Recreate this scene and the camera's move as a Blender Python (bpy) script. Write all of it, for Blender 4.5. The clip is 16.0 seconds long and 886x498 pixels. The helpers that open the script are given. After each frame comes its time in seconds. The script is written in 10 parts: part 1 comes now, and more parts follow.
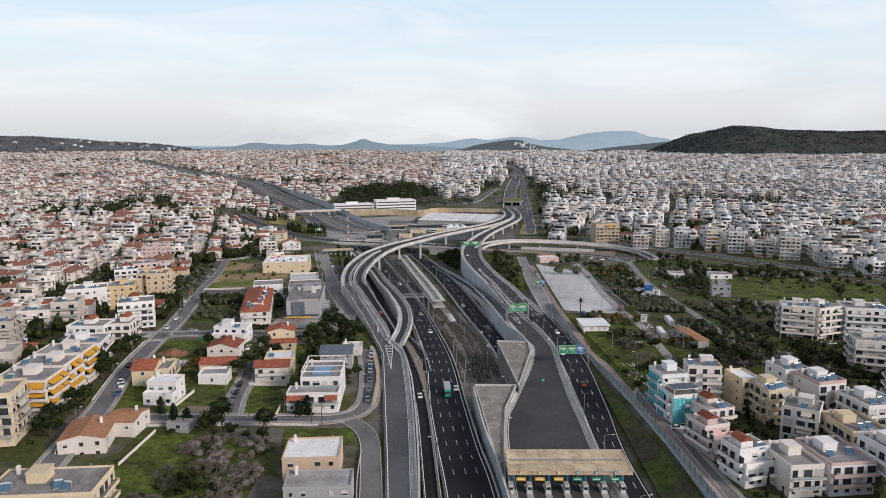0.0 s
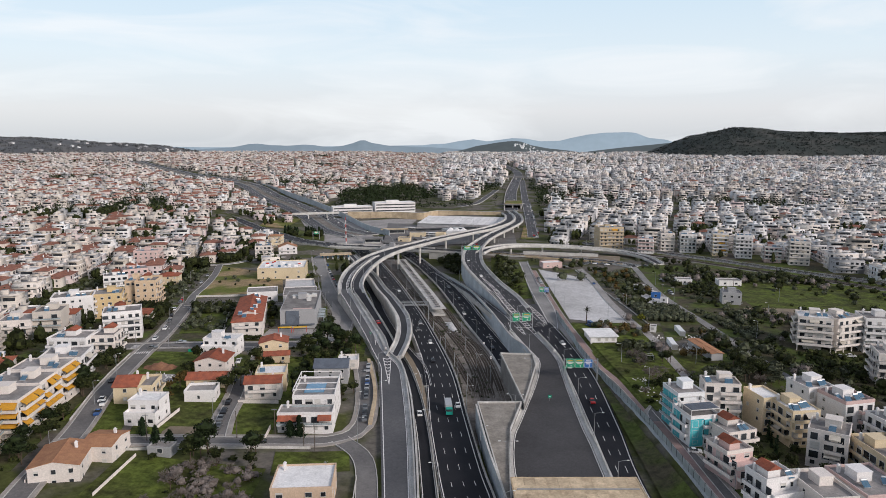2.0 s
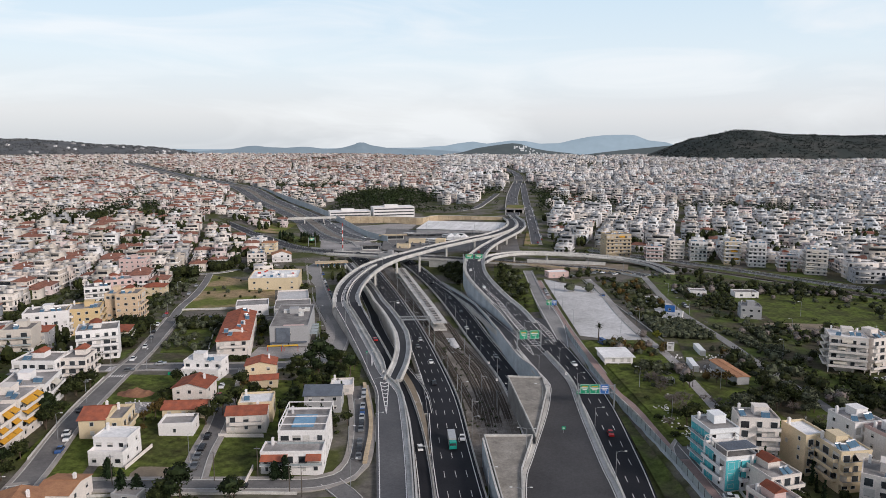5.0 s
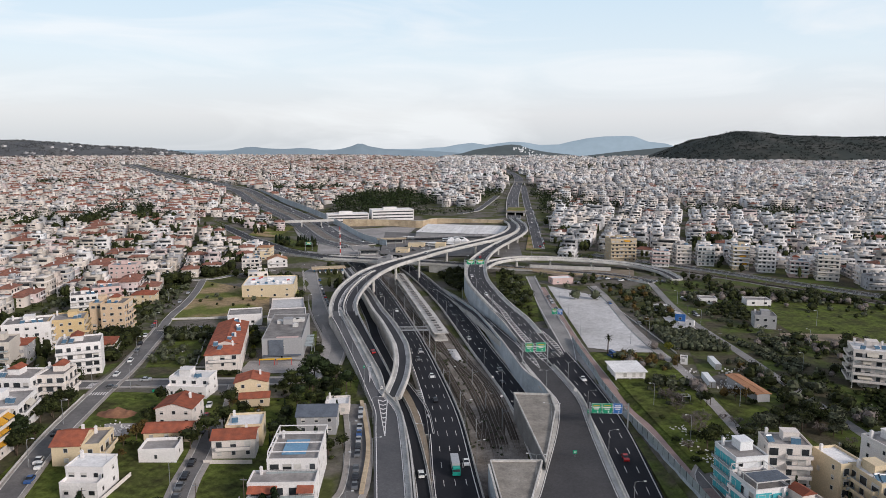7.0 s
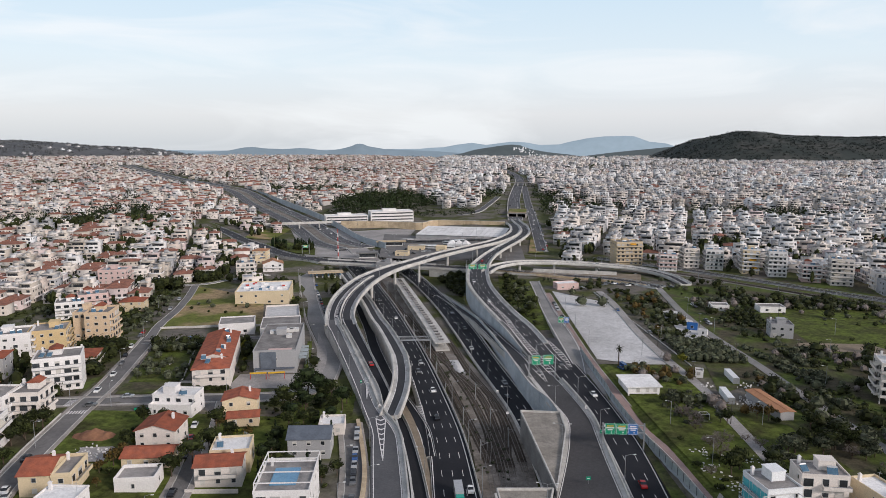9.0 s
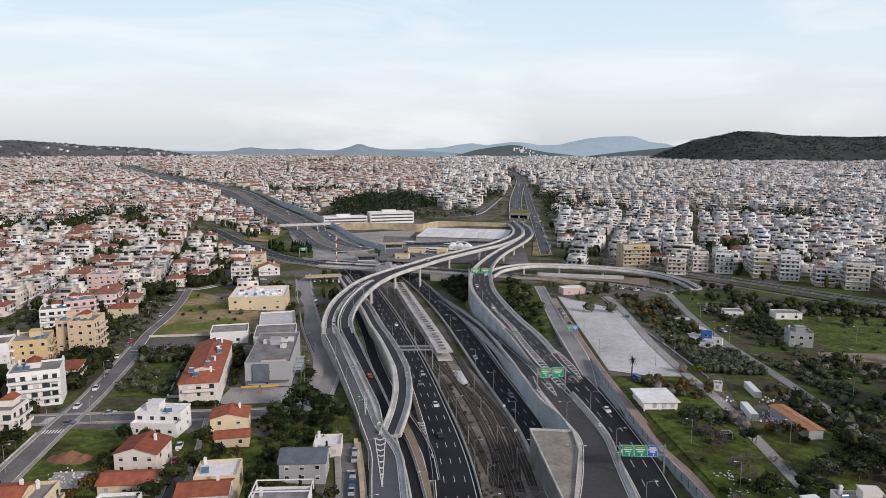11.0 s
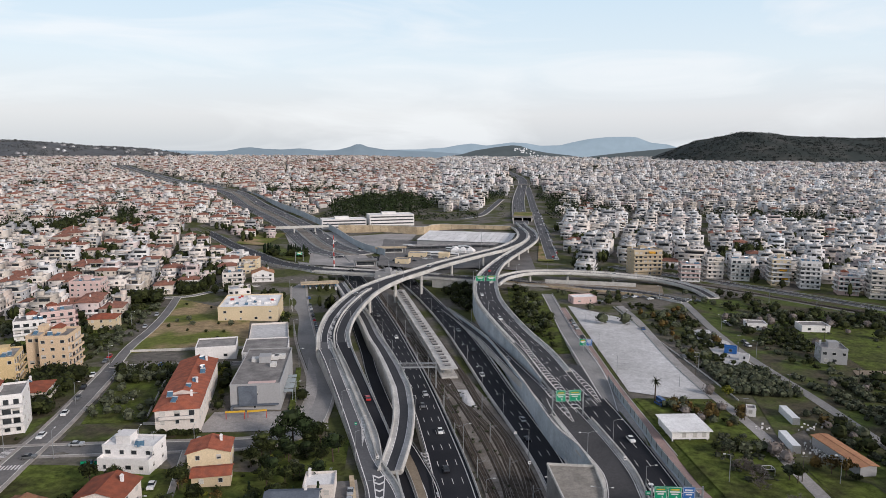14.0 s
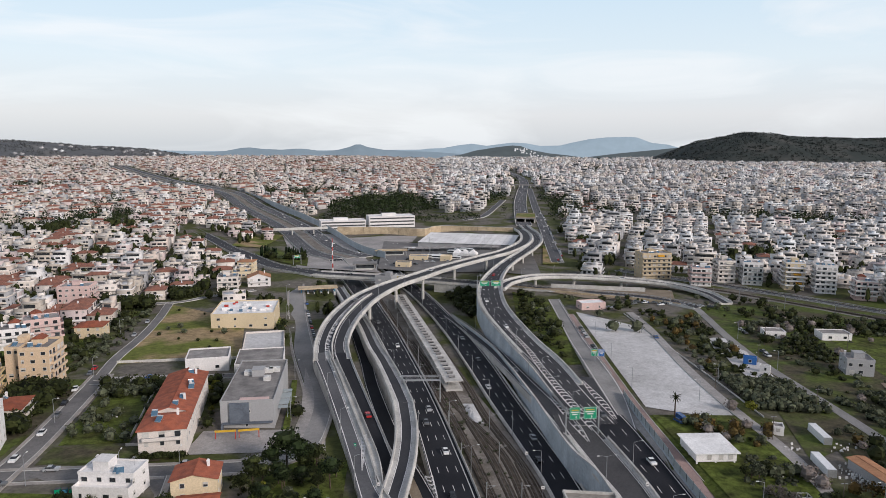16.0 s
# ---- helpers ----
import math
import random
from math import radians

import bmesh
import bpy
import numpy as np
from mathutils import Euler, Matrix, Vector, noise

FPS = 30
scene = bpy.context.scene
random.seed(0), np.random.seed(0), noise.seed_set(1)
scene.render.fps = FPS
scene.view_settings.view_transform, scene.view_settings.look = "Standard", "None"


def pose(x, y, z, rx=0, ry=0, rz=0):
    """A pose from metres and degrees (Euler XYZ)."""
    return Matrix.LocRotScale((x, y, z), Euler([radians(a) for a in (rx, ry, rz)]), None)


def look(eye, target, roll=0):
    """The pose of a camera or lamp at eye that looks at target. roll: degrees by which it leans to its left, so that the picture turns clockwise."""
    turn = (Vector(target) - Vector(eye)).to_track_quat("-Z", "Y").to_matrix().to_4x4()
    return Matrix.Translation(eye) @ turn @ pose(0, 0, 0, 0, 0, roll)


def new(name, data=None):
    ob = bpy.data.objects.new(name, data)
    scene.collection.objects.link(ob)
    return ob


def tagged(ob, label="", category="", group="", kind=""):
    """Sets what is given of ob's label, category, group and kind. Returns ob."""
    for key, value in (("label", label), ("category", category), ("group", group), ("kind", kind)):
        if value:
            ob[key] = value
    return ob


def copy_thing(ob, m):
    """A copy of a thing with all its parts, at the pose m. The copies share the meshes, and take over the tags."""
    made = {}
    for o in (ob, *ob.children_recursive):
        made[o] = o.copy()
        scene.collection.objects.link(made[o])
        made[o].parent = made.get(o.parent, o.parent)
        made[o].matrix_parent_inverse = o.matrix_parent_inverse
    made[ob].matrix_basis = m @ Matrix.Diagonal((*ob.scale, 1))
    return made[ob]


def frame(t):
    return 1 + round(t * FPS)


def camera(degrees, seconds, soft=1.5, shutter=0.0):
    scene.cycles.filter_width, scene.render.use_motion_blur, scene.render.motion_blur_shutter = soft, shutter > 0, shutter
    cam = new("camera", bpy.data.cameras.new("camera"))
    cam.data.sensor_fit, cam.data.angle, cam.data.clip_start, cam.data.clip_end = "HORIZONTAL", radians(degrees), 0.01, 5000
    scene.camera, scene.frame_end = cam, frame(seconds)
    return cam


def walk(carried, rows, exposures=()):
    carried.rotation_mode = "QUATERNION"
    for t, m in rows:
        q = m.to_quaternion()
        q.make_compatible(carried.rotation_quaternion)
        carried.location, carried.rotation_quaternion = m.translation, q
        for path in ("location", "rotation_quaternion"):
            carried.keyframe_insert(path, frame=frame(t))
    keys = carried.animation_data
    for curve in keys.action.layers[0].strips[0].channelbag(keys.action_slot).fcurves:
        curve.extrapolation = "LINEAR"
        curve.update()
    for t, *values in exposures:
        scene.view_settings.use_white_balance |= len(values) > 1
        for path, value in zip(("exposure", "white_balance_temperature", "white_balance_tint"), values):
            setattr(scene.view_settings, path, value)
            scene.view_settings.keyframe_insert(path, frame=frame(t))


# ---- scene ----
cam = camera(65.48, 16.0, 0.6)
PATH = [
    (0.0, look((-0.00, -0.00, 93.75), (-1.93, 493.68, 14.53), -0.14)),
    (0.5, look((-0.21, 3.57, 93.86), (-2.04, 497.28, 14.85), -0.12)),
    (1.0, look((-0.37, 7.23, 94.01), (-2.07, 500.98, 15.21), -0.11)),
    (1.5, look((-0.54, 11.09, 94.16), (-2.11, 504.87, 15.53), -0.10)),
    (2.0, look((-0.70, 15.07, 94.29), (-2.14, 508.88, 15.84), -0.08)),
    (2.5, look((-0.85, 19.08, 94.46), (-2.17, 512.92, 16.22), -0.07)),
    (3.0, look((-1.07, 23.18, 94.66), (-2.30, 517.05, 16.64), -0.05)),
    (3.5, look((-1.33, 27.35, 94.88), (-2.45, 521.25, 17.07), -0.04)),
    (4.0, look((-1.57, 31.51, 95.01), (-2.56, 525.46, 17.41), -0.03)),
    (6.5, look((-3.23, 51.65, 95.71), (-3.05, 545.80, 19.47), 0.02)),
    (7.0, look((-3.44, 55.87, 95.84), (-3.14, 550.03, 19.64), 0.01)),
    (7.5, look((-3.69, 60.07, 95.92), (-3.32, 554.24, 19.74), 0.00)),
    (8.0, look((-3.81, 64.30, 96.02), (-3.38, 558.46, 19.82), -0.00)),
    (8.5, look((-4.02, 68.50, 96.08), (-3.56, 562.66, 19.88), -0.01)),
    (9.0, look((-4.22, 72.68, 96.17), (-3.73, 566.84, 19.96), -0.01)),
    (11.5, look((-5.98, 93.34, 95.66), (-5.14, 587.55, 19.82), -0.00)),
    (12.0, look((-6.32, 97.47, 95.64), (-5.37, 591.69, 19.87), 0.02)),
    (12.5, look((-6.67, 101.72, 95.64), (-5.66, 595.95, 19.90), 0.04)),
    (13.0, look((-7.01, 106.02, 95.62), (-5.98, 600.25, 19.88), 0.07)),
    (13.5, look((-7.39, 110.32, 95.56), (-6.34, 604.55, 19.82), 0.09)),
    (14.0, look((-7.75, 114.53, 95.57), (-6.69, 608.76, 19.86), 0.10)),
    (14.5, look((-8.19, 118.70, 95.57), (-7.10, 612.94, 19.90), 0.11)),
    (15.0, look((-8.65, 122.85, 95.47), (-7.47, 617.09, 19.83), 0.11)),
    (15.5, look((-9.20, 127.07, 95.36), (-7.91, 621.33, 19.77), 0.11)),
    (16.0, look((-9.73, 131.25, 95.23), (-8.31, 625.51, 19.69), 0.10)),
]
walk(cam, PATH)

# ---- light: a thin overcast in the late afternoon, a weak broad sun behind the right shoulder ----
world = bpy.data.worlds.new("world")
scene.world = world
world.use_nodes = True
wt = world.node_tree
wt.nodes.clear()


def wnode(kind, **props):
    n = wt.nodes.new(kind)
    for k, v in props.items():
        setattr(n, k, v)
    return n


SUN_ELEV, SUN_ROT = radians(24), radians(128)
sky = wnode("ShaderNodeTexSky", sky_type="NISHITA", sun_disc=False, sun_elevation=SUN_ELEV, sun_rotation=SUN_ROT)
coord = wnode("ShaderNodeTexCoord")
sep = wnode("ShaderNodeSeparateXYZ")
wt.links.new(coord.outputs["Generated"], sep.inputs[0])
veil = wnode("ShaderNodeValToRGB")
veil.color_ramp.elements[0].position, veil.color_ramp.elements[0].color = 0.0, (0.62, 0.655, 0.70, 1)
veil.color_ramp.elements[1].position, veil.color_ramp.elements[1].color = 0.50, (0.205, 0.235, 0.335, 1)
for p, c in ((0.04, (0.735, 0.748, 0.785, 1)), (0.11, (0.73, 0.822, 0.895, 1)), (0.22, (0.60, 0.758, 0.895, 1))):
    e = veil.color_ramp.elements.new(p)
    e.color = c
wt.links.new(sep.outputs["Z"], veil.inputs[0])
# high cirrus: noise stretched along the horizon
stretch = wnode("ShaderNodeMapping")
stretch.inputs["Scale"].default_value = (1.3, 1.3, 7.0)
stretch.inputs["Rotation"].default_value = (0.05, 0.12, 0.3)
wt.links.new(coord.outputs["Generated"], stretch.inputs[0])
cloud = wnode("ShaderNodeTexNoise")
cloud.inputs["Scale"].default_value, cloud.inputs["Detail"].default_value, cloud.inputs["Roughness"].default_value = 2.2, 5.0, 0.55
cloud.inputs["Distortion"].default_value = 0.6
wt.links.new(stretch.outputs[0], cloud.inputs["Vector"])
amount = wnode("ShaderNodeMapRange")
for k, v in (("From Min", 0.45), ("From Max", 0.66), ("To Min", 0.0), ("To Max", 0.8)):
    amount.inputs[k].default_value = v
wt.links.new(cloud.outputs["Fac"], amount.inputs["Value"])
clouded = wnode("ShaderNodeMix", data_type="RGBA")
clouded.inputs["B"].default_value = (0.86, 0.89, 0.93, 1)
wt.links.new(amount.outputs[0], clouded.inputs["Factor"])
wt.links.new(veil.outputs[0], clouded.inputs["A"])
bg_sky, bg_veil, add, out = wnode("ShaderNodeBackground"), wnode("ShaderNodeBackground"), wnode("ShaderNodeAddShader"), wnode("ShaderNodeOutputWorld")
bg_sky.inputs["Strength"].default_value = 0.012
bg_veil.inputs["Strength"].default_value = 0.98
wt.links.new(sky.outputs[0], bg_sky.inputs[0])
wt.links.new(clouded.outputs["Result"], bg_veil.inputs[0])
wt.links.new(bg_sky.outputs[0], add.inputs[0])
wt.links.new(bg_veil.outputs[0], add.inputs[1])
wt.links.new(add.outputs[0], out.inputs["Surface"])

sun = new("sun", bpy.data.lights.new("sun", "SUN"))
sun.data.energy, sun.data.angle, sun.data.color = 3.15, radians(14), (1.0, 0.90, 0.85)
sun.matrix_world = look((0, 0, 600), (-math.sin(SUN_ROT) * 100, -math.cos(SUN_ROT) * 100, 600 - 100 * math.tan(SUN_ELEV)))


# ---- materials ----
def surface(name, colour, rough=0.85, second=None, scale=0.3, fine=6.0, bump=0.15, metal=0.0, spread=0.0, contrast=(0.35, 0.65), emit=None, mottle=0.12):
    """Principled surface: colour and second colour mixed by coarse noise in metres, fine grain, bump; spread varies objects."""
    m = bpy.data.materials.new(name)
    m.use_nodes = True
    t = m.node_tree
    b = t.nodes["Principled BSDF"]
    b.inputs["Roughness"].default_value, b.inputs["Metallic"].default_value = rough, metal
    if rough > 0.75:
        b.inputs["Specular IOR Level"].default_value = 0.12
    co = t.nodes.new("ShaderNodeTexCoord")
    n1, n2 = t.nodes.new("ShaderNodeTexNoise"), t.nodes.new("ShaderNodeTexNoise")
    for n, s in ((n1, scale), (n2, fine)):
        n.inputs["Scale"].default_value, n.inputs["Detail"].default_value = s, 4.0
        t.links.new(co.outputs["Object"], n.inputs["Vector"])
    r1 = t.nodes.new("ShaderNodeMapRange")
    r1.inputs["From Min"].default_value, r1.inputs["From Max"].default_value = contrast
    t.links.new(n1.outputs["Fac"], r1.inputs["Value"])
    mix = t.nodes.new("ShaderNodeMix")
    mix.data_type = "RGBA"
    second = second or [c * 0.82 for c in colour]
    mix.inputs["A"].default_value, mix.inputs["B"].default_value = (*colour, 1), (*second, 1)
    t.links.new(r1.outputs[0], mix.inputs["Factor"])
    grain = t.nodes.new("ShaderNodeMix")
    grain.data_type, grain.blend_type = "RGBA", "MULTIPLY"
    g2 = t.nodes.new("ShaderNodeMapRange")
    for k, v in (("From Min", 0.3), ("From Max", 0.7), ("To Min", 0.86), ("To Max", 1.08)):
        g2.inputs[k].default_value = v
    t.links.new(n2.outputs["Fac"], g2.inputs["Value"])
    grain.inputs["Factor"].default_value = 1.0
    t.links.new(mix.outputs["Result"], grain.inputs["A"])
    t.links.new(g2.outputs[0], grain.inputs["B"])
    last = grain.outputs["Result"]
    if mottle:
        n3, g3, mx = t.nodes.new("ShaderNodeTexNoise"), t.nodes.new("ShaderNodeMapRange"), t.nodes.new("ShaderNodeMix")
        n3.inputs["Scale"].default_value, n3.inputs["Detail"].default_value, n3.inputs["Roughness"].default_value = fine * 0.33, 6.0, 0.72
        t.links.new(co.outputs["Object"], n3.inputs["Vector"])
        for k, v in (("From Min", 0.3), ("From Max", 0.7), ("To Min", 1 - mottle), ("To Max", 1 + mottle)):
            g3.inputs[k].default_value = v
        t.links.new(n3.outputs["Fac"], g3.inputs["Value"])
        mx.data_type, mx.blend_type = "RGBA", "MULTIPLY"
        mx.inputs["Factor"].default_value = 1.0
        t.links.new(last, mx.inputs["A"])
        t.links.new(g3.outputs[0], mx.inputs["B"])
        last = mx.outputs["Result"]
    if spread:
        info, hsv, mr = t.nodes.new("ShaderNodeObjectInfo"), t.nodes.new("ShaderNodeHueSaturation"), t.nodes.new("ShaderNodeMapRange")
        mr.inputs["To Min"].default_value, mr.inputs["To Max"].default_value = 1 - spread, 1 + spread
        t.links.new(info.outputs["Random"], mr.inputs["Value"])
        t.links.new(mr.outputs[0], hsv.inputs["Value"])
        t.links.new(last, hsv.inputs["Color"])
        last = hsv.outputs[0]
    t.links.new(last, b.inputs["Base Color"])
    if bump:
        bp = t.nodes.new("ShaderNodeBump")
        bp.inputs["Strength"].default_value, bp.inputs["Distance"].default_value = bump, 0.05
        t.links.new(n2.outputs["Fac"], bp.inputs["Height"])
        t.links.new(bp.outputs[0], b.inputs["Normal"])
    if emit:
        b.inputs["Emission Color"].default_value, b.inputs["Emission Strength"].default_value = (*emit[0], 1), emit[1]
    return m


def leaf_surface(name, dark, light, scale=0.25):
    """Foliage: two greens by coarse noise, varied leaf by leaf and tree by tree."""
    m = surface(name, dark, 0.7, light, scale, 3.0, 0.0, 0.0, 0.28, (0.3, 0.7))
    t = m.node_tree
    b = t.nodes["Principled BSDF"]
    geo, mul, mr = t.nodes.new("ShaderNodeNewGeometry"), t.nodes.new("ShaderNodeMix"), t.nodes.new("ShaderNodeMapRange")
    mul.data_type, mul.blend_type = "RGBA", "MULTIPLY"
    mul.inputs["Factor"].default_value = 1.0
    # leaf tone varies; its low end stands in for shade inside the crown
    mr.inputs["To Min"].default_value, mr.inputs["To Max"].default_value = 0.26, 1.45
    t.links.new(geo.outputs["Random Per Island"], mr.inputs["Value"])
    src = b.inputs["Base Color"].links[0].from_socket
    t.links.new(src, mul.inputs["A"])
    t.links.new(mr.outputs[0], mul.inputs["B"])
    t.links.new(mul.outputs["Result"], b.inputs["Base Color"])
    b.inputs["Specular IOR Level"].default_value = 0.1
    return m


MAT = dict(
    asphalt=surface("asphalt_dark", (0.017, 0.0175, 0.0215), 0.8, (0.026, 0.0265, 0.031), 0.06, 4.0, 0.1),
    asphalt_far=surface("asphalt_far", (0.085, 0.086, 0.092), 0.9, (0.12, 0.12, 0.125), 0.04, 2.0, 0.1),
    asphalt_mid=surface("asphalt_mid", (0.041, 0.042, 0.047), 0.85, (0.058, 0.058, 0.062), 0.05, 3.0, 0.1, mottle=0.15),
    asphalt_toll=surface("asphalt_toll", (0.080, 0.078, 0.080), 0.9, (0.060, 0.059, 0.061), 0.05, 3.0, 0.1, mottle=0.15),
    asphalt_old=surface("asphalt_old", (0.20, 0.195, 0.192), 0.9, (0.28, 0.27, 0.26), 0.05, 2.0, 0.1),
    yard=surface("yard_concrete", (0.27, 0.255, 0.245), 0.9, (0.36, 0.34, 0.325), 0.06, 2.0, 0.1, mottle=0.2),
    street=surface("street_asphalt", (0.135, 0.130, 0.128), 0.9, (0.190, 0.182, 0.175), 0.07, 2.0, 0.1, mottle=0.16),
    patch=surface("asphalt_patch", (0.045, 0.045, 0.048), 0.9, (0.06, 0.06, 0.06), 0.2, 3.0, 0.1),
    concrete=surface("concrete", (0.56, 0.545, 0.515), 0.9, (0.41, 0.395, 0.37), 0.12, 2.5, mottle=0.2),
    concrete_dark=surface("concrete_dark", (0.23, 0.225, 0.22), 0.9, (0.16, 0.155, 0.15), 0.12, 2.5),
    concrete_warm=surface("concrete_warm", (0.56, 0.45, 0.31), 0.9, (0.40, 0.31, 0.21), 0.15, 2.0, mottle=0.22),
    canopy_slab=surface("canopy_slab", (0.60, 0.48, 0.33), 0.9, (0.44, 0.34, 0.23), 0.22, 2.0, 0.1, 0.0, 0.12, mottle=0.25),
    cover=surface("cover_concrete", (0.30, 0.275, 0.24), 0.9, (0.22, 0.20, 0.175), 0.15, 2.0, mottle=0.25),
    panel=surface("precast_panel", (0.46, 0.50, 0.53), 0.8, (0.37, 0.41, 0.44), 0.10, 1.5, 0.1, 0.0, 0.07),
    glassy=surface("acrylic_panel", (0.36, 0.40, 0.41), 0.35, (0.28, 0.32, 0.33), 0.3, 3.0, 0.0, 0.0, 0.06),
    white=surface("road_paint", (0.74, 0.74, 0.72), 0.7, (0.56, 0.56, 0.55), 0.8, 8.0, 0.0),
    pavement=surface("pavement", (0.36, 0.33, 0.30), 0.9, (0.27, 0.25, 0.23), 0.3, 4.0),
    pink=surface("pink_paving", (0.33, 0.235, 0.215), 0.9, (0.25, 0.19, 0.175), 0.15, 3.0),
    lot=surface("gravel_lot", (0.56, 0.55, 0.545), 0.95, (0.38, 0.37, 0.36), 0.035, 1.2, 0.1, 0.0, 0.0, (0.35, 0.75), mottle=0.2),
    ballast=surface("ballast", (0.235, 0.212, 0.188), 0.95, (0.135, 0.118, 0.10), 0.12, 2.0, 0.3, mottle=0.4),
    trackbed=surface("track_stone", (0.040, 0.032, 0.026), 0.95, (0.062, 0.050, 0.040), 0.3, 2.5, 0.3, mottle=0.3),
    grass=surface("grass", (0.088, 0.112, 0.022), 0.95, (0.050, 0.052, 0.018), 0.09, 1.1, 0.5, 0.0, 0.0, (0.40, 0.68), mottle=0.7),
    weeds=surface("weeds", (0.074, 0.096, 0.024), 0.95, (0.074, 0.065, 0.042), 0.06, 1.2, 0.4, 0.0, 0.0, (0.42, 0.58), mottle=0.5),
    dry=surface("dry_field", (0.30, 0.22, 0.125), 0.95, (0.125, 0.140, 0.032), 0.035, 0.9, 0.4, 0.0, 0.0, (0.42, 0.55), mottle=0.4),
    earth=surface("red_earth", (0.24, 0.125, 0.075), 0.95, (0.17, 0.09, 0.06), 0.3, 2.0, 0.4),
    dirt=surface("dirt", (0.27, 0.22, 0.165), 0.95, (0.19, 0.155, 0.115), 0.1, 2.0, 0.3),
    town=surface("town_ground", (0.135, 0.122, 0.105), 0.95, (0.066, 0.074, 0.024), 0.035, 0.8, 0.2, 0.0, 0.0, (0.45, 0.56), mottle=0.4),
    rail=surface("rail_steel", (0.17, 0.135, 0.11), 0.4, (0.21, 0.18, 0.16), 1.0, 6.0, 0.0, 0.5),
    sleeper=surface("sleeper", (0.125, 0.105, 0.088), 0.9, (0.085, 0.072, 0.06), 1.0, 6.0),
    steel=surface("galvanised_steel", (0.36, 0.37, 0.38), 0.5, (0.28, 0.29, 0.30), 0.6, 5.0, 0.0, 0.5),
    guard=surface("guard_rail_steel", (0.45, 0.45, 0.45), 0.5, (0.34, 0.34, 0.34), 0.6, 5.0, 0.0, 0.4),
    green=surface("sign_green", (0.0, 0.27, 0.14), 0.5, (0.0, 0.23, 0.12), 0.8, 6.0, 0.0),
    blue=surface("sign_blue", (0.02, 0.13, 0.40), 0.5, (0.02, 0.11, 0.34), 0.8, 6.0, 0.0),
    yellow=surface("yellow_paint", (0.65, 0.40, 0.03), 0.6, (0.55, 0.33, 0.03), 0.8, 6.0, 0.0),
    red=surface("red_paint", (0.45, 0.045, 0.03), 0.6, (0.36, 0.04, 0.03), 0.8, 6.0, 0.0),
    cyan=surface("turquoise_paint", (0.07, 0.42, 0.46), 0.7, (0.06, 0.36, 0.40), 0.5, 4.0, 0.0),
    bluepost=surface("blue_post", (0.05, 0.22, 0.36), 0.5, (0.04, 0.18, 0.30), 0.8, 6.0, 0.0),
    glass=surface("window_glass", (0.020, 0.024, 0.028), 0.12, (0.05, 0.055, 0.06), 0.35, 1.0, 0.0, 0.0, 0.5),
    shutter=surface("shutter", (0.52, 0.50, 0.47), 0.7, (0.40, 0.38, 0.35), 0.6, 5.0, 0.0, 0.0, 0.2),
    frame=surface("window_frame", (0.62, 0.61, 0.59), 0.5, (0.5, 0.49, 0.47), 0.8, 6.0, 0.0),
    dark=surface("dark_metal", (0.035, 0.036, 0.04), 0.5, (0.05, 0.05, 0.055), 0.8, 6.0, 0.0),
    awning=surface("awning_ochre", (0.56, 0.29, 0.035), 0.85, (0.48, 0.25, 0.04), 0.8, 4.0, 0.0),
    awning_cream=surface("awning_cream", (0.50, 0.46, 0.39), 0.85, (0.42, 0.385, 0.33), 0.8, 4.0, 0.0, 0.0, 0.12),
    tile=surface("terracotta_tile", (0.34, 0.105, 0.060), 0.9, (0.215, 0.076, 0.050), 0.5, 3.0, 0.5, 0.0, 0.2, mottle=0.25),
    tile_town=surface("town_tile", (0.29, 0.130, 0.092), 0.9, (0.19, 0.095, 0.072), 0.5, 3.0, 0.3, 0.0, 0.2, mottle=0.2),
    tile_orange=surface("orange_tile", (0.42, 0.22, 0.12), 0.9, (0.34, 0.17, 0.10), 0.4, 3.0, 0.5, 0.0, 0.08),
    roof=surface("roof_screed", (0.33, 0.31, 0.295), 0.9, (0.20, 0.188, 0.18), 0.18, 2.0, 0.1, 0.0, 0.22, mottle=0.2),
    roof_white=surface("roof_white", (0.80, 0.785, 0.77), 0.85, (0.66, 0.645, 0.63), 0.12, 2.0, 0.1, 0.0, 0.08),
    roof_slate=surface("roof_slate", (0.13, 0.15, 0.18), 0.8, (0.10, 0.115, 0.14), 0.3, 2.0),
    panel_solar=surface("solar_panel", (0.06, 0.12, 0.18), 0.2, (0.09, 0.17, 0.24), 0.8, 5.0, 0.0),
    pool=surface("pool_blue", (0.16, 0.33, 0.48), 0.25, (0.12, 0.27, 0.42), 0.3, 2.0, 0.0),
    tank=surface("boiler_steel", (0.62, 0.62, 0.62), 0.35, (0.5, 0.5, 0.5), 0.8, 6.0, 0.0, 0.4),
    bark=surface("bark", (0.10, 0.075, 0.055), 0.95, (0.06, 0.045, 0.035), 1.5, 8.0, 0.4),
    twig=surface("bare_twigs", (0.19, 0.166, 0.152), 0.95, (0.115, 0.095, 0.084), 1.0, 5.0, 0.0, 0.0, 0.2),
    olive=leaf_surface("olive_leaves", (0.050, 0.058, 0.034), (0.088, 0.096, 0.060)),
    pine=leaf_surface("pine_needles", (0.013, 0.021, 0.008), (0.026, 0.037, 0.013)),
    leaf=leaf_surface("broad_leaves", (0.020, 0.027, 0.009), (0.050, 0.058, 0.018)),
    cypress=leaf_surface("cypress_leaves", (0.013, 0.025, 0.011), (0.024, 0.04, 0.016)),
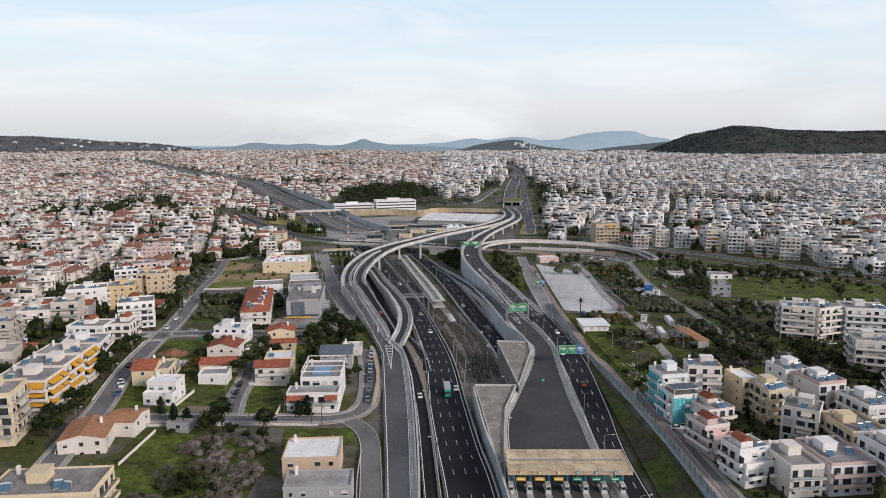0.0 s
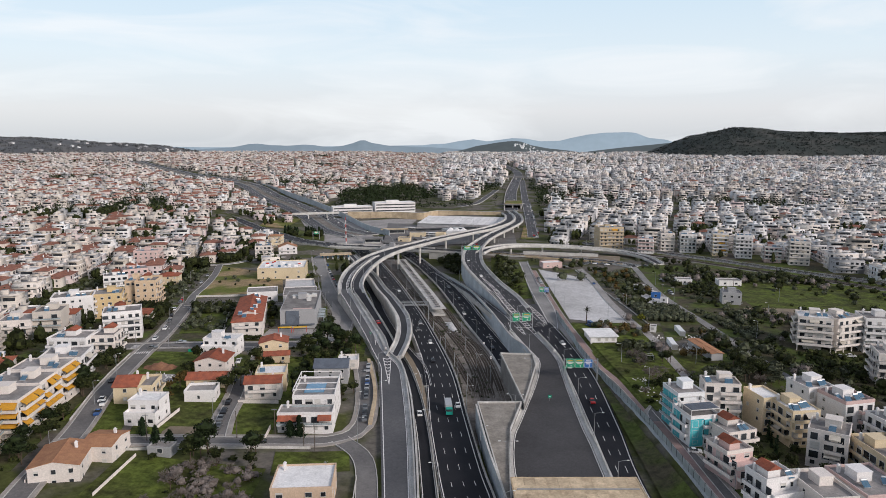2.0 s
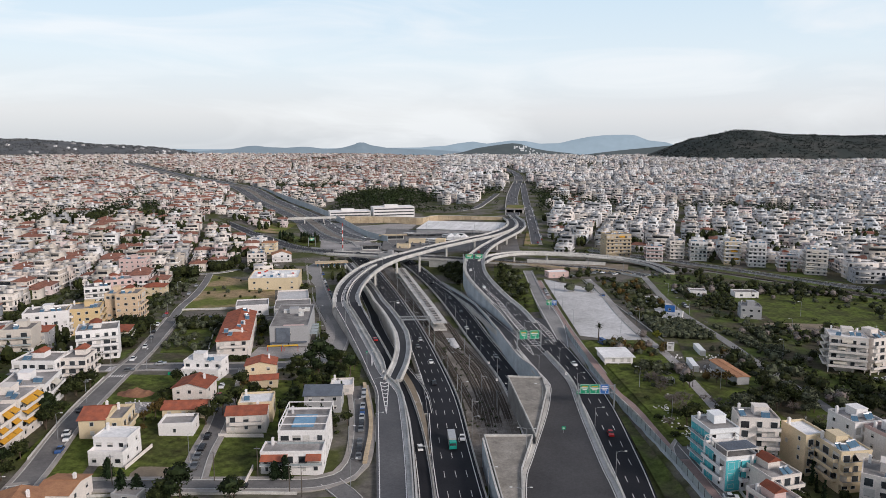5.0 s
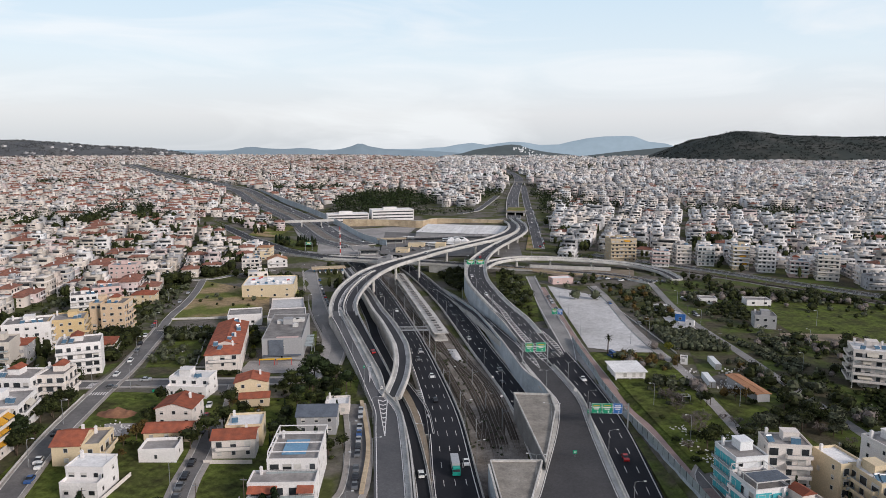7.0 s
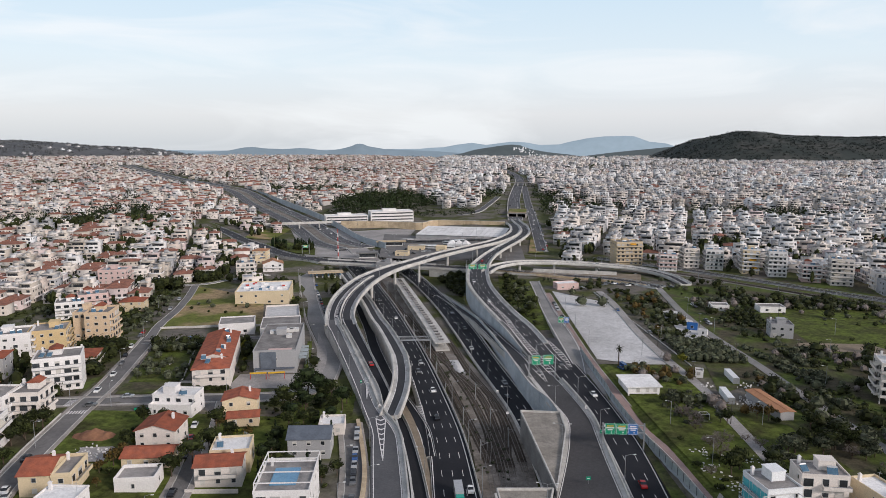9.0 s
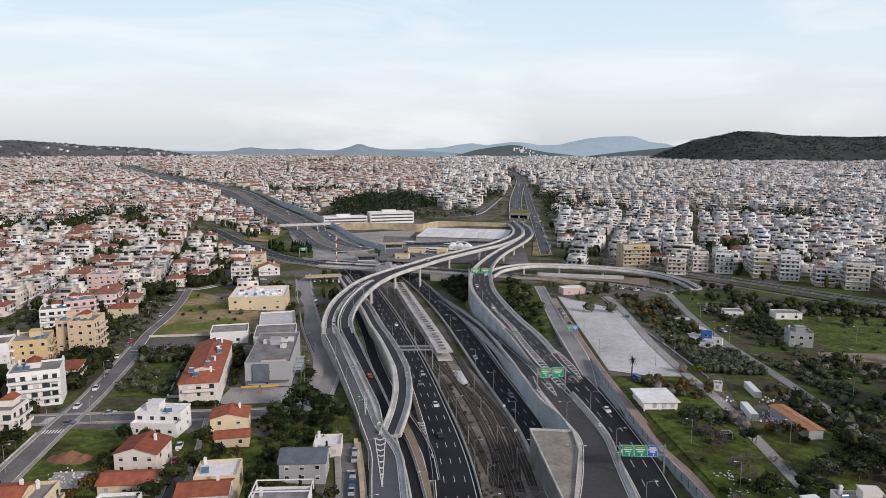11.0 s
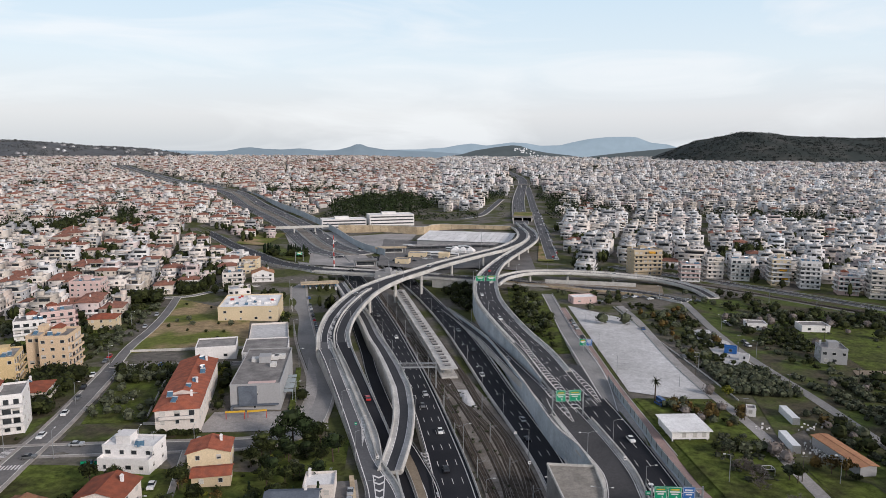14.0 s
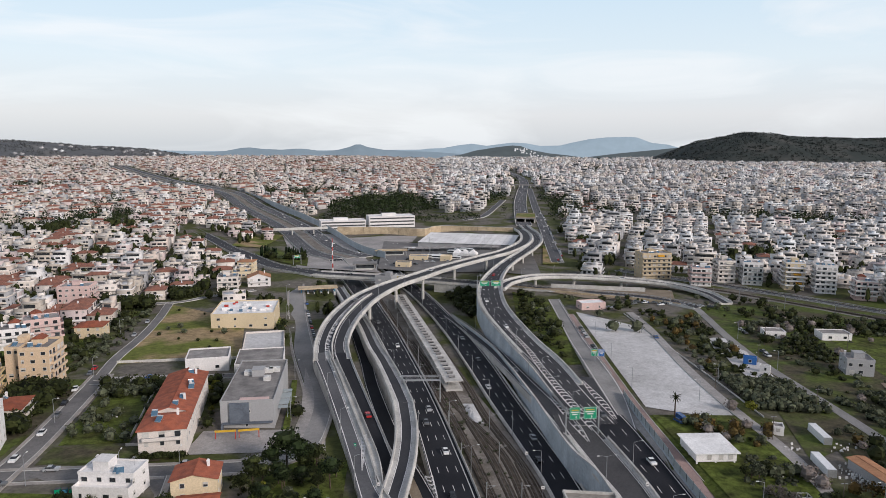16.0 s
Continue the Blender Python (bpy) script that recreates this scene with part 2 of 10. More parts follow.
    autumn=leaf_surface("autumn_leaves", (0.12, 0.075, 0.022), (0.08, 0.062, 0.022)),
    yellowgreen=leaf_surface("yellow_leaves", (0.15, 0.15, 0.02), (0.10, 0.11, 0.02)),
    # hill scrub lifted a little for haze; the low far hill's pair paled much more
    hillwood=leaf_surface("hill_scrub", (0.038, 0.047, 0.044), (0.058, 0.067, 0.060)),
    hazy_hillwood=leaf_surface("hazy_hill_scrub", (0.085, 0.092, 0.095), (0.115, 0.120, 0.120)),
    far_hill=surface("hazy_scrub_hill", (0.105, 0.110, 0.116), 0.95, (0.16, 0.155, 0.15), 0.010, 0.05, 0.6, 0.0, 0.0, (0.45, 0.75)),
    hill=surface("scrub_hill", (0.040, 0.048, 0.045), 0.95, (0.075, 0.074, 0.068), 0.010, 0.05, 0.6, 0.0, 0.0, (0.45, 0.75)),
    tyre=surface("tyre", (0.015, 0.015, 0.015), 0.9, (0.02, 0.02, 0.02), 2.0, 9.0, 0.0),
    lampglass=surface("lamp_lens", (0.7, 0.7, 0.68), 0.3, (0.6, 0.6, 0.58), 2.0, 9.0, 0.0),
)
# far ranges: haze of the air put in as blue tint and faint glow
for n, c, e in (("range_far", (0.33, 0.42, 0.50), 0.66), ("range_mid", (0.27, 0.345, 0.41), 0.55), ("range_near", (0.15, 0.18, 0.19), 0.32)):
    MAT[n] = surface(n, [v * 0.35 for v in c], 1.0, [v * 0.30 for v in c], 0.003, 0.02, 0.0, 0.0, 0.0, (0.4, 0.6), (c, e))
WALLS = []
for n, c in (("white", (0.74, 0.715, 0.70)), ("warm_white", (0.70, 0.64, 0.59)), ("cream", (0.65, 0.535, 0.365)), ("sand", (0.64, 0.485, 0.335)), ("beige", (0.52, 0.42, 0.29)),
             ("grey", (0.36, 0.36, 0.365)), ("rose", (0.60, 0.44, 0.41)), ("ochre", (0.60, 0.45, 0.25)), ("peach", (0.60, 0.45, 0.33)), ("cold_white", (0.73, 0.74, 0.745)),
             ("town_cream", (0.58, 0.525, 0.465)), ("town_beige", (0.47, 0.42, 0.365)), ("town_peach", (0.57, 0.485, 0.43)), ("town_rose", (0.55, 0.46, 0.445)), ("town_white", (0.68, 0.66, 0.65))):
    MAT[n] = surface("plaster_" + n, c, 0.9, [v * 0.91 for v in c], 0.12, 3.0, 0.08, 0.0, 0.06, mottle=0.06)
for n, c in (("paint_white", (0.70, 0.70, 0.69)), ("paint_silver", (0.36, 0.37, 0.38)), ("paint_grey", (0.12, 0.125, 0.13)), ("paint_black", (0.012, 0.012, 0.014)),
             ("paint_red", (0.36, 0.02, 0.02)), ("paint_blue", (0.03, 0.08, 0.22)), ("paint_teal", (0.02, 0.30, 0.24)), ("paint_yellow", (0.60, 0.42, 0.03))):
    MAT[n] = surface("car_" + n, c, 0.25, c, 1.0, 4.0, 0.0)


# ---- mesh helpers ----
class Shape:
    """Vertices and faces, gathered and then linked as one mesh object."""

    def __init__(self):
        self.v, self.f, self.m = [], [], []

    def poly(self, pts, m=0):
        k = len(self.v)
        self.v += [tuple(p) for p in pts]
        self.f.append(tuple(range(k, k + len(pts))))
        self.m.append(m)

    def box(self, x0, x1, y0, y1, z0, z1, m=0, top=None):
        k = len(self.v)
        self.v += [(x0, y0, z0), (x1, y0, z0), (x1, y1, z0), (x0, y1, z0), (x0, y0, z1), (x1, y0, z1), (x1, y1, z1), (x0, y1, z1)]
        for i, q in enumerate(((0, 1, 5, 4), (1, 2, 6, 5), (2, 3, 7, 6), (3, 0, 4, 7), (4, 5, 6, 7), (3, 2, 1, 0))):
            self.f.append(tuple(k + j for j in q))
            self.m.append(top if (top is not None and i == 4) else m)

    def tube(self, a, b, r0, r1, n=6, m=0):
        a, b = Vector(a), Vector(b)
        d = (b - a).normalized()
        s = d.orthogonal().normalized()
        u = d.cross(s)
        k = len(self.v)
        for p, r in ((a, r0), (b, r1)):
            for i in range(n):
                w = 2 * math.pi * i / n
                self.v.append(tuple(p + (s * math.cos(w) + u * math.sin(w)) * r))
        for i in range(n):
            j = (i + 1) % n
            self.f.append((k + i, k + j, k + n + j, k + n + i))
            self.m.append(m)
        self.f.append(tuple(k + n + i for i in range(n)))
        self.m.append(m)

    def sweep(self, line, profile, m=0, closed=True):
        """profile: (side, up) points carried along line [(point, right vector)]."""
        k, n = len(self.v), len(profile)
        for p, r in line:
            for s, u in profile:
                self.v.append((p[0] + r[0] * s, p[1] + r[1] * s, p[2] + u))
        for i in range(len(line) - 1):
            for j in range(n if closed else n - 1):
                a, b = k + i * n + j, k + i * n + (j + 1) % n
                self.f.append((a, b, b + n, a + n))
                self.m.append(m)
        if closed and n > 2:
            self.f += [tuple(k + j for j in reversed(range(n))), tuple(k + (len(line) - 1) * n + j for j in range(n))]
            self.m += [m, m]

    def mesh(self, name, mats, smooth=False):
        me = bpy.data.meshes.new(name)
        me.from_pydata(self.v, [], self.f)
        for m in mats:
            me.materials.append(MAT[m] if isinstance(m, str) else m)
        if len(mats) > 1:
            me.polygons.foreach_set("material_index", self.m)
        if smooth:
            me.polygons.foreach_set("use_smooth", [True] * len(self.f))
        me.update()
        return me

    def part(self, name, mats, parent=None, label="", at=None, smooth=False):
        return part(name, self.mesh(name, mats if isinstance(mats, (list, tuple)) else [mats], smooth), parent, label, at)


def part(name, me, parent=None, label="", at=None):
    ob = new(name, me)
    if parent is not None:
        ob.parent = parent
    if at is not None:
        ob.matrix_basis = at
    if label:
        ob["label"] = label
    return ob


def thing(name, m, label, category, group=""):
    ob = new(name)
    ob.empty_display_size = 0.5
    ob.matrix_basis = m
    return tagged(ob, label, category, group)


def clamp(v, a, b):
    return max(a, min(b, v))


def ease(v, a, b):
    s = clamp((v - a) / (b - a), 0, 1)
    return s * s * (3 - 2 * s)


def along(keys, v):
    for (a, p), (b, q) in zip(keys, keys[1:]):
        if v <= b:
            return p + (q - p) * clamp((v - a) / (b - a), 0, 1)
    return keys[-1][1]


# ---- ground ----
CUT_L = ((-220, -0.5), (20, -3.5), (100, -4.5), (180, -7), (240, -11), (270, -14.5), (300, -20), (320, -26), (350, -34.5), (375, -37), (406, -41.5), (436, -47), (463, -53), (501, -61), (560, -75), (650, -100), (700, -114), (760, -128))
CUT_R = ((-220, 19), (20, 16), (100, 15), (180, 17.5), (228, 20), (245, 24), (278, 33), (297, 38.2), (310, 39), (322, 37.4), (335, 34.0), (397, 25.4), (465, 17), (526, 2.6), (602, -17), (652, -30), (700, -44), (760, -60))
FLOOR = ((100, -5.8), (200, -6.8), (255, -9.4), (340, -9.5), (700, -10.0))
RAMP_G = ((330, -1.9), (348, -1.5), (360, -1.3), (417, -3.2), (480, -7.1), (540, -9.3))


def ground_z(x, y):
    zl = 1.5 + 0.05 * clamp(-x - 60, -20, 60) + 0.05 * clamp(-x - 190, 0, 130) * ease(y, 500, 800) - 0.035 * clamp(y - 300, 0, 230)
    zr = -0.7 - 0.01 * clamp(y - 340, 0, 260) - 0.01 * clamp(x - 70, 0, 200)
    s = ease(x, -40, 40)
    z = zl * (1 - s) + zr * s + 0.02 * clamp(y - 900, 0, 1400) - 0.022 * clamp(y - 3300, 0, 1600)
    # the road side of the right bank sinks with the slip road, the plaza lies a little lower
    if y < 760:
        near = 1 - ease(x, along(CUT_R, y) + 12, along(CUT_R, y) + 34)
        if y > 330:
            z = z * (1 - near) + (along(RAMP_G, y) - 0.25) * near if x > -30 else z
        else:
            edge = along(((100, 61), (190, 57.5), (240, 59), (285, 60.5), (320, 58.5), (335, 56)), y)
            near = 1 - ease(x, edge + 4.0, edge + 12.0)
            z = z * (1 - near) + (along(((100, -4.6), (200, -4.6), (284, -3.4), (330, -1.8)), y) - 0.2) * near if x > 0 else z
    # the ground beyond the bridge lies as low as the motorway
    dx = abs(x - along(((640, -75), (800, -120), (950, -175), (1170, -290)), y))
    low = ease(y, 640, 720) * (1 - ease(y, 900, 1500)) * (1 - ease(dx, 45, 110))
    return z * (1 - low) - 7.6 * low


def build_ground():
    ys = [-300, -100, 50] + [100 + 7 * i for i in range(95)]
    y = ys[-1]
    while y < 4850:
        y += 10 + (y - 760) * 0.05
        ys.append(min(y, 4850))
    offs = [0, 2, 5, 9] + [14 + 4 * i for i in range(10)] + [58 + 8 * i for i in range(35)]
    o = offs[-1]
    while o < 4200:
        o *= 1.12
        offs.append(o)
    rows = []
    for y in ys:
        shut = ease(y, 690, 750)
        xl, xr, zf = along(CUT_L, y), along(CUT_R, y), along(FLOOR, y)
        row = [(xl - o, y, ground_z(xl - o, y)) for o in reversed(offs)]
        for i in range(9):
            x = xl + 0.02 + (xr - xl - 0.04) * i / 8
            row.append((x, y, zf * (1 - shut) + ground_z(x, y) * shut))
        row += [(xr + o, y, ground_z(xr + o, y)) for o in offs]
        rows.append(row)
    s, n = Shape(), len(rows[0])
    s.v = [p for r in rows for p in r]
    for i in range(len(rows) - 1):
        for j in range(n - 1):
            a = i * n + j
            s.f.append((a, a + 1, a + n + 1, a + n))
            s.m.append(0)
    tagged(s.part("ground", "town", smooth=False), "mixed town ground of asphalt, soil and thin grass", "ground", kind="structure")


build_ground()


def patch(name, corners, mat, label, up=0.12, cell=6.0, wob=0.0):
    """A four-cornered piece of land laid over the ground."""
    a, b, c, d = [Vector((*p, 0)) for p in corners]
    nu = max(2, int(max((b - a).length, (c - d).length) / cell))
    nv = max(2, int(max((d - a).length, (c - b).length) / cell))
    s = Shape()
    for j in range(nv + 1):
        for i in range(nu + 1):
            u, v = i / nu, j / nv
            p = (a * (1 - u) + b * u) * (1 - v) + (d * (1 - u) + c * u) * v
            if wob and (i in (0, nu) or j in (0, nv)):
                p += Vector((random.uniform(-wob, wob), random.uniform(-wob, wob), 0))
            s.v.append((p.x, p.y, ground_z(p.x, p.y) + up))
    for j in range(nv):
        for i in range(nu):
            k = j * (nu + 1) + i
            s.f.append((k, k + 1, k + nu + 2, k + nu + 1))
            s.m.append(0)
    return tagged(s.part(name, mat), label, name.replace("_", " "), kind="structure")


# ---- roads ----
def curve(pts, step=4.0):
    """Catmull-Rom through rows of numbers, sampled about every step metres; each sample with its level right vector."""
    pts = [np.array(p, float) for p in pts]
    ext = [2 * pts[0] - pts[1], *pts, 2 * pts[-1] - pts[-2]]
    res = []
    for i in range(1, len(ext) - 2):
        p0, p1, p2, p3 = ext[i - 1:i + 3]
        n = max(1, int(np.linalg.norm((p2 - p1)[:2]) / step))
        for k in range(n):
            t = k / n
            res.append(0.5 * (2 * p1 + (p2 - p0) * t + (2 * p0 - 5 * p1 + 4 * p2 - p3) * t * t + (3 * p1 - p0 - 3 * p2 + p3) * t ** 3))
    res.append(pts[-1])
    out = []
    for i, p in enumerate(res):
        d = res[min(i + 1, len(res) - 1)] - res[max(i - 1, 0)]
        l = math.hypot(d[0], d[1])
        out.append((p, np.array((d[1] / l, -d[0] / l, 0))))
    return out


def draped(pts, up=0.15):
    return [(x, y, ground_z(x, y) + up, w) for x, y, w in pts]


def shifted(line, side, up=0.0):
    """side: metres, or a share of the half width given as a string such as '-1+0.5'."""
    res = []
    for p, r in line:
        s = side(p[3] / 2) if callable(side) else side
        res.append(((p[0] + r[0] * s, p[1] + r[1] * s, p[2] + up), r))
    return res


ROADS = {}


def road(name, pts, mat, label, thick=0.4, lanes=(), edges=(0.45, 0.45), kind_left=None, kind_right=None, dash=(4, 8), drop=None):
    """A road deck with edge lines, lane dashes and barriers. lanes: shares of the width. drop: solid sides that far down."""
    line = curve(pts, 4.0)
    s = Shape()
    k = 0
    depth = drop if drop else thick
    for p, r in line:
        h = p[3] / 2
        for side in (-h, -h * 0.33, h * 0.33, h):
            s.v.append((p[0] + r[0] * side, p[1] + r[1] * side, p[2]))
        for side in (h, -h):
            s.v.append((p[0] + r[0] * side, p[1] + r[1] * side, p[2] - depth))
    for i in range(len(line) - 1):
        for j in range(6):
            a, b = i * 6 + j, i * 6 + (j + 1) % 6
            s.f.append((a, b, b + 6, a + 6))
            s.m.append(0 if j < 3 else 1)
    n = len(line) - 1
    s.f += [(5, 4, 3, 2, 1, 0), tuple(n * 6 + j for j in range(6))]
    s.m += [1, 1]
    ob = tagged(s.part(name, [mat, "concrete"]), label, "road", kind="structure")
    up = 0.02
    for sgn, inset in ((-1, edges[0]), (1, edges[1])):
        if inset is None:
            continue
        e = Shape()
        l2 = shifted(line, lambda h: sgn * (h - inset), up)
        e.sweep(l2, [(-0.13, 0), (0.13, 0)], closed=False)
        e.part("edge_line", "white", ob, "white painted edge line")
    if lanes:
        e = Shape()
        fine = curve(pts, 1.0)
        for share in lanes:
            l2 = shifted(fine, lambda h: h * share, up)
            i = 0
            while i + dash[0] < len(l2):
                e.sweep(l2[i:i + dash[0] + 1:dash[0]], [(-0.085, 0), (0.085, 0)], closed=False)
                i += dash[0] + dash[1]
        tagged(e.part("lane_dashes", "white", ob, "white dashed lane lines"), kind="stuff")
    for sgn, what in ((-1, kind_left), (1, kind_right)):
        for kind, lo, hi in ([(what, -1e9, 1e9)] if isinstance(what, str) else (what or ())):
            bit = [q for q in line if lo <= q[0][1] <= hi]
            if len(bit) > 2:
                barrier(bit, sgn, kind, ob)
    ROADS[name] = line
    return ob


def barrier(line, sgn, what, ob):
    base = shifted(line, lambda h: sgn * (h - 0.05))
    e = Shape()
    if what == "parapet":      # pale concrete parapet with a raised kerb
        e.sweep(base, [(-0.55, -0.7), (0.55, -0.7), (0.5, 0.05), (0.26, 0.35), (0.22, 0.95), (-0.22, 0.95), (-0.26, 0.35), (-0.5, 0.05)])
        e.part("parapet", "concrete", ob, "pale weathered concrete parapet")
        k = Shape()
        k.sweep(shifted(line, lambda h: sgn * (h - 1.05)), [(-0.6, -0.05), (0.6, -0.05), (0.6, 0.16), (-0.6, 0.16)])
        k.part("kerb_walk", "concrete", ob, "raised pale concrete kerb")
        r = Shape()
        r.sweep(shifted(line, lambda h: sgn * (h - 0.05), 1.25), [(-0.05, -0.05), (0.05, -0.05), (0.05, 0.05), (-0.05, 0.05)])
        for p, q in base[::2]:
            r.box(p[0] - 0.05, p[0] + 0.05, p[1] - 0.05, p[1] + 0.05, p[2] + 0.9, p[2] + 1.25)
        r.part("hand_rail", "guard", ob, "galvanised rail on posts")
    elif what == "jersey":
        e.sweep(base, [(-0.3, -0.1), (0.3, -0.1), (0.28, 0.1), (0.12, 0.35), (0.09, 0.85), (-0.09, 0.85), (-0.12, 0.35), (-0.28, 0.1)])
        e.part("barrier", "concrete", ob, "concrete safety barrier")
    elif what == "guard":
        e.sweep(shifted(line, lambda h: sgn * (h - 0.05), 0.6), [(-0.04, -0.15), (0.04, -0.15), (0.1, 0.0), (0.04, 0.15), (-0.04, 0.15)])
        for p, q in base:
            e.box(p[0] - 0.06, p[0] + 0.06, p[1] - 0.06, p[1] + 0.06, p[2] - 0.3, p[2] + 0.75)
        e.part("guard_rail", "guard", ob, "galvanised guard rail")
    elif what == "kerb":
        e.sweep(base, [(-0.12, -0.3), (0.12, -0.3), (0.12, 0.14), (-0.12, 0.14)])
        e.part("kerb", "concrete", ob, "concrete kerb")


def retaining(name, line_pts, top, base, label, mat="panel", thick=0.35, width=4.0, cap=True):
    """A wall of separate precast panels. line_pts: (x, y); top, base: height by y."""
    line = curve([(x, y, 0, 1) for x, y in line_pts], width)
    ob = None
    c = Shape()
    c.sweep([((p[0], p[1], along(top, p[1])), r) for p, r in line], [(-0.3, -0.1), (0.3, -0.1), (0.3, 0.25), (-0.3, 0.25)])
    ob = tagged(c.part(name, "concrete"), label, "wall", kind="structure")
    for (p, r), (q, r2) in zip(line, line[1:]):
        a, b = np.array((p[0], p[1])), np.array((q[0], q[1]))
        d = (b - a)
        a, b = a + d * 0.012, b - d * 0.012
        s = Shape()
        nx, ny = r[0] * thick / 2, r[1] * thick / 2
        zs = [along(base, a[1]), along(base, b[1]), along(top, b[1]) - 0.08, along(top, a[1]) - 0.08]
        pts = [(a[0], a[1], zs[0]), (b[0], b[1], zs[1]), (b[0], b[1], zs[2]), (a[0], a[1], zs[3])]
        f1 = [(x - nx, y - ny, z) for x, y, z in pts]
        f2 = [(x + nx, y + ny, z) for x, y, z in pts]
        s.poly(f1[::-1]), s.poly(f2)
        for i in range(4):
            j = (i + 1) % 4
            s.poly((f1[i], f1[j], f2[j], f2[i]))
        s.part("panel", mat, ob)
    return ob

# ---- land cover ----
patch("weed_field", [(104, 262), (360, 250), (340, 600), (150, 545)], "weeds", "rough green ground with weeds and bare soil", 0.10, 8)
patch("weed_field", [(104, 330), (136, 350), (134, 400), (148, 520)], "weeds", "rough green ground between lanes", 0.14, 8)
patch("grass_strip", [(73.6, 246), (101, 258), (101, 366), (65.8, 366)], "grass", "green plot with rough grass behind the noise wall", 0.42, 4)
patch("grass_strip", [(70, 246), (80, 246), (76, 366), (63.4, 366)], "grass", "narrow grass strip beside the footpath", 0.2, 2.5)
patch("grass_strip", [(100, 268), (119, 266), (116, 300), (102, 308)], "grass", "green plot beside the shed", 0.16, 4)
patch("grass_field", [(176, 388), (340, 345), (335, 480), (190, 484)], "grass", "bright green meadow", 0.2, 8)
patch("grass_verge", [(58, 120), (69.5, 120), (63.5, 292), (61.5, 292)], "weeds", "grass verge beside the carriageway", 0.9, 2.5)
patch("green_bank", [(28, 430), (58, 425), (64, 540), (38, 585)], "grass", "green bank under the bend of the road", 0.2, 6)
patch("gravel_lot", [(66, 374), (95, 361), (99.5, 490), (69.5, 526)], "lot", "wide pale gravel parking lot", 0.22, 8)
patch("dirt_patch", [(168, 392), (215, 384), (206, 402), (172, 404)], "dirt", "bare earth track", 0.3, 6)
patch("rubble_patch", [(118, 410), (131, 408), (136, 470), (124, 470)], "lot", "pale rubble and concrete patch", 0.3, 6, 2.0)
patch("dry_field", [(-152, 419), (-101, 434), (-120, 510), (-177, 548)], "dry", "fallow field with dry earth and green edges", 0.14, 8)
patch("grass_field", [(-118, 500), (-94, 497), (-103, 520), (-134, 512)], "dry", "worn grass strip beside the field", 0.14, 6)
patch("grass_plot", [(-127, 331), (-107, 335), (-113, 388), (-140, 386)], "grass", "green corner plot with olive trees", 0.14, 6)
patch("parking_ground", [(-143, 390), (-106, 394), (-106, 405), (-146, 400)], "yard", "worn asphalt parking ground", 0.4, 4)
patch("grass_plot", [(-121, 250), (-96, 254), (-100, 296), (-126, 290)], "grass", "green building plot with weeds", 0.14, 6)
patch("grass_plot", [(-116, 205), (-101, 207), (-104, 226), (-118, 228)], "grass", "lawn beside the white house", 0.14, 6)
patch("grass_plot", [(-99, 212), (-77, 216), (-80, 242), (-103, 238)], "grass", "lawn with a sandy patch", 0.14, 6)
patch("grass_plot", [(-71, 221), (-56, 222), (-58, 246), (-74, 246)], "grass", "green house plot", 0.14, 6)
patch("grass_plot", [(-97, 150), (-52, 150), (-52, 200), (-95, 205)], "grass", "overgrown green plot", 0.14, 6)
patch("grass_plot", [(-50, 196), (-28, 200), (-30, 213), (-52, 211)], "grass", "grass beside the street", 0.14, 6)
patch("grass_plot", [(-210, 400), (-165, 395), (-182, 470), (-225, 470)], "grass", "green slope beside the street", 0.14, 8)
patch("grass_island", [(-212, 790), (-186, 800), (-186, 905), (-226, 905)], "dry", "grass island inside the slip road loop", 0.8, 6)
patch("grass_island", [(-182, 752), (-122, 700), (-130, 748), (-172, 790)], "grass", "grass bank inside the loop", 0.7, 6)
patch("grass_island", [(74, 690), (88, 690), (96, 770), (90, 800)], "dry", "grass under the curved decks", 0.6, 6)
patch("foundation_plot", [(-112.5, 261.5), (-103.5, 262.5), (-105, 272.5), (-114, 271)], "yard", "bare concrete foundations and rubble on the plot", 0.35, 3)
heap = Shape()
HN = 16
for i in range(HN + 1):
    for j in range(HN + 1):
        u, v = i / HN * 2 - 1, j / HN * 2 - 1
        x, y = -114.5 + 6.2 * u, 279.5 + 3.8 * v
        bell = max(0.0, 1 - u * u * (0.8 + 0.4 * noise.noise(Vector((x * 0.3, y * 0.3, 1)))) - v * v) ** 0.8
        heap.v.append((x, y, ground_z(x, y) - 0.1 + 2.3 * bell * (0.8 + 0.5 * noise.noise(Vector((x * 0.45, y * 0.45, 4))))))
for i in range(HN):
    for j in range(HN):
        a = i * (HN + 1) + j
        heap.f.append((a, a + HN + 1, a + HN + 2, a + 1))
        heap.m.append(0)
tagged(heap.part("earth_heap", "earth"), "heap of red earth on the plot", "earth heap", kind="structure")
patch("sand_patch", [(-89, 217), (-80, 218), (-81, 226), (-90, 225)], "dirt", "sandy patch on the lawn", 0.2, 3, 1.0)
patch("depot_yard", [(-62, 690), (66, 640), (76, 800), (-70, 850)], "street", "asphalt yard of the bus depot", 0.8, 6)
patch("garden_ground", [(-126, 317), (-93, 323), (-96, 334), (-128, 330)], "weeds", "green strip before the terraced houses", 0.1, 6)
patch("garden_ground", [(-62, 300), (-36, 302), (-38, 330), (-58, 330)], "grass", "green corner with trees beside the ramp", 0.1, 5)
patch("garden_ground", [(-205, 312), (-138, 314), (-150, 398), (-215, 398)], "weeds", "green gardens behind the street", 0.1, 7)
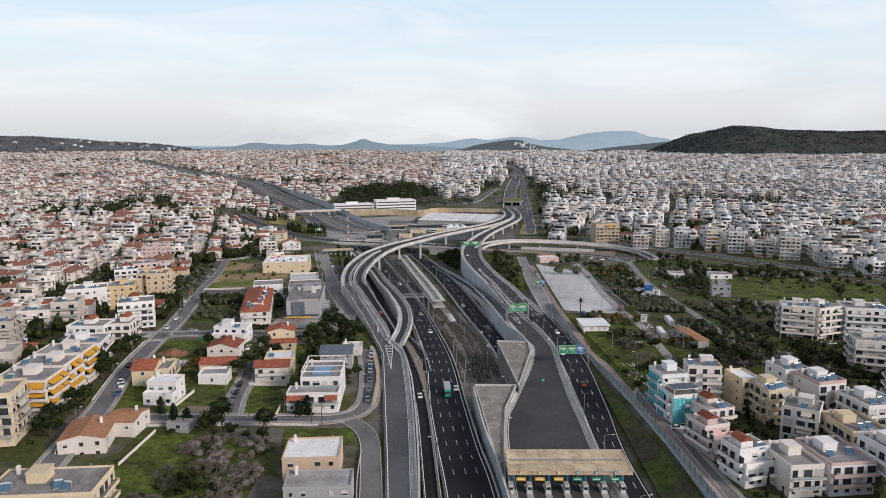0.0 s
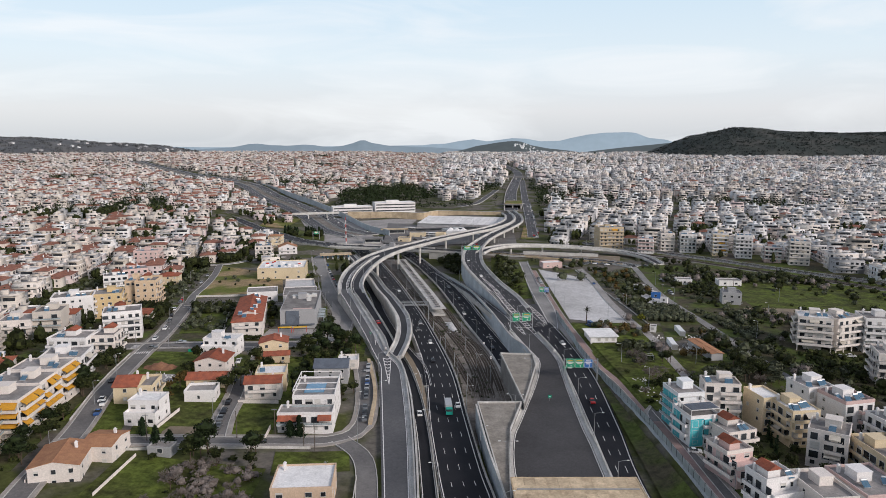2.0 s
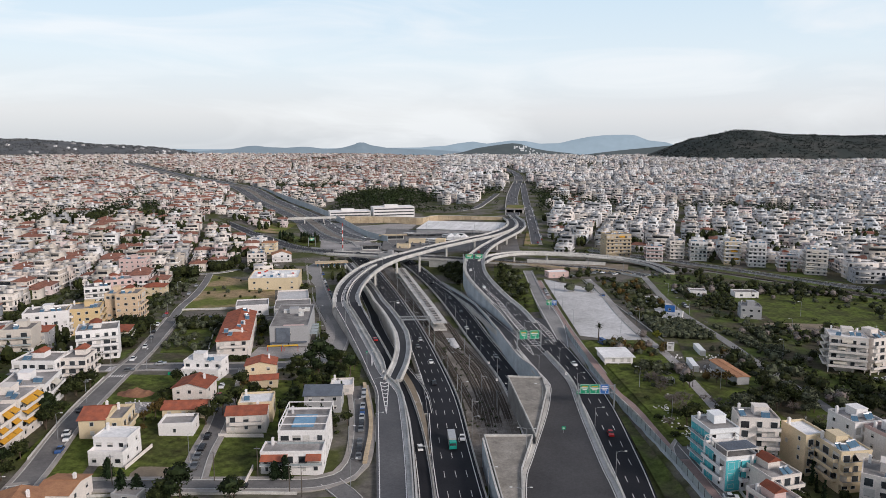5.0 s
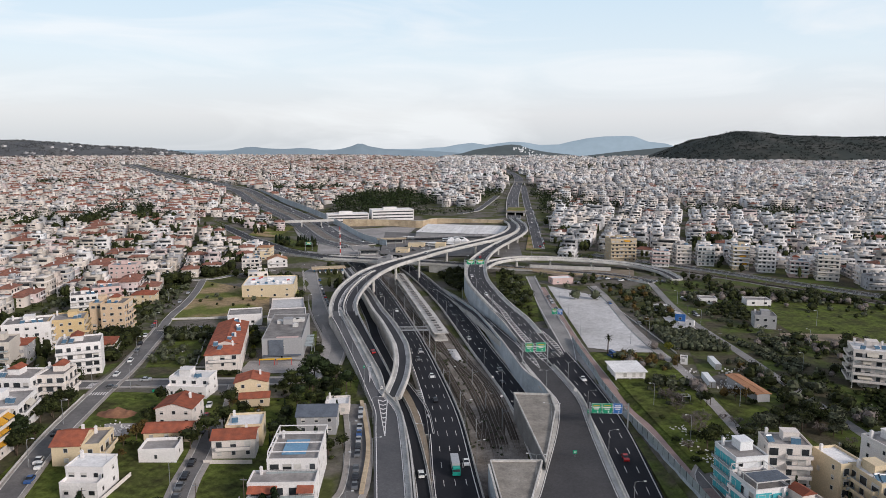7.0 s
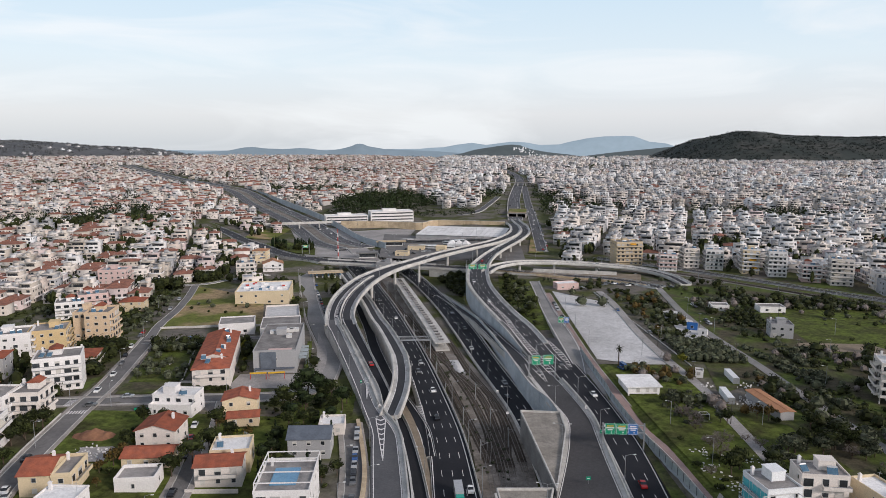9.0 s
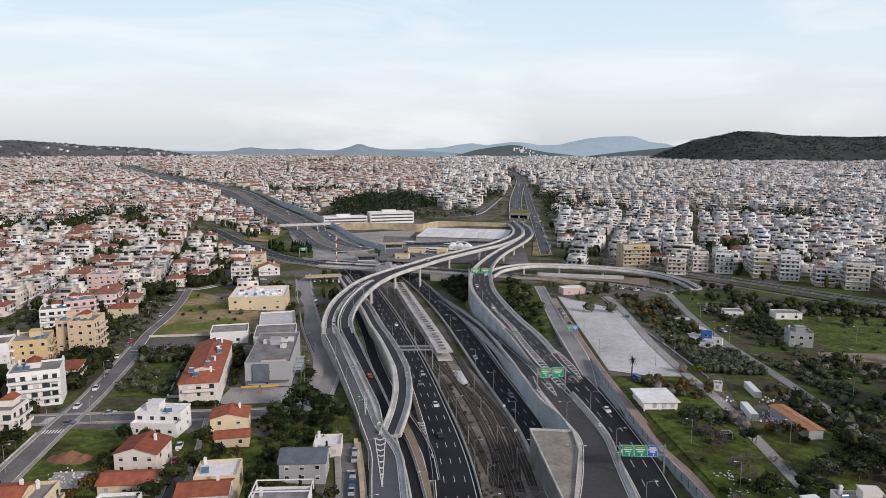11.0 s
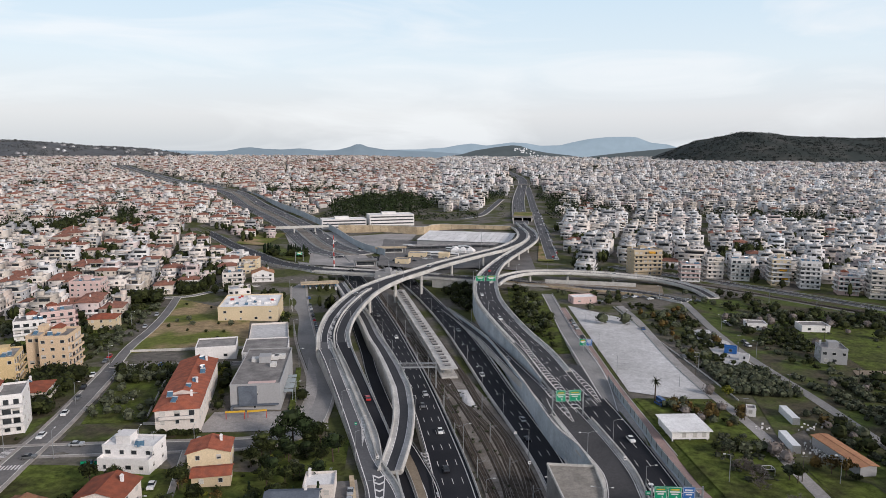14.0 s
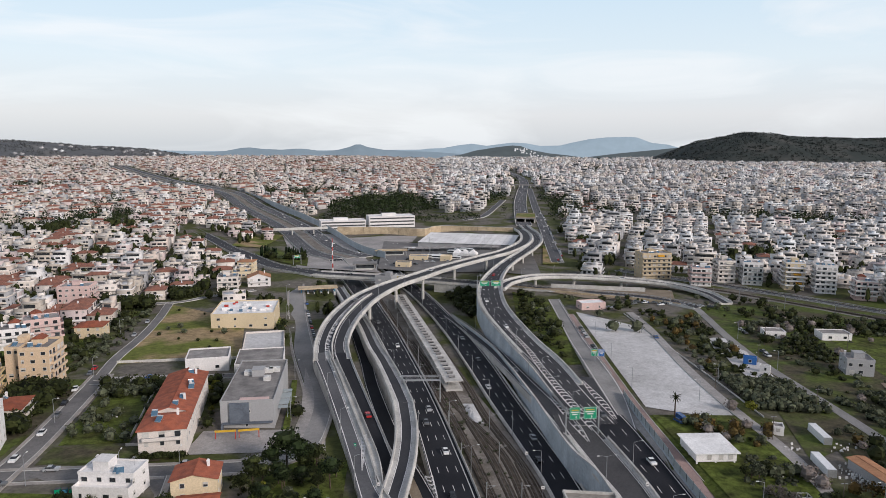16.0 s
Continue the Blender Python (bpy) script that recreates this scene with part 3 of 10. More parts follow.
patch("garden_ground", [(-200, 190), (-120, 192), (-136, 304), (-230, 306)], "weeds", "green yards between apartment blocks", 0.1, 7)
patch("garden_ground", [(76, 165), (150, 160), (160, 262), (78, 250)], "weeds", "green yards between apartment blocks", 0.12, 6)
patch("garden_ground", [(-126, 226), (-58, 222), (-40, 302), (-130, 300)], "grass", "green garden ground between the houses", 0.1, 6)
patch("garden_ground", [(-212, 400), (-163, 400), (-184, 545), (-240, 530)], "weeds", "green ground of gardens and plots", 0.1, 8)
patch("motorway_verge", [(-128, 690), (-58, 672), (-120, 900), (-205, 960)], "yard", "grey paved ground between the far carriageways", 0.45, 6)
patch("paved_slope", [(-120, 880), (-72, 790), (-40, 850), (-36, 895)], "yard", "grey paved slope before the depot wall", 0.6, 6)
patch("loop_yard", [(46, 596), (88, 560), (140, 562), (148, 592)], "dirt", "bare pale ground inside the loop ramp", 0.5, 6)
patch("paved_strip", [(-55, 336), (-46, 336), (-63, 436), (-73, 446)], "yard", "worn paving under the flyover edge", 0.15, 6)
patch("forecourt", [(-88, 328), (-58, 334), (-60, 352), (-88, 347)], "yard", "concrete forecourt with parking bays", 0.16, 5)

# ---- the motorway ----
road("main_carriageway", [(18, -220, -5, 15), (15, 20, -5, 15), (14, 90, -5, 15), (7.2, 180, -5, 15), (4, 210, -5, 14.5), (0.5, 250, -5.1, 14.3), (-3, 300, -5.3, 13), (-10, 350, -5.7, 12), (-18.5, 400, -6.1, 11.4),
     (-28.6, 450, -6.8, 11.6), (-39.5, 500, -7.6, 12.5), (-51.5, 550, -8.2, 13), (-64, 600, -8.6, 13.5), (-75, 640, -8.8, 14), (-104, 740, -7.0, 14)], "asphalt",
     "dark asphalt motorway carriageway with white lane lines", lanes=(-0.5, -0.02, 0.45), edges=(0.7, 1.4), kind_right="jersey", kind_left="guard", drop=5)
road("deep_carriageway", [(31, 262, -8.6, 8.5), (30.2, 300, -8.6, 10.5), (27.9, 330, -8.6, 11), (23.2, 360, -8.6, 11.5), (16.3, 400, -8.7, 12.2), (8.5, 450, -8.9, 13), (-0.5, 500, -9.0, 12.5), (-11.5, 550, -9.1, 12),
     (-24, 600, -9.2, 12), (-36, 640, -9.3, 12), (-66, 740, -7.2, 12)], "asphalt",
     "dark asphalt carriageway in a deep cutting", lanes=(-0.25, 0.3), edges=(0.8, 1.2), kind_left="jersey", kind_right="jersey", drop=1.5)
road("slip_road", [(-6, 545, -9.1, 5.5), (3, 518, -8.7, 6.5), (12.5, 480, -6.9, 7), (17, 459, -5.5, 7), (24, 414, -2.9, 7), (30, 379, -1.1, 7), (34.5, 350, -0.62, 7)], "asphalt_mid",
     "slip road climbing along the retaining wall", edges=(0.9, 0.5), kind_left="guard", drop=3)
road("upper_carriageway", [(90, 968, -2.4, 10), (88, 900, 0.5, 10), (86, 830, 4, 10), (80, 770, 5.5, 10), (70, 730, 6, 10), (57, 692, 6, 10), (45, 660, 5.8, 10), (33, 622, 5.5, 11), (23.5, 578, 5.2, 14),
     (20, 535, 5, 15.5), (21.5, 500, 3.9, 15), (29, 452, 2.4, 14), (36.2, 417, 1.4, 14.2), (40.6, 385, 0.45, 13.8), (45.2, 357, -0.36, 13.6)], "asphalt_mid",
     "elevated S-bend carriageway on piers", thick=1.4, lanes=(-0.35, 0.1, 0.5), edges=(1.95, 1.95), kind_left=[("parapet", 392, 2000)], kind_right=[("parapet", 432, 2000), ("guard", 402, 434)])
road("toll_carriageway", [(35.6, 366, -0.42, 10.5), (37.4, 353, -0.58, 13.0), (42, 326, -1.4, 13), (44.7, 308, -2, 11.8), (43.6, 294, -2.4, 13), (41.2, 276, -2.9, 16.3),
     (36.2, 243, -3.4, 24.5), (34.2, 227, -3.6, 28.5), (33, 195, -4, 30), (33, 100, -4.2, 30), (34, 20, -4.2, 30), (37, -220, -4.2, 30)], "asphalt_toll",
     "grey asphalt carriageway widening to the toll plaza", edges=(2.0, 2.0), kind_left=[("parapet", -1000, 348)], kind_right=[("parapet", -1000, 350)], drop=4, lanes=())
road("outer_carriageway", [(48.3, 364, -0.2, 13.2), (50.2, 350, -0.6, 13.0), (54.0, 320, -1.6, 11.6), (55.6, 285, -2.7, 11.8), (54.2, 240, -3.6, 10.7), (52.4, 190, -4.1, 8.6), (56, 90, -4.2, 9), (57, 20, -4.2, 9), (60, -220, -4.2, 9)], "asphalt",
     "dark asphalt carriageway beside the noise wall", lanes=(-0.3, 0.35), edges=(0.7, 0.7), kind_right="guard", drop=3)
road("flyover", [(78, 905, 0, 10), (77, 850, 3.5, 10.5), (72, 785, 6, 11), (62, 738, 7, 11), (43, 693, 7.3, 11), (26, 667, 7.5, 11), (-7, 617, 7.7, 11), (-24, 585, 7.9, 11.5), (-40, 555, 8, 12.5), (-52, 525, 7.5, 15),
     (-58, 495, 6.8, 16), (-60.5, 465, 6.2, 16), (-59.5, 435, 5.6, 15.0), (-55.6, 412, 4.95, 15.4)], "asphalt_mid",
     "curved concrete flyover with pale parapets", thick=1.6, edges=(2.0, 2.0), kind_left="parapet", kind_right="parapet")
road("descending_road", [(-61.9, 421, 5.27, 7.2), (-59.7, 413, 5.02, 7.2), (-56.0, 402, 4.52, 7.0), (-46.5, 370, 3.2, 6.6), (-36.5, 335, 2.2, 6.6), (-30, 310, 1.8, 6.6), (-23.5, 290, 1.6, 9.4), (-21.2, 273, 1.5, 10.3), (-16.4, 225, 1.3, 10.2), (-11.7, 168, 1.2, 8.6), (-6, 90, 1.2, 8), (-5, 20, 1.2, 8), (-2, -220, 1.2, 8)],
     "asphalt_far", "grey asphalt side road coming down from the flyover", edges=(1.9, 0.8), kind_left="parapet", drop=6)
road("underpass_road", [(-53.1, 421, 5.27, 6.4), (-50.9, 413, 5.02, 6.2), (-47.6, 402, 3.9, 5.8), (-39.2, 375, 1.2, 5.4), (-31.7, 350, -0.7, 5.2), (-24.2, 324, -2.9, 5.2), (-17.6, 300, -3.8, 5), (-12.2, 270, -4.3, 4.8), (-8.6, 240, -4.8, 4.8), (-5.8, 205, -5, 4.8), (-3.6, 175, -4.98, 4.8), (3, 90, -4.98, 4.8), (4, 20, -4.98, 4.8), (7, -220, -4.98, 4.8)],
     "asphalt", "dark single lane dipping under the ramp", edges=(0.5, 0.5), kind_left="jersey", kind_right="guard", drop=4)
road("median_bank", [(-55.2, 412, 5.1, 2.6), (-51.5, 400, 4.6, 3.0), (-43.2, 374, 3.0, 2.8), (-34.8, 345, 2.2, 2.6), (-29.5, 326, 2.0, 2.4), (-26.4, 309, 2.0, 1.8)], "concrete", "pale concrete median between two lanes", edges=(None, None), kind_left="jersey", kind_right="jersey", drop=6)
fl_line = [q for q in ROADS["flyover"] if q[0][1] < 530 and q[0][0] < -45]
mb = Shape()
mb.sweep(shifted(fl_line, -0.3, 0.0), [(-0.5, -0.1), (0.5, -0.1), (0.45, 0.12), (0.14, 0.35), (0.12, 0.85), (-0.12, 0.85), (-0.14, 0.35), (-0.45, 0.12)])
tagged(mb.part("median_barrier", "concrete"), "pale concrete barrier dividing the flyover lanes", "barrier", kind="structure")
for sd in (-1.6, 2.6):
    mb = Shape()
    mb.sweep(shifted(fl_line, sd, 0.03), [(-0.12, 0), (0.12, 0)], closed=False)
    tagged(mb.part("edge_line", "white"), "white line beside the flyover median", "road marking", kind="structure")
road("merging_lane", [(-78, 570, -8.4, 6), (-60, 512, -7.4, 6), (-50, 468, -6.9, 6), (-44.5, 442, -6.6, 6), (-39, 412, -6.2, 6), (-30, 372, -5.7, 6), (-23, 345, -5.5, 5.5), (-17, 327, -5.4, 5), (-11, 306, -5.28, 4.6), (-8.2, 285, -5.2, 4)],
     "asphalt", "dark merging lane below the ramp wall", edges=(0.5, 0.5), kind_left="guard", drop=5)
road("sand_strip", [(-19.8, 330, -5.1, 2.2), (-16.8, 314.6, -4.9, 4.0), (-13.2, 294, -4.7, 4.2), (-10.4, 279, -4.65, 3.0), (-8.4, 265, -4.7, 2.0), (-7.0, 250, -4.8, 1.2)], "dirt", "bare sandy strip between two lanes", edges=(None, None), kind_right="kerb", drop=2)
road("ramp", [(-22.6, 302, 1.9, 6.6), (-20.9, 326, 1.5, 6.8), (-21.2, 350, 1, 7), (-23.7, 375, 0.5, 7.3)], "asphalt_mid", "S-shaped ramp bridging the lanes below", thick=1.1, edges=(1.85, 1.85), kind_left="parapet", kind_right="parapet")
road("ramp_bank", [(-23.7, 375, 0.5, 7.3), (-28.9, 400, 0, 7.3), (-35.9, 430, -0.9, 7), (-42.4, 455, -1.8, 7), (-53.5, 505, -3.5, 7), (-67, 555, -5.5, 7), (-84, 620, -7.6, 7)], "asphalt_mid",
     "S-shaped ramp on a solid concrete bank", edges=(1.85, 1.85), kind_left="parapet", kind_right="parapet", drop=8)
road("crossing_road", [(-290, 900, 0.5, 11), (-240, 822, -0.6, 12), (-207, 768, -1.5, 12), (-178, 728, -2.2, 13), (-144, 680, -2.6, 14), (-104, 648, -2.6, 15)], "asphalt_mid", "wide crossing road before the bridge", lanes=(0,), kind_left="guard", kind_right="guard", drop=5)
road("road_bridge", [(-104, 648, -2.6, 15), (-70, 638, -2.6, 15), (-30, 627, -2.6, 15), (-12, 621, -2.6, 15)], "asphalt_mid", "concrete road bridge over the motorway", thick=1.8, lanes=(0,), kind_left="parapet", kind_right="parapet")
road("crossing_road", [(-12, 621, -2.6, 15), (25, 607, -2.7, 14), (74, 586, -2.8, 13), (122, 566, -2.8, 12), (147, 540, -3.1, 11)], "asphalt_mid", "wide crossing road beyond the bridge", lanes=(0,), kind_left="guard", kind_right="parapet", drop=7)
road("loop_ramp", [(27, 556, 5.05, 7), (36, 580, 4.8, 8), (56, 602, 4, 8.5), (84, 608, 3, 8.5), (117, 606, 1.6, 8.5), (148, 597, -0.2, 8.5), (164, 575, -1.5, 8.5), (168, 550, -2.7, 8)], "asphalt_mid",
     "curved loop ramp on a pale concrete viaduct", thick=1.3, edges=(1.9, 1.9), kind_left="parapet", kind_right="parapet")

FAR_A = [(-104, 740, -6.9, 14), (-139, 791, -6.8, 14), (-190, 929, -5.6, 15), (-240, 1041, -2.6, 15), (-311, 1173, 0.9, 15), (-387, 1313, 5.0, 16), (-491, 1442, 9.0, 16), (-593, 1567, 12.5, 17), (-672, 1688, 15.6, 18), (-797, 1875, 20, 20), (-990, 2186, 26, 22)]


def lifted(pts, dx, dy, w):
    return [(x + dx, y + dy, ground_z(x + dx, y + dy) + 0.8, w) for x, y, z, _ in pts]


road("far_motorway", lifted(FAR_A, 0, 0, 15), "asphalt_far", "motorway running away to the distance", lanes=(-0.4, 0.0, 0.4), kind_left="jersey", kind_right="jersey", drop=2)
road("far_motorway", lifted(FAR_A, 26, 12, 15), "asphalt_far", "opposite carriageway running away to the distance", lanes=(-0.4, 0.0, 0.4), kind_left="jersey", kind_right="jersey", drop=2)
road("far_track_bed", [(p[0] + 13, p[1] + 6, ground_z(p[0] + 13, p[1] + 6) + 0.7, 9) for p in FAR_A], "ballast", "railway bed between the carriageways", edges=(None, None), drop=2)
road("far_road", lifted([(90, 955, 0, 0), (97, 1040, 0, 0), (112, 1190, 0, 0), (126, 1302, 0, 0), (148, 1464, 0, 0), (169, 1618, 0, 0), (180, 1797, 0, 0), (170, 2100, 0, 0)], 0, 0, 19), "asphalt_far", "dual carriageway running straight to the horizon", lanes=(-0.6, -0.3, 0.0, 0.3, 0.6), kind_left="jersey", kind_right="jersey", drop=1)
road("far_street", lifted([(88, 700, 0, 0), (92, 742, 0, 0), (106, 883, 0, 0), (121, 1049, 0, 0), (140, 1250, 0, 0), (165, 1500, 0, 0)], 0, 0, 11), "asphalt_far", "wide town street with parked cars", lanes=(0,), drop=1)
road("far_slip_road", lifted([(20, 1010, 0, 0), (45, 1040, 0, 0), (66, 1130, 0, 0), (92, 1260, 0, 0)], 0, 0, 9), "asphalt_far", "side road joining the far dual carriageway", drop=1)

# hatched noses between lanes
def hatch(name, a, b, width, n, mat="white"):
    """Chevron bars on a nose that narrows from a to b."""
    a, b = Vector(a), Vector(b)
    d = (b - a)
    r = Vector((d.y, -d.x, 0)).normalized()
    s = Shape()
    for i in range(n):
        t0 = i / n
        w = width * (1 - t0) / 2
        p = a + d * t0
        f = d.normalized() * 0.9
        q = d.normalized() * w * 0.9
        for sg in (-1, 1):
            s.poly((p + q, p + r * w * sg, p + r * w * sg + f, p + q + f) if sg < 0 else (p + q, p + q + f, p + r * w * sg + f, p + r * w * sg))
    for sg in (-1, 1):
        e, f2 = a + r * width / 2 * sg, b
        k = r * 0.15
        s.poly((e - k, e + k, f2 + k, f2 - k))
    ob = s.part(name, mat)
    tagged(ob, "white chevron markings on a road nose", "road marking", "road noses", "structure")


hatch("road_marking", (-25.6, 300, 1.76), (-22.2, 268, 1.58), 3.4, 8)
hatch("road_marking", (-13.4, 330, -5.5), (-8.6, 300, -5.24), 2.2, 12)
def hatch_line(pts, label="white chevron band between the lanes"):
    """Chevron bars along a curved nose; rows are x, y, z, width."""
    s = Shape()
    line = curve(pts, 3.2)
    for (p, r), (q, _) in zip(line, line[1:]):
        a, d, n = Vector(p[:3]), (Vector(q[:3]) - Vector(p[:3])).normalized(), Vector((r[0], r[1], 0))
        w = p[3] / 2
        if w > 0.3:
            for sg in (-1, 1):
                e = [a - d * w * 0.8, a + n * w * sg, a + n * w * sg + d * 0.85, a - d * w * 0.8 + d * 0.85]
                s.poly(e if sg > 0 else e[::-1])
    for sg in (-1, 1):
        s.sweep([((p[0] + r[0] * p[3] / 2 * sg, p[1] + r[1] * p[3] / 2 * sg, p[2] + 0.01), r) for p, r in line], [(-0.12, 0), (0.12, 0)], closed=False)
    tagged(s.part("road_marking", "white"), label, "road marking", "road noses", "structure")


hatch_line([(23.1, 473, 3.14, 0.6), (29.9, 439, 2.10, 2.0), (32.9, 413, 1.33, 2.8), (35.6, 394, 0.75, 3.2), (38.2, 378, 0.30, 3.4), (42.6, 352, -0.45, 2.6)])
hatch_line([(32.4, 384, -1.05, 0.5), (34.9, 368, -0.60, 2.0), (36.9, 356, -0.48, 2.6), (38.6, 344, -0.80, 0.5)])
hatch_line([(47.4, 398, 0.84, 0.5), (49.2, 384, 0.36, 2.6), (50.6, 374, 0.10, 2.6), (51.8, 361, -0.16, 0.6)])
hatch("road_marking", (-34.6, 342, 2.5), (-32.4, 318, 2.05), 1.6, 10)
hl = shifted(fl_line, 1.6, 0.03)
hs = Shape()
for (p, r), (q, _) in zip(hl[::1], hl[1::1]):
    a, d = Vector(p), (Vector(q) - Vector(p)).normalized()
    n = Vector(r)
    for o in (0.0, 2.0):
        c = a + d * o
        hs.poly([c - n * 0.9, c + n * 0.9 + d * 0.9, c + n * 0.9 + d * 1.7, c - n * 0.9 + d * 0.8][::-1])
tagged(hs.part("road_marking", "white"), "white hatching beside the flyover median", "road marking", "road noses", "structure")

# ---- streets of the town ----
def street(pts, w, label="grey asphalt town street with kerbs", mat="street", up=0.22, walk=1.6):
    road("street", draped([(x, y, w) for x, y in pts], up), mat, label, edges=(None, None), kind_left="kerb", kind_right="kerb", drop=0.9)
    if walk:
        line = curve(draped([(x, y, w) for x, y in pts], up), 5)
        for sg in (-1, 1):
            s = Shape()
            s.sweep(shifted(line, sg * (w / 2 + 0.1 + walk / 2), 0.0), [(-walk / 2, -0.8), (walk / 2, -0.8), (walk / 2, 0.12), (-walk / 2, 0.12)])
            tagged(s.part("pavement", "pavement"), "narrow concrete pavement beside the street", "pavement", kind="structure")


street([(-100, 110), (-108, 165), (-111.5, 186), (-116, 218), (-124, 255), (-130, 300), (-134, 330), (-143, 376), (-149, 404)], 6.4, walk=1.2)
street([(-149, 404), (-155, 430), (-160.5, 468), (-169, 510), (-179, 552)], 4.8, "narrow grey lane beside the fallow field", walk=0)
street([(-230, 546), (-179, 552), (-160, 571), (-136, 590)], 4.6, "pale dusty lane at the top of the field", "asphalt_old", walk=0)
street([(-175, 304), (-141, 308), (-111, 312), (-74, 320), (-62, 325), (-54, 338)], 7)
street([(-66, 323), (-55.5, 334), (-53.5, 352), (-57.5, 388), (-75.5, 450), (-95, 530), (-107, 585), (-127, 678)], 9.5, "wide pale street beside the flyover", "asphalt_old", 0.24, 1.0)
street([(-72, 219), (-75, 235), (-78, 261), (-89, 313)], 4.6)
street([(-118, 208), (-102, 213), (-56, 218), (-36, 221), (-28.5, 232), (-30, 262), (-36, 298)], 5.2)
street([(-34, 221), (-25, 207), (-21, 180), (-17, 140), (-12, 100)], 6, walk=0)
street([(-148, 393), (-120, 398.5), (-96, 407), (-80, 414)], 5, walk=0)
road("street", [(62, 560, ground_z(62, 560) + 0.3, 7), (60.5, 520, ground_z(60.5, 520) + 0.3, 7), (58.3, 470, ground_z(58.3, 470) + 0.4, 7.6), (57.2, 425, 0.1, 8.4), (57.0, 400, 0.35, 8.6), (56.6, 382, 0.1, 7.6), (55.6, 364, -0.3, 5.4), (54.9, 346, -0.8, 2.0)],
     "asphalt_old", "pale service road merging with the carriageway", edges=(0.5, 0.5), kind_left=[("guard", 404, 600)], drop=2.5)
ns = Shape()
ns.poly([(45.6, 403, 0.86), (46.9, 386, 0.40), (53.2, 386, 0.16), (53.0, 403, 0.33)]), ns.poly([(46.9, 386, 0.40), (50.8, 361, -0.33), (53.6, 361, -0.36), (53.2, 386, 0.16)])
tagged(ns.part("road_nose", "asphalt_mid"), "asphalt nose where the service road joins", "road", kind="structure")
patch("verge_strip", [(60.2, 400), (57, 360), (60.6, 300), (62.6, 300)], "yard", "pale paved strip along the noise wall", 0.3, 6)
road("street", draped([(x, y, 4.4) for x, y in ((146, 545), (143, 519), (137, 470), (134.5, 427), (135, 398), (136, 366), (136.3, 334), (137.5, 300), (139, 262))], 0.25), "asphalt_old", "worn asphalt lane between plots", edges=(None, None), drop=0.9)
road("street", draped([(x, y, 4.2) for x, y in ((101, 525), (101.5, 488), (97.6, 420), (97.6, 372), (99, 348), (99.4, 330), (98.1, 311), (97.2, 290), (96, 262))], 0.52), "yard", "dusty pale lane beside the gravel lot", edges=(None, None), drop=0.9)
street([(76, 160), (74, 205), (73, 245), (92, 252), (140, 244)], 5, "narrow street behind the noise wall", "street", 0.22, 1.2)
road("pink_path", draped([(65, 520, 4), (63.5, 455, 4), (62.3, 381, 4), (63.2, 338, 4), (66, 305, 4), (69.5, 270, 4), (71.2, 230, 4), (72, 190, 4), (73.5, 130, 4)], 0.3), "pink", "pink paved footpath along the noise wall", edges=(None, None), kind_left="kerb", kind_right="kerb", drop=1)
# second lane of a dual railway and road on the right
road("far_rail_road", draped([(130, 668, 9), (150, 650, 9), (190, 612, 9), (222, 575, 9), (256, 532, 9), (310, 465, 9), (380, 380, 9)], 0.5), "asphalt_mid", "road along the railway embankment", lanes=(0,), kind_left="guard", kind_right="guard", drop=3)
road("track_bed", draped([(120, 650, 8), (142, 632, 8), (180, 594, 8), (210, 558, 8), (243, 515, 8), (297, 447, 8), (365, 362, 8)], 0.4), "ballast", "ballast bed of the town railway", edges=(None, None), drop=2)

# crosswalks on the corner of the left street
def crosswalk(cx, cy, ang, n=8):
    s = Shape()
    c, sn = math.cos(ang), math.sin(ang)
    for i in range(n):
        o = (i - n / 2 + 0.25) * 0.95
        pts = [(o, -1.4), (o + 0.5, -1.4), (o + 0.5, 1.4), (o, 1.4)]
        w = [(cx + a * c - b * sn, cy + a * sn + b * c) for a, b in pts]
        s.poly([(x, y, ground_z(x, y) + 0.26) for x, y in w])
    tagged(s.part("crosswalk", "white"), "white zebra crossing bars", "road marking", "crosswalks", "structure")


crosswalk(-131, 314.5, 0.14), crosswalk(-129.3, 298, 0.14), crosswalk(-137, 307.8, 1.7)

# ---- walls of the cutting ----
retaining("retaining_wall_right", [(37.8, 306), (36, 322), (31, 340), (25, 390), (20.5, 430), (16, 465), (7, 505), (-3, 540)],
          ((300, 1.0), (340, 0.35), (380, 0.2), (417, -1.6), (465, -4.6), (520, -7.4), (560, -8.6)), ((300, -9.2), (600, -9.6)), "tall retaining wall of blue-grey precast panels")
retaining("retaining_wall_left", [(-5, 100), (-7.6, 180), (-11.8, 240), (-15.2, 270), (-20.5, 300)], ((100, 2.1), (300, 2.3)), ((100, -6), (300, -7)), "concrete retaining wall below the side road", "concrete")
retaining("toll_wall", [(21.5, 95), (15.9, 180), (12.6, 215), (10.4, 250)], ((100, -0.6), (250, 0.6)), ((100, -6), (260, -9)), "grey panel wall between motorway and toll plaza")
retaining("bank_wall", [(33.3, 386), (28.6, 417), (21.5, 452), (16.8, 478), (13.8, 500), (12.1, 535), (14.4, 580)], ((386, 0.2), (417, 1.2), (450, 2.2), (500, 3.7), (535, 4.7), (580, 4.9)), ((386, -3), (420, -4), (480, -7.5), (600, -9)), "panel wall under the bend of the upper road")
retaining("bridge_abutment", [(-40, 622), (-30, 655)], ((600, -3.0), (700, -3.0)), ((600, -9.6), (700, -9.6)), "concrete abutment under the bridge", "concrete_dark")
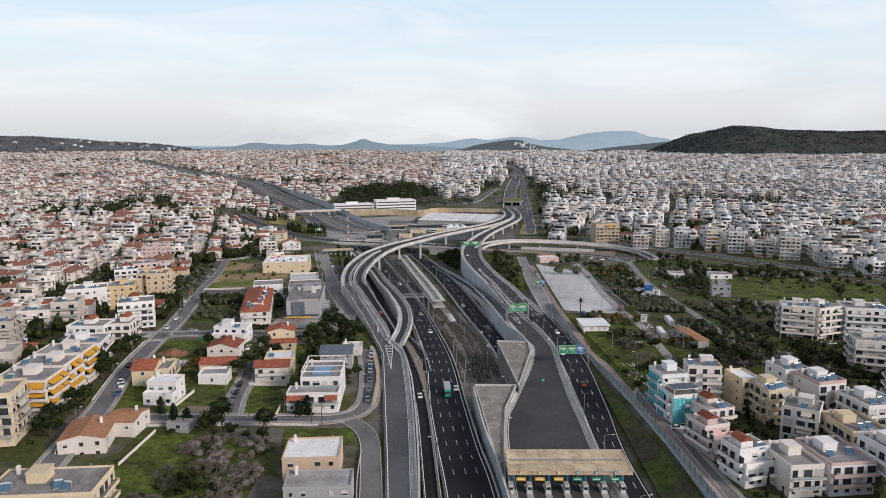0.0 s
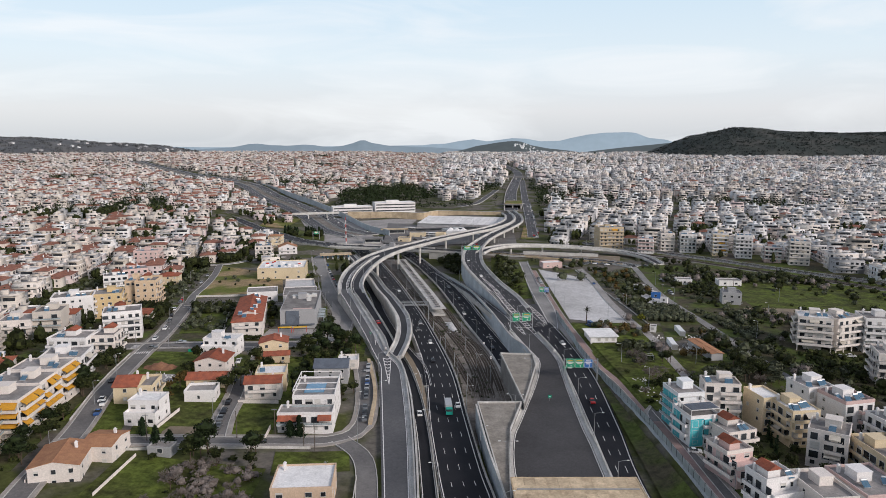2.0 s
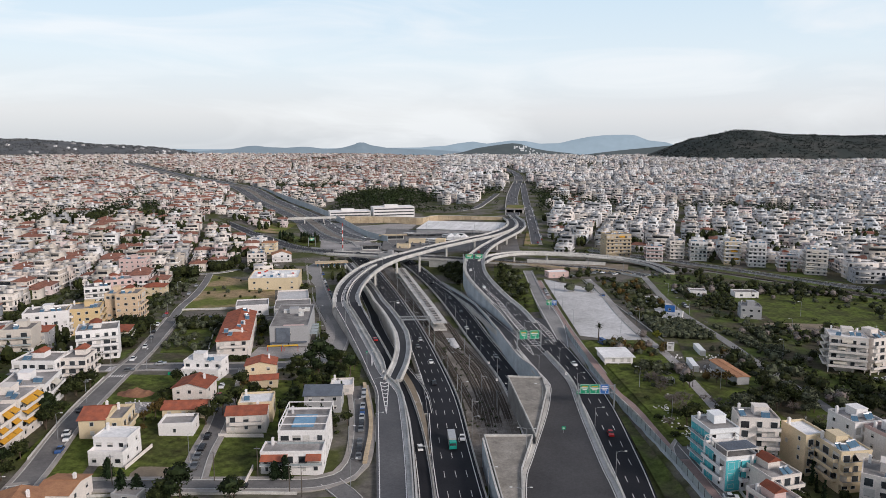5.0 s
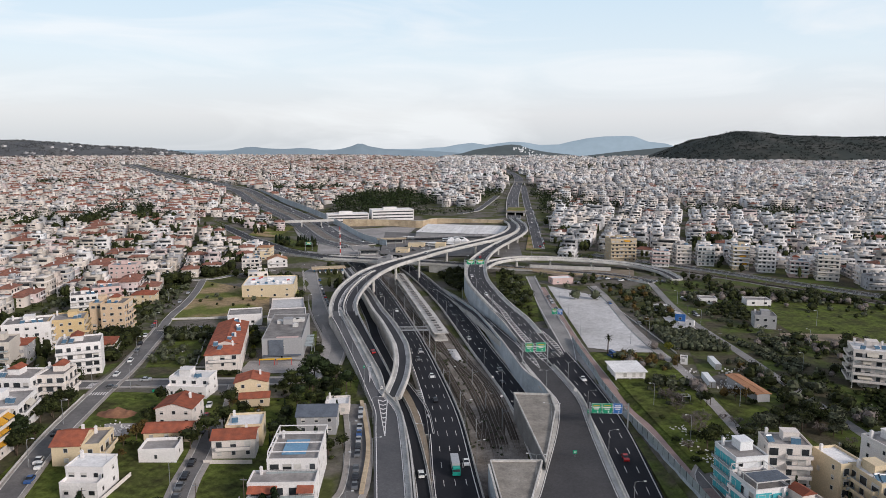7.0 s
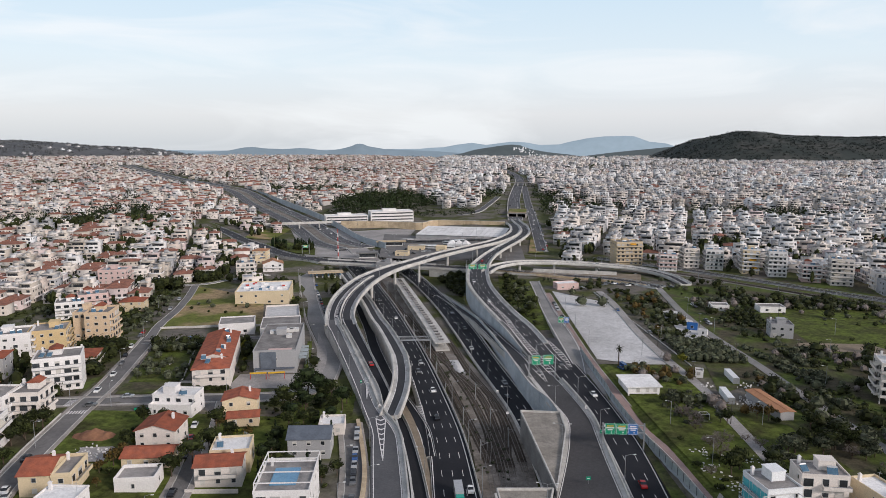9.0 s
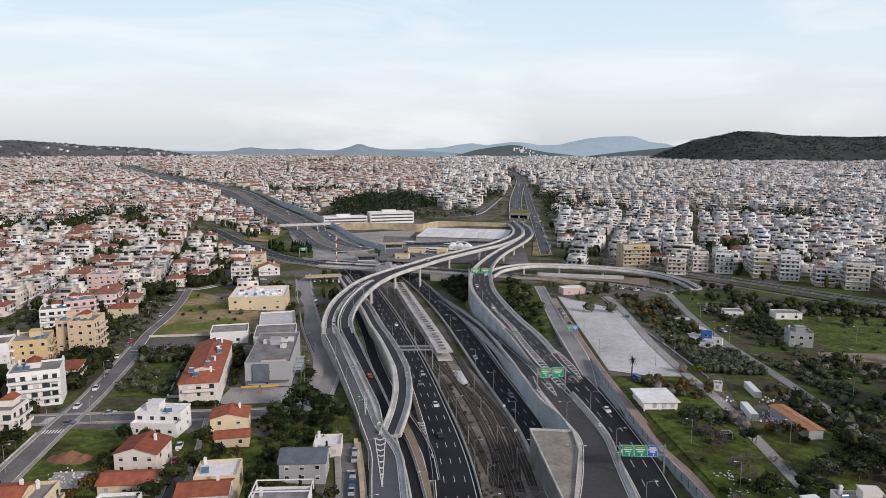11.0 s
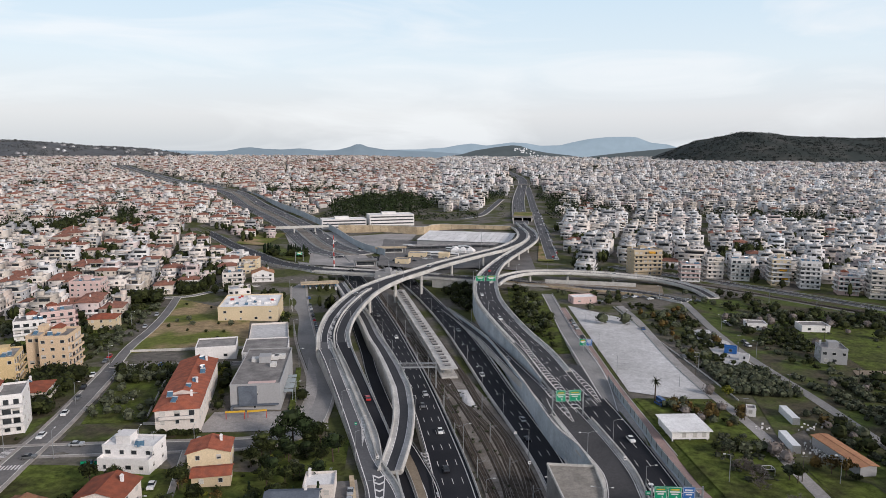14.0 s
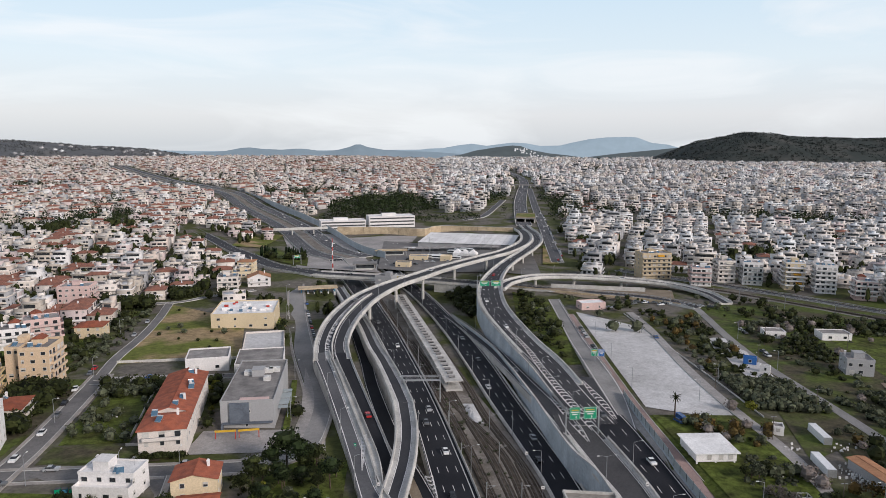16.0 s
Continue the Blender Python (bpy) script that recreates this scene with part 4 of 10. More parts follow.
retaining("far_noise_wall", [(-60, 745), (-92, 800), (-140, 930), (-185, 1030), (-262, 1180), (-345, 1335), (-450, 1470)], ((700, -1.6), (930, -0.5), (1170, 6), (1470, 14)), ((700, -8), (930, -7.5), (1470, 4)), "long grey noise wall along the far motorway", "panel", 0.35, 9.0)

# noise wall with transparent upper panes
def noise_wall():
    pts = [(60.4, 384), (60.0, 374), (60.6, 332), (63, 297), (65.8, 270), (68, 235), (69, 200), (70.5, 150), (73, 100)]
    line = curve([(x, y, 0, 1) for x, y in pts], 4.0)
    base = Shape()
    base.sweep([((p[0], p[1], ground_z(p[0], p[1])), r) for p, r in line], [(-0.2, -2.5), (0.2, -2.5), (0.15, 1.0), (-0.15, 1.0)])
    ob = tagged(base.part("noise_wall", "panel"), "noise wall of steel posts and pale panes on a concrete plinth", "wall", kind="structure")
    for (p, r), (q, _) in zip(line, line[1:]):
        z0, z1 = ground_z(p[0], p[1]), ground_z(q[0], q[1])
        s = Shape()
        n = Vector((r[0], r[1], 0)) * 0.04
        a, b = Vector((p[0], p[1], 0)), Vector((q[0], q[1], 0))
        a, b = a + (b - a) * 0.04, b - (b - a) * 0.04
        lo, hi = 1.02, 3.4
        f = [a + Vector((0, 0, z0 + lo)), b + Vector((0, 0, z1 + lo)), b + Vector((0, 0, z1 + hi)), a + Vector((0, 0, z0 + hi))]
        f1, f2 = [v - n for v in f], [v + n for v in f]
        s.poly(f1[::-1]), s.poly(f2)
        for i in range(4):
            s.poly((f1[i], f1[(i + 1) % 4], f2[(i + 1) % 4], f2[i]))
        s.part("pane", "glassy", ob)
        t = Shape()
        t.box(p[0] - 0.09, p[0] + 0.09, p[1] - 0.09, p[1] + 0.09, z0 + 0.6, z0 + 3.6)
        t.part("post", "dark", ob)


noise_wall()

# ---- cover slabs over the cutting ----
def slab(corners, top, thick, label):
    s = Shape()
    up = [(x, y, z) for (x, y), z in zip(corners, top)]
    dn = [(x, y, z - thick) for x, y, z in up]
    s.poly(up), s.poly(dn[::-1])
    for i in range(len(up)):
        j = (i + 1) % len(up)
        s.poly((dn[i], dn[j], up[j], up[i]), 1)
    ob = tagged(s.part("cover_slab", ["cover", "concrete_dark"]), label, "slab", kind="structure")
    for i in range(len(up)):
        a, b = Vector(up[i]), Vector(up[(i + 1) % len(up)])
        r = (b - a).cross(Vector((0, 0, 1))).normalized() * 0.2
        e = Shape()
        pts = [a - r, a + r, b + r, b - r]
        e.poly([p + Vector((0, 0, 0.7)) for p in pts])
        for k in range(4):
            p, q = pts[k], pts[(k + 1) % 4]
            e.poly((p - Vector((0, 0, 0.1)), q - Vector((0, 0, 0.1)), q + Vector((0, 0, 0.7)), p + Vector((0, 0, 0.7))))
        e.part("upstand", "concrete", ob)


slab([(28.0, 253.5), (31.5, 268), (37.2, 292), (37.6, 306), (23.8, 307.5)], [-0.3, -0.1, 0.8, 1.0, 1.0], 9.9, "flat concrete cover over the cutting with upstands")
slab([(16.4, 178), (17.6, 196), (19.4, 216), (21.0, 232), (27.0, 254), (11.2, 254)], [-2.2, -1.9, -1.5, -1.2, -0.5, -0.5], 1.6, "tapering concrete cover slab beside the plaza")

# ---- railway ----
patch_line = curve([(14.5, 235, -8.5, 15), (16, 290, -8.9, 17), (12.6, 330, -8.95, 17), (5.2, 370, -9.0, 17), (-2, 400, -9.0, 19), (-14, 450, -9.0, 21), (-24, 500, -9.1, 21), (-36, 555, -9.2, 19), (-52, 620, -9.3, 17), (-80, 735, -8.0, 12)], 6)
s = Shape()
s.sweep([(p, r) for p, r in patch_line], [(-9.5, 0), (9.5, 0), (9.5, -0.8), (-9.5, -0.8)])
tagged(s.part("track_bed", "ballast"), "brown ballast bed of the railway", "railway", kind="structure")


def track(pts, label="railway track on concrete sleepers"):
    line = curve([(x, y, z, 1) for x, y, z in pts], 3)
    rails = Shape()
    for side in (-0.72, 0.72):
        rails.sweep(shifted(line, side, 0.22), [(-0.07, -0.14), (0.07, -0.14), (0.05, 0.0), (-0.05, 0.0)])
    ob = tagged(rails.part("railway_track", "rail"), label, "railway track", "railway tracks", "structure")
    tb = Shape()
    tb.sweep(shifted(line, 0, 0.0), [(-1.7, -0.1), (1.7, -0.1), (1.5, 0.06), (-1.5, 0.06)])
    tb.part("track_stone", "trackbed", ob)
    sl = Shape()
    fine = curve([(x, y, z, 1) for x, y, z in pts], 0.75)
    for p, r in fine:
        d = Vector((-r[1], r[0], 0)) * 0.12
        c, w = Vector((p[0], p[1], p[2])), Vector(r) * 1.25
        top = [c - w - d, c + w - d, c + w + d, c - w + d]
        sl.poly([v + Vector((0, 0, 0.10)) for v in top])
        for i in range(4):
            a, b = top[i], top[(i + 1) % 4]
            sl.poly((a, b, b + Vector((0, 0, 0.10)), a + Vector((0, 0, 0.10))))
    tagged(sl.part("sleepers", "sleeper", ob), kind="stuff")


def level(pts, z=-8.95):
    return [(x, y, z) for x, y in pts]


track(level([(12, 240), (10.9, 286), (9.2, 301), (3, 338), (-3.5, 374), (-11, 409), (-28, 487), (-45, 560), (-60, 625)]))
track(level([(23.4, 250), (22.4, 289), (20.2, 322), (16.4, 346.5), (7.4, 385), (0.5, 425), (-13.5, 490), (-31.5, 575), (-46, 632)]))
track(level([(18.6, 240), (18.1, 286), (17, 298), (12.2, 346.5), (2, 380), (-6, 404), (-14.5, 440), (-26, 487)], -8.93))
track(level([(15.2, 240), (14.6, 286), (13, 310), (8, 346), (0.5, 382), (-5, 410), (-15, 462), (-20, 490)], -8.91))
track(level([(17.6, 290), (19.2, 318), (16.0, 346)], -8.95))
track(level([(11, 288), (12.5, 310), (9, 340)], -8.95))
track([(120, 650, -3.2), (142, 632, -3.6), (180, 594, -3.6), (210, 558, -3.5), (243, 515, -3.1), (297, 447, -2.4)])

# ---- what stands where, so that the town keeps clear of it ----
CELL = 3.0
TAKEN = set()


def take_disc(x, y, r):
    n = int(r / CELL) + 1
    cx, cy = int(x // CELL), int(y // CELL)
    for i in range(-n, n + 1):
        for j in range(-n, n + 1):
            if (i * i + j * j) * CELL * CELL <= (r + CELL) ** 2:
                TAKEN.add((cx + i, cy + j))


def take_rect(x, y, w, d, rot, margin=1.0):
    c, s = math.cos(rot), math.sin(rot)
    a, b = w / 2 + margin, d / 2 + margin
    for i in range(int(2 * a / 2) + 1):
        for j in range(int(2 * b / 2) + 1):
            u, v = -a + 2 * a * i / max(1, int(a)), -b + 2 * b * j / max(1, int(b))
            if u <= a and v <= b:
                TAKEN.add((int((x + u * c - v * s) // CELL), int((y + u * s + v * c) // CELL)))


def free_rect(x, y, w, d, rot):
    c, s = math.cos(rot), math.sin(rot)
    for u in (-0.5, -0.17, 0.17, 0.5):
        for v in (-0.5, -0.17, 0.17, 0.5):
            if (int((x + u * w * c - v * d * s) // CELL), int((y + u * w * s + v * d * c) // CELL)) in TAKEN:
                return False
    return True


def take_poly(corners):
    xs, ys = [p[0] for p in corners], [p[1] for p in corners]
    n = len(corners)
    for i in range(int(min(xs) // CELL), int(max(xs) // CELL) + 1):
        for j in range(int(min(ys) // CELL), int(max(ys) // CELL) + 1):
            x, y = (i + 0.5) * CELL, (j + 0.5) * CELL
            inside = False
            for k in range(n):
                (x1, y1), (x2, y2) = corners[k], corners[(k + 1) % n]
                if (y1 > y) != (y2 > y) and x < (x2 - x1) * (y - y1) / (y2 - y1) + x1:
                    inside = not inside
            if inside:
                TAKEN.add((i, j))


for ob in list(scene.objects):
    if ob.parent is None and ob.type == "MESH" and ob.name.split(".")[0] in (
            "street", "far_motorway", "far_road", "far_street", "far_slip_road", "far_rail_road", "track_bed", "far_track_bed", "crossing_road", "main_carriageway", "deep_carriageway", "loop_ramp",
            "upper_carriageway", "flyover", "descending_road", "outer_carriageway", "ramp_bank", "pink_path", "slip_road"):
        vs = np.empty(len(ob.data.vertices) * 3)
        ob.data.vertices.foreach_get("co", vs)
        vs = vs.reshape(-1, 3)
        step = 6 if len(vs) % 6 == 0 else 4
        for k in range(0, len(vs) - step + 1, step):
            a, b = vs[k], vs[k + 3]
            for t in (0, 0.25, 0.5, 0.75, 1):
                take_disc(*(a[:2] * (1 - t) + b[:2] * t), 3.0)
for quad in ([(104, 240), (420, 230), (380, 380), (250, 520), (180, 590), (110, 600)], [(40, 100), (104, 240), (104, 600), (20, 640)], [(-150, 424), (-94, 430), (-94, 520), (-180, 556)],
             [(-135, 330), (-100, 335), (-104, 405), (-148, 400)], [(-128, 245), (-90, 250), (-92, 300), (-130, 296)], [(-130, 100), (-20, 100), (-20, 345), (-130, 320)],
             [(-230, 395), (-160, 390), (-180, 475), (-240, 475)], [(-110, 330), (-40, 320), (-60, 430), (-120, 430)], [(-140, 640), (90, 600), (110, 985), (-60, 1000), (-160, 800)],
             [(-185, 690), (-110, 660), (-150, 870), (-205, 850)], [(-175, 860), (-30, 880), (70, 980), (64, 1085), (-10, 1100), (-50, 1330), (-150, 1330), (-190, 1000)], [(-20, 100), (110, 100), (110, 600), (-20, 640)]):
    take_poly(quad)

# ---- shared pieces of buildings ----
PIECES = {}


def piece(key, make):
    if key not in PIECES:
        PIECES[key] = make()
    return PIECES[key]


def window_mesh(w, h, shut=0.0):
    """A framed window with a dark pane set back in its frame, part of it behind a roller shutter."""
    def make():
        s = Shape()
        f, hs = 0.09, h * (1 - shut)
        o = [(-w / 2 - f, -f), (w / 2 + f, -f), (w / 2 + f, h + f), (-w / 2 - f, h + f)]
        i = [(-w / 2, 0), (w / 2, 0), (w / 2, h), (-w / 2, h)]
        s.v = [(x, 0.02, z) for x, z in o] + [(x, -0.10, z) for x, z in o] + [(x, -0.10, z) for x, z in i] + [(x, -0.02, z) for x, z in i]
        for k in range(4):
            j = (k + 1) % 4
            for c in (0, 4, 8):
                s.f.append((c + k, c + j, c + 4 + j, c + 4 + k))
                s.m.append(0)
        if shut:
            s.v += [(w / 2, -0.02, hs), (-w / 2, -0.02, hs), (w / 2, -0.06, hs), (-w / 2, -0.06, hs), (w / 2, -0.06, h), (-w / 2, -0.06, h)]
            s.f += [(12, 13, 16, 17), (17, 16, 18, 19), (19, 18, 20, 21)]
            s.m += [1, 2, 2]
        else:
            s.f.append((12, 13, 14, 15))
            s.m.append(1)
        return s.mesh("window", ["frame", "glass", "shutter"])
    return piece(("window", w, h, shut), make)


def balcony_mesh(w, deep, wall, front="solid"):
    def make():
        s = Shape()
        s.box(-w / 2, w / 2, -deep, 0.05, -0.18, 0.0, 0)
        if front == "solid":
            s.box(-w / 2, w / 2, -deep, -deep + 0.12, 0, 0.85, 0)
            s.box(-w / 2, -w / 2 + 0.12, -deep + 0.12, 0, 0, 0.85, 0), s.box(w / 2 - 0.12, w / 2, -deep + 0.12, 0, 0, 0.85, 0)
            s.box(-w / 2, w / 2, -deep + 0.03, -deep + 0.09, 0.85, 1.02, 1)
        else:
            s.box(-w / 2, w / 2, -deep, -deep + 0.05, 0.95, 1.02, 1)
            s.box(-w / 2, w / 2, -deep, -deep + 0.04, 0.08, 0.7, 2)
            for x in (-w / 2, w / 2 - 0.05):
                s.box(x, x + 0.05, -deep, 0, 0.95, 1.02, 1)
            n = max(2, int(w / 1.5))
            for i in range(n + 1):
                x = -w / 2 + (w - 0.05) * i / n
                s.box(x, x + 0.05, -deep, -deep + 0.05, 0, 0.95, 1)
        return s.mesh("balcony", [wall, "dark" if front != "solid" else "steel", "glassy"])
    return piece(("balcony", round(w, 1), deep, wall, front), make)


def awning_mesh(w, mat, out=1.7, fall=1.0):
    def make():
        s = Shape()
        a = [(-w / 2, 0, 0), (w / 2, 0, 0), (w / 2, -out, -fall), (-w / 2, -out, -fall)]
        s.poly(a[::-1]), s.poly([(x, y, z - 0.04) for x, y, z in a])
        s.box(-w / 2, w / 2, -out - 0.03, -out + 0.03, -fall - 0.28, -fall + 0.02)
        s.box(-w / 2, w / 2, -0.12, 0.02, -0.05, 0.1)
        return s.mesh("awning", [mat])
    return piece(("awning", round(w, 1), mat, out, fall), make)


def heater_mesh():
    def make():
        s = Shape()
        a = [(-0.95, -0.9, 0.25), (0.95, -0.9, 0.25), (0.95, 0.75, 1.35), (-0.95, 0.75, 1.35)]
        s.poly(a, 0), s.poly([(x, y, z - 0.1) for x, y, z in a][::-1], 1)
        s.box(-0.95, 0.95, -0.95, -0.88, 0.12, 0.3, 1)
        s.tube((-0.85, 0.95, 1.45), (0.85, 0.95, 1.45), 0.28, 0.28, 8, 1)
        for x in (-0.8, 0.8):
            s.box(x - 0.04, x + 0.04, 0.85, 0.95, 0, 1.3, 1), s.box(x - 0.04, x + 0.04, -0.92, -0.86, 0, 0.25, 1)
        return s.mesh("solar_heater", ["panel_solar", "tank"])
    return piece("heater", make)


def chimney_mesh(h=1.4, wall="white"):
    def make():
        s = Shape()
        s.box(-0.35, 0.35, -0.35, 0.35, -0.6, h), s.box(-0.45, 0.45, -0.45, 0.45, h, h + 0.12), s.box(-0.25, 0.25, -0.25, 0.25, h + 0.12, h + 0.4)
        return s.mesh("chimney", [wall])
    return piece(("chimney", h, wall), make)


def aerial_mesh():
    def make():
        s = Shape()
        s.tube((0, 0, 0), (0, 0, 2.6), 0.03, 0.025, 5)
        for z, l in ((2.5, 0.5), (2.3, 0.6), (2.05, 0.7)):
            s.box(-l, l, -0.02, 0.02, z - 0.02, z + 0.02)
        s.box(-0.02, 0.02, -0.6, 0.6, 2.28, 2.32)
        return s.mesh("aerial", ["steel"])
    return piece("aerial", make)


def ac_mesh():
    def make():
        s = Shape()
        s.box(-0.45, 0.45, -0.35, 0, 0, 0.65, 0)
        s.tube((0, -0.35, 0.33), (0, -0.38, 0.33), 0.25, 0.25, 8, 1)
        return s.mesh("air_conditioner", ["frame", "dark"])
    return piece("ac", make)


def on_side(side, w, d, u, z):
    return {"S": pose(u, -d / 2, z), "E": pose(w / 2, u, z, 0, 0, 90), "N": pose(-u, d / 2, z, 0, 0, 180), "W": pose(-w / 2, -u, z, 0, 0, -90)}[side]


def apartment(m, w, d, floors, wall, label, balconies=("S",), span=(0.0, 1.0), deep=1.5, front="solid", awning=None, shade=0.3, roof="roof", pilotis=False, heaters=2,
              tiled=False, step=0.0, name="apartment_building", fh=3.1, rng=None, trim=None, setback=0.0, group="", detail=1.0, side_win=True, stair=True):
    """A Greek apartment block: storeys with windows, balconies on some sides, a parapet roof with stair head, boilers and aerials."""
    rng = rng or random.Random(int(abs(m.translation.x * 7 + m.translation.y * 13)))
    ob = thing(name, m, label, "apartment building" if name == "apartment_building" else "house", group)
    h = floors * fh + 0.3
    s = Shape()
    z0 = 2.6 if pilotis else -1.5
    if setback:
        h1 = h - fh
        s.box(-w / 2, w / 2, -d / 2, d / 2, z0, h1), s.box(-w / 2 + 0.05, w / 2 - 0.05, -d / 2 + setback, d / 2 - 0.05, h1, h)
    else:
        h1 = h
        s.box(-w / 2, w / 2, -d / 2, d / 2, z0, h)
    if pilotis:
        s.box(-w / 4, w / 4, -d / 4, d / 3, -1.5, 2.6)
        for x in (-w / 2 + 0.4, -w / 6, w / 6, w / 2 - 0.4):
            for y in (-d / 2 + 0.4, d / 2 - 0.4):
                s.box(x - 0.2, x + 0.2, y - 0.2, y + 0.2, -1.5, 2.6)
    if step:
        s.box(w * 0.12, w / 2 + step, -d * 0.3, d / 2 - 0.6, -1.5, h - fh * 0.8)
    s.part("wall", wall, ob)
    y0 = -d / 2 + setback
    r = Shape()
    r.box(-w / 2 + 0.25, w / 2 - 0.25, y0 + 0.25, d / 2 - 0.25, h, h + 0.06)
    r.part("roof", roof, ob)
    p = Shape()
    ph = rng.choice((0.5, 0.7, 0.95))
    for a in ((-w / 2 - 0.05, w / 2 + 0.05, y0 - 0.05, y0 + 0.2), (-w / 2 - 0.05, w / 2 + 0.05, d / 2 - 0.2, d / 2 + 0.05), (-w / 2 - 0.05, -w / 2 + 0.2, y0 + 0.2, d / 2 - 0.2), (w / 2 - 0.2, w / 2 + 0.05, y0 + 0.2, d / 2 - 0.2)):
        p.box(*a, h - 0.15, h + ph)
    p.part("parapet", trim or wall, ob)
    if setback:
        t = Shape()
        t.box(-w / 2, w / 2, -d / 2, -d / 2 + 0.15, h1, h1 + 0.95), t.box(-w / 2, -w / 2 + 0.15, -d / 2 + 0.15, y0, h1, h1 + 0.95), t.box(w / 2 - 0.15, w / 2, -d / 2 + 0.15, y0, h1, h1 + 0.95)
        t.part("terrace_parapet", trim or wall, ob)
    # stair head
    pw, pd = min(4.2, w * 0.4), min(4.5, d * 0.4)
    px, py = rng.uniform(-0.15, 0.15) * w, d * 0.12
    q = Shape()
    if floors == 1 or detail == 0.4 or not stair:
        pass
    elif tiled:
        q.box(px - pw / 2, px + pw / 2, py - pd / 2, py + pd / 2, h, h + 2.4)
        q.part("stair_head", wall, ob)
        t = Shape()
        e = 0.4
        for (a, b, za, zb) in ((-1, 0, 2.4, 3.5), (1, 0, 2.4, 3.5)):
            t.poly([(px + a * (pw / 2 + e), py - pd / 2 - e, h + za - 0.1), (px, py - pd / 2 - e, h + zb), (px, py + pd / 2 + e, h + zb), (px + a * (pw / 2 + e), py + pd / 2 + e, h + za - 0.1)][::(-1 if a < 0 else 1)])
        t.poly([(px - pw / 2 - e, py - pd / 2 - e, h + 2.3), (px + pw / 2 + e, py - pd / 2 - e, h + 2.3), (px, py - pd / 2 - e, h + 3.5)])
        t.poly([(px + pw / 2 + e, py + pd / 2 + e, h + 2.3), (px - pw / 2 - e, py + pd / 2 + e, h + 2.3), (px, py + pd / 2 + e, h + 3.5)])
        t.part("tiled_roof", "tile", ob, "small red tiled roof")
    else:
        q.box(px - pw / 2, px + pw / 2, py - pd / 2, py + pd / 2, h, h + 2.5), q.box(px - pw / 2 - 0.15, px + pw / 2 + 0.15, py - pd / 2 - 0.15, py + pd / 2 + 0.15, h + 2.5, h + 2.7)
        q.part("stair_head", wall, ob)
    for i in range(heaters):
        a, b = rng.uniform(-0.4, 0.4) * w, rng.uniform(-0.36, -0.12) * d + setback / 2
        if abs(a - px) > pw / 2 + 1 or abs(b - py) > pd / 2 + 1.2:
            part("solar_heater", heater_mesh(), ob, "solar water heater with a steel tank", pose(a, b, h + 0.06, 0, 0, rng.uniform(-25, 25)))
    if detail > 0.6:
        part("chimney", chimney_mesh(1.5, "white"), ob, "", pose(-w * 0.36, d * 0.32, h + 0.5))
        part("aerial", aerial_mesh(), ob, "", pose(w * 0.34, d * 0.25, h + 0.06, 0, 0, rng.uniform(0, 180)))
    # storeys
    bw = (span[1] - span[0]) * w
    for f in range(floors):
        z = f * fh + 0.3
        if f == 0 and pilotis:
            continue
        back = setback if (setback and f == floors - 1) else 0
        for side in ("S", "E" if m.translation.x < 0 else "W"):
            ln = w if side == "S" else d
            has = side in balconies and f > 0 and not (back and side == "S")
            n = max(1, int(ln / (3.4 if has or side == "S" else 4.6) * detail + 0.3))
            if not side_win and side != "S" and not has:
                continue
            for i in range(n):
                u = -ln / 2 + ln * (i + 0.5) / n
                shut = rng.choice((0, 0, 0.35, 0.6, 1.0)) if rng.random() < 0.7 else 0
                shut = min(shut, 0.97)
                at = on_side(side, w, d - (2 * back if side == "S" else 0), u, z)
                if has:
                    part("window", window_mesh(rng.choice((1.5, 1.9, 2.4)), 2.1, shut), ob, "", at @ pose(rng.uniform(-0.4, 0.4), 0, 0.1))
                elif side == "S":
                    if rng.random() < 0.88:
                        part("window", window_mesh(rng.choice((0.8, 1.2, 1.6)), 1.2, shut), ob, "", at @ pose(rng.uniform(-0.4, 0.4), 0, 0.95))
                elif rng.random() < 0.8:
                    part("window", window_mesh(0.9, 1.1, shut), ob, "", at @ pose(0, 0, 1.0))
            if has:
                b0 = (span[0] if side == "S" else 0.08) * ln - ln / 2
                b1 = (span[1] if side == "S" else 0.92) * ln - ln / 2
                at = on_side(side, w, d, (b0 + b1) / 2, z - 0.02)
                part("balcony", balcony_mesh(b1 - b0, deep, trim or wall, front), ob, "", at)
                if awning and rng.random() < shade:
                    if shade < 0.8:
                        aw = min(b1 - b0 - 0.3, rng.choice((3.0, 4.0, 5.0)))
                        part("awning", awning_mesh(aw, awning), ob, "", at @ pose(rng.uniform(-0.5, 0.5) * (b1 - b0 - aw), 0, 2.65))
                    else:
                        na = max(1, int((b1 - b0) / 3.4))
                        aw = (b1 - b0) / na
                        for i in range(na):
                            if rng.random() < 0.85:
                                part("awning", awning_mesh(aw - 0.2, awning, 1.7, rng.choice((0.9, 1.3))), ob, "", at @ pose((i + 0.5 - na / 2) * aw, 0, 2.65))
                if rng.random() < 0.4 * detail:
                    part("air_conditioner", ac_mesh(), ob, "", at @ pose(b1 - b0 - (b1 - b0) * 1.35, -0.05, 0.05))
    take_rect(m.translation.x, m.translation.y, w, d, m.to_euler().z)
    return ob


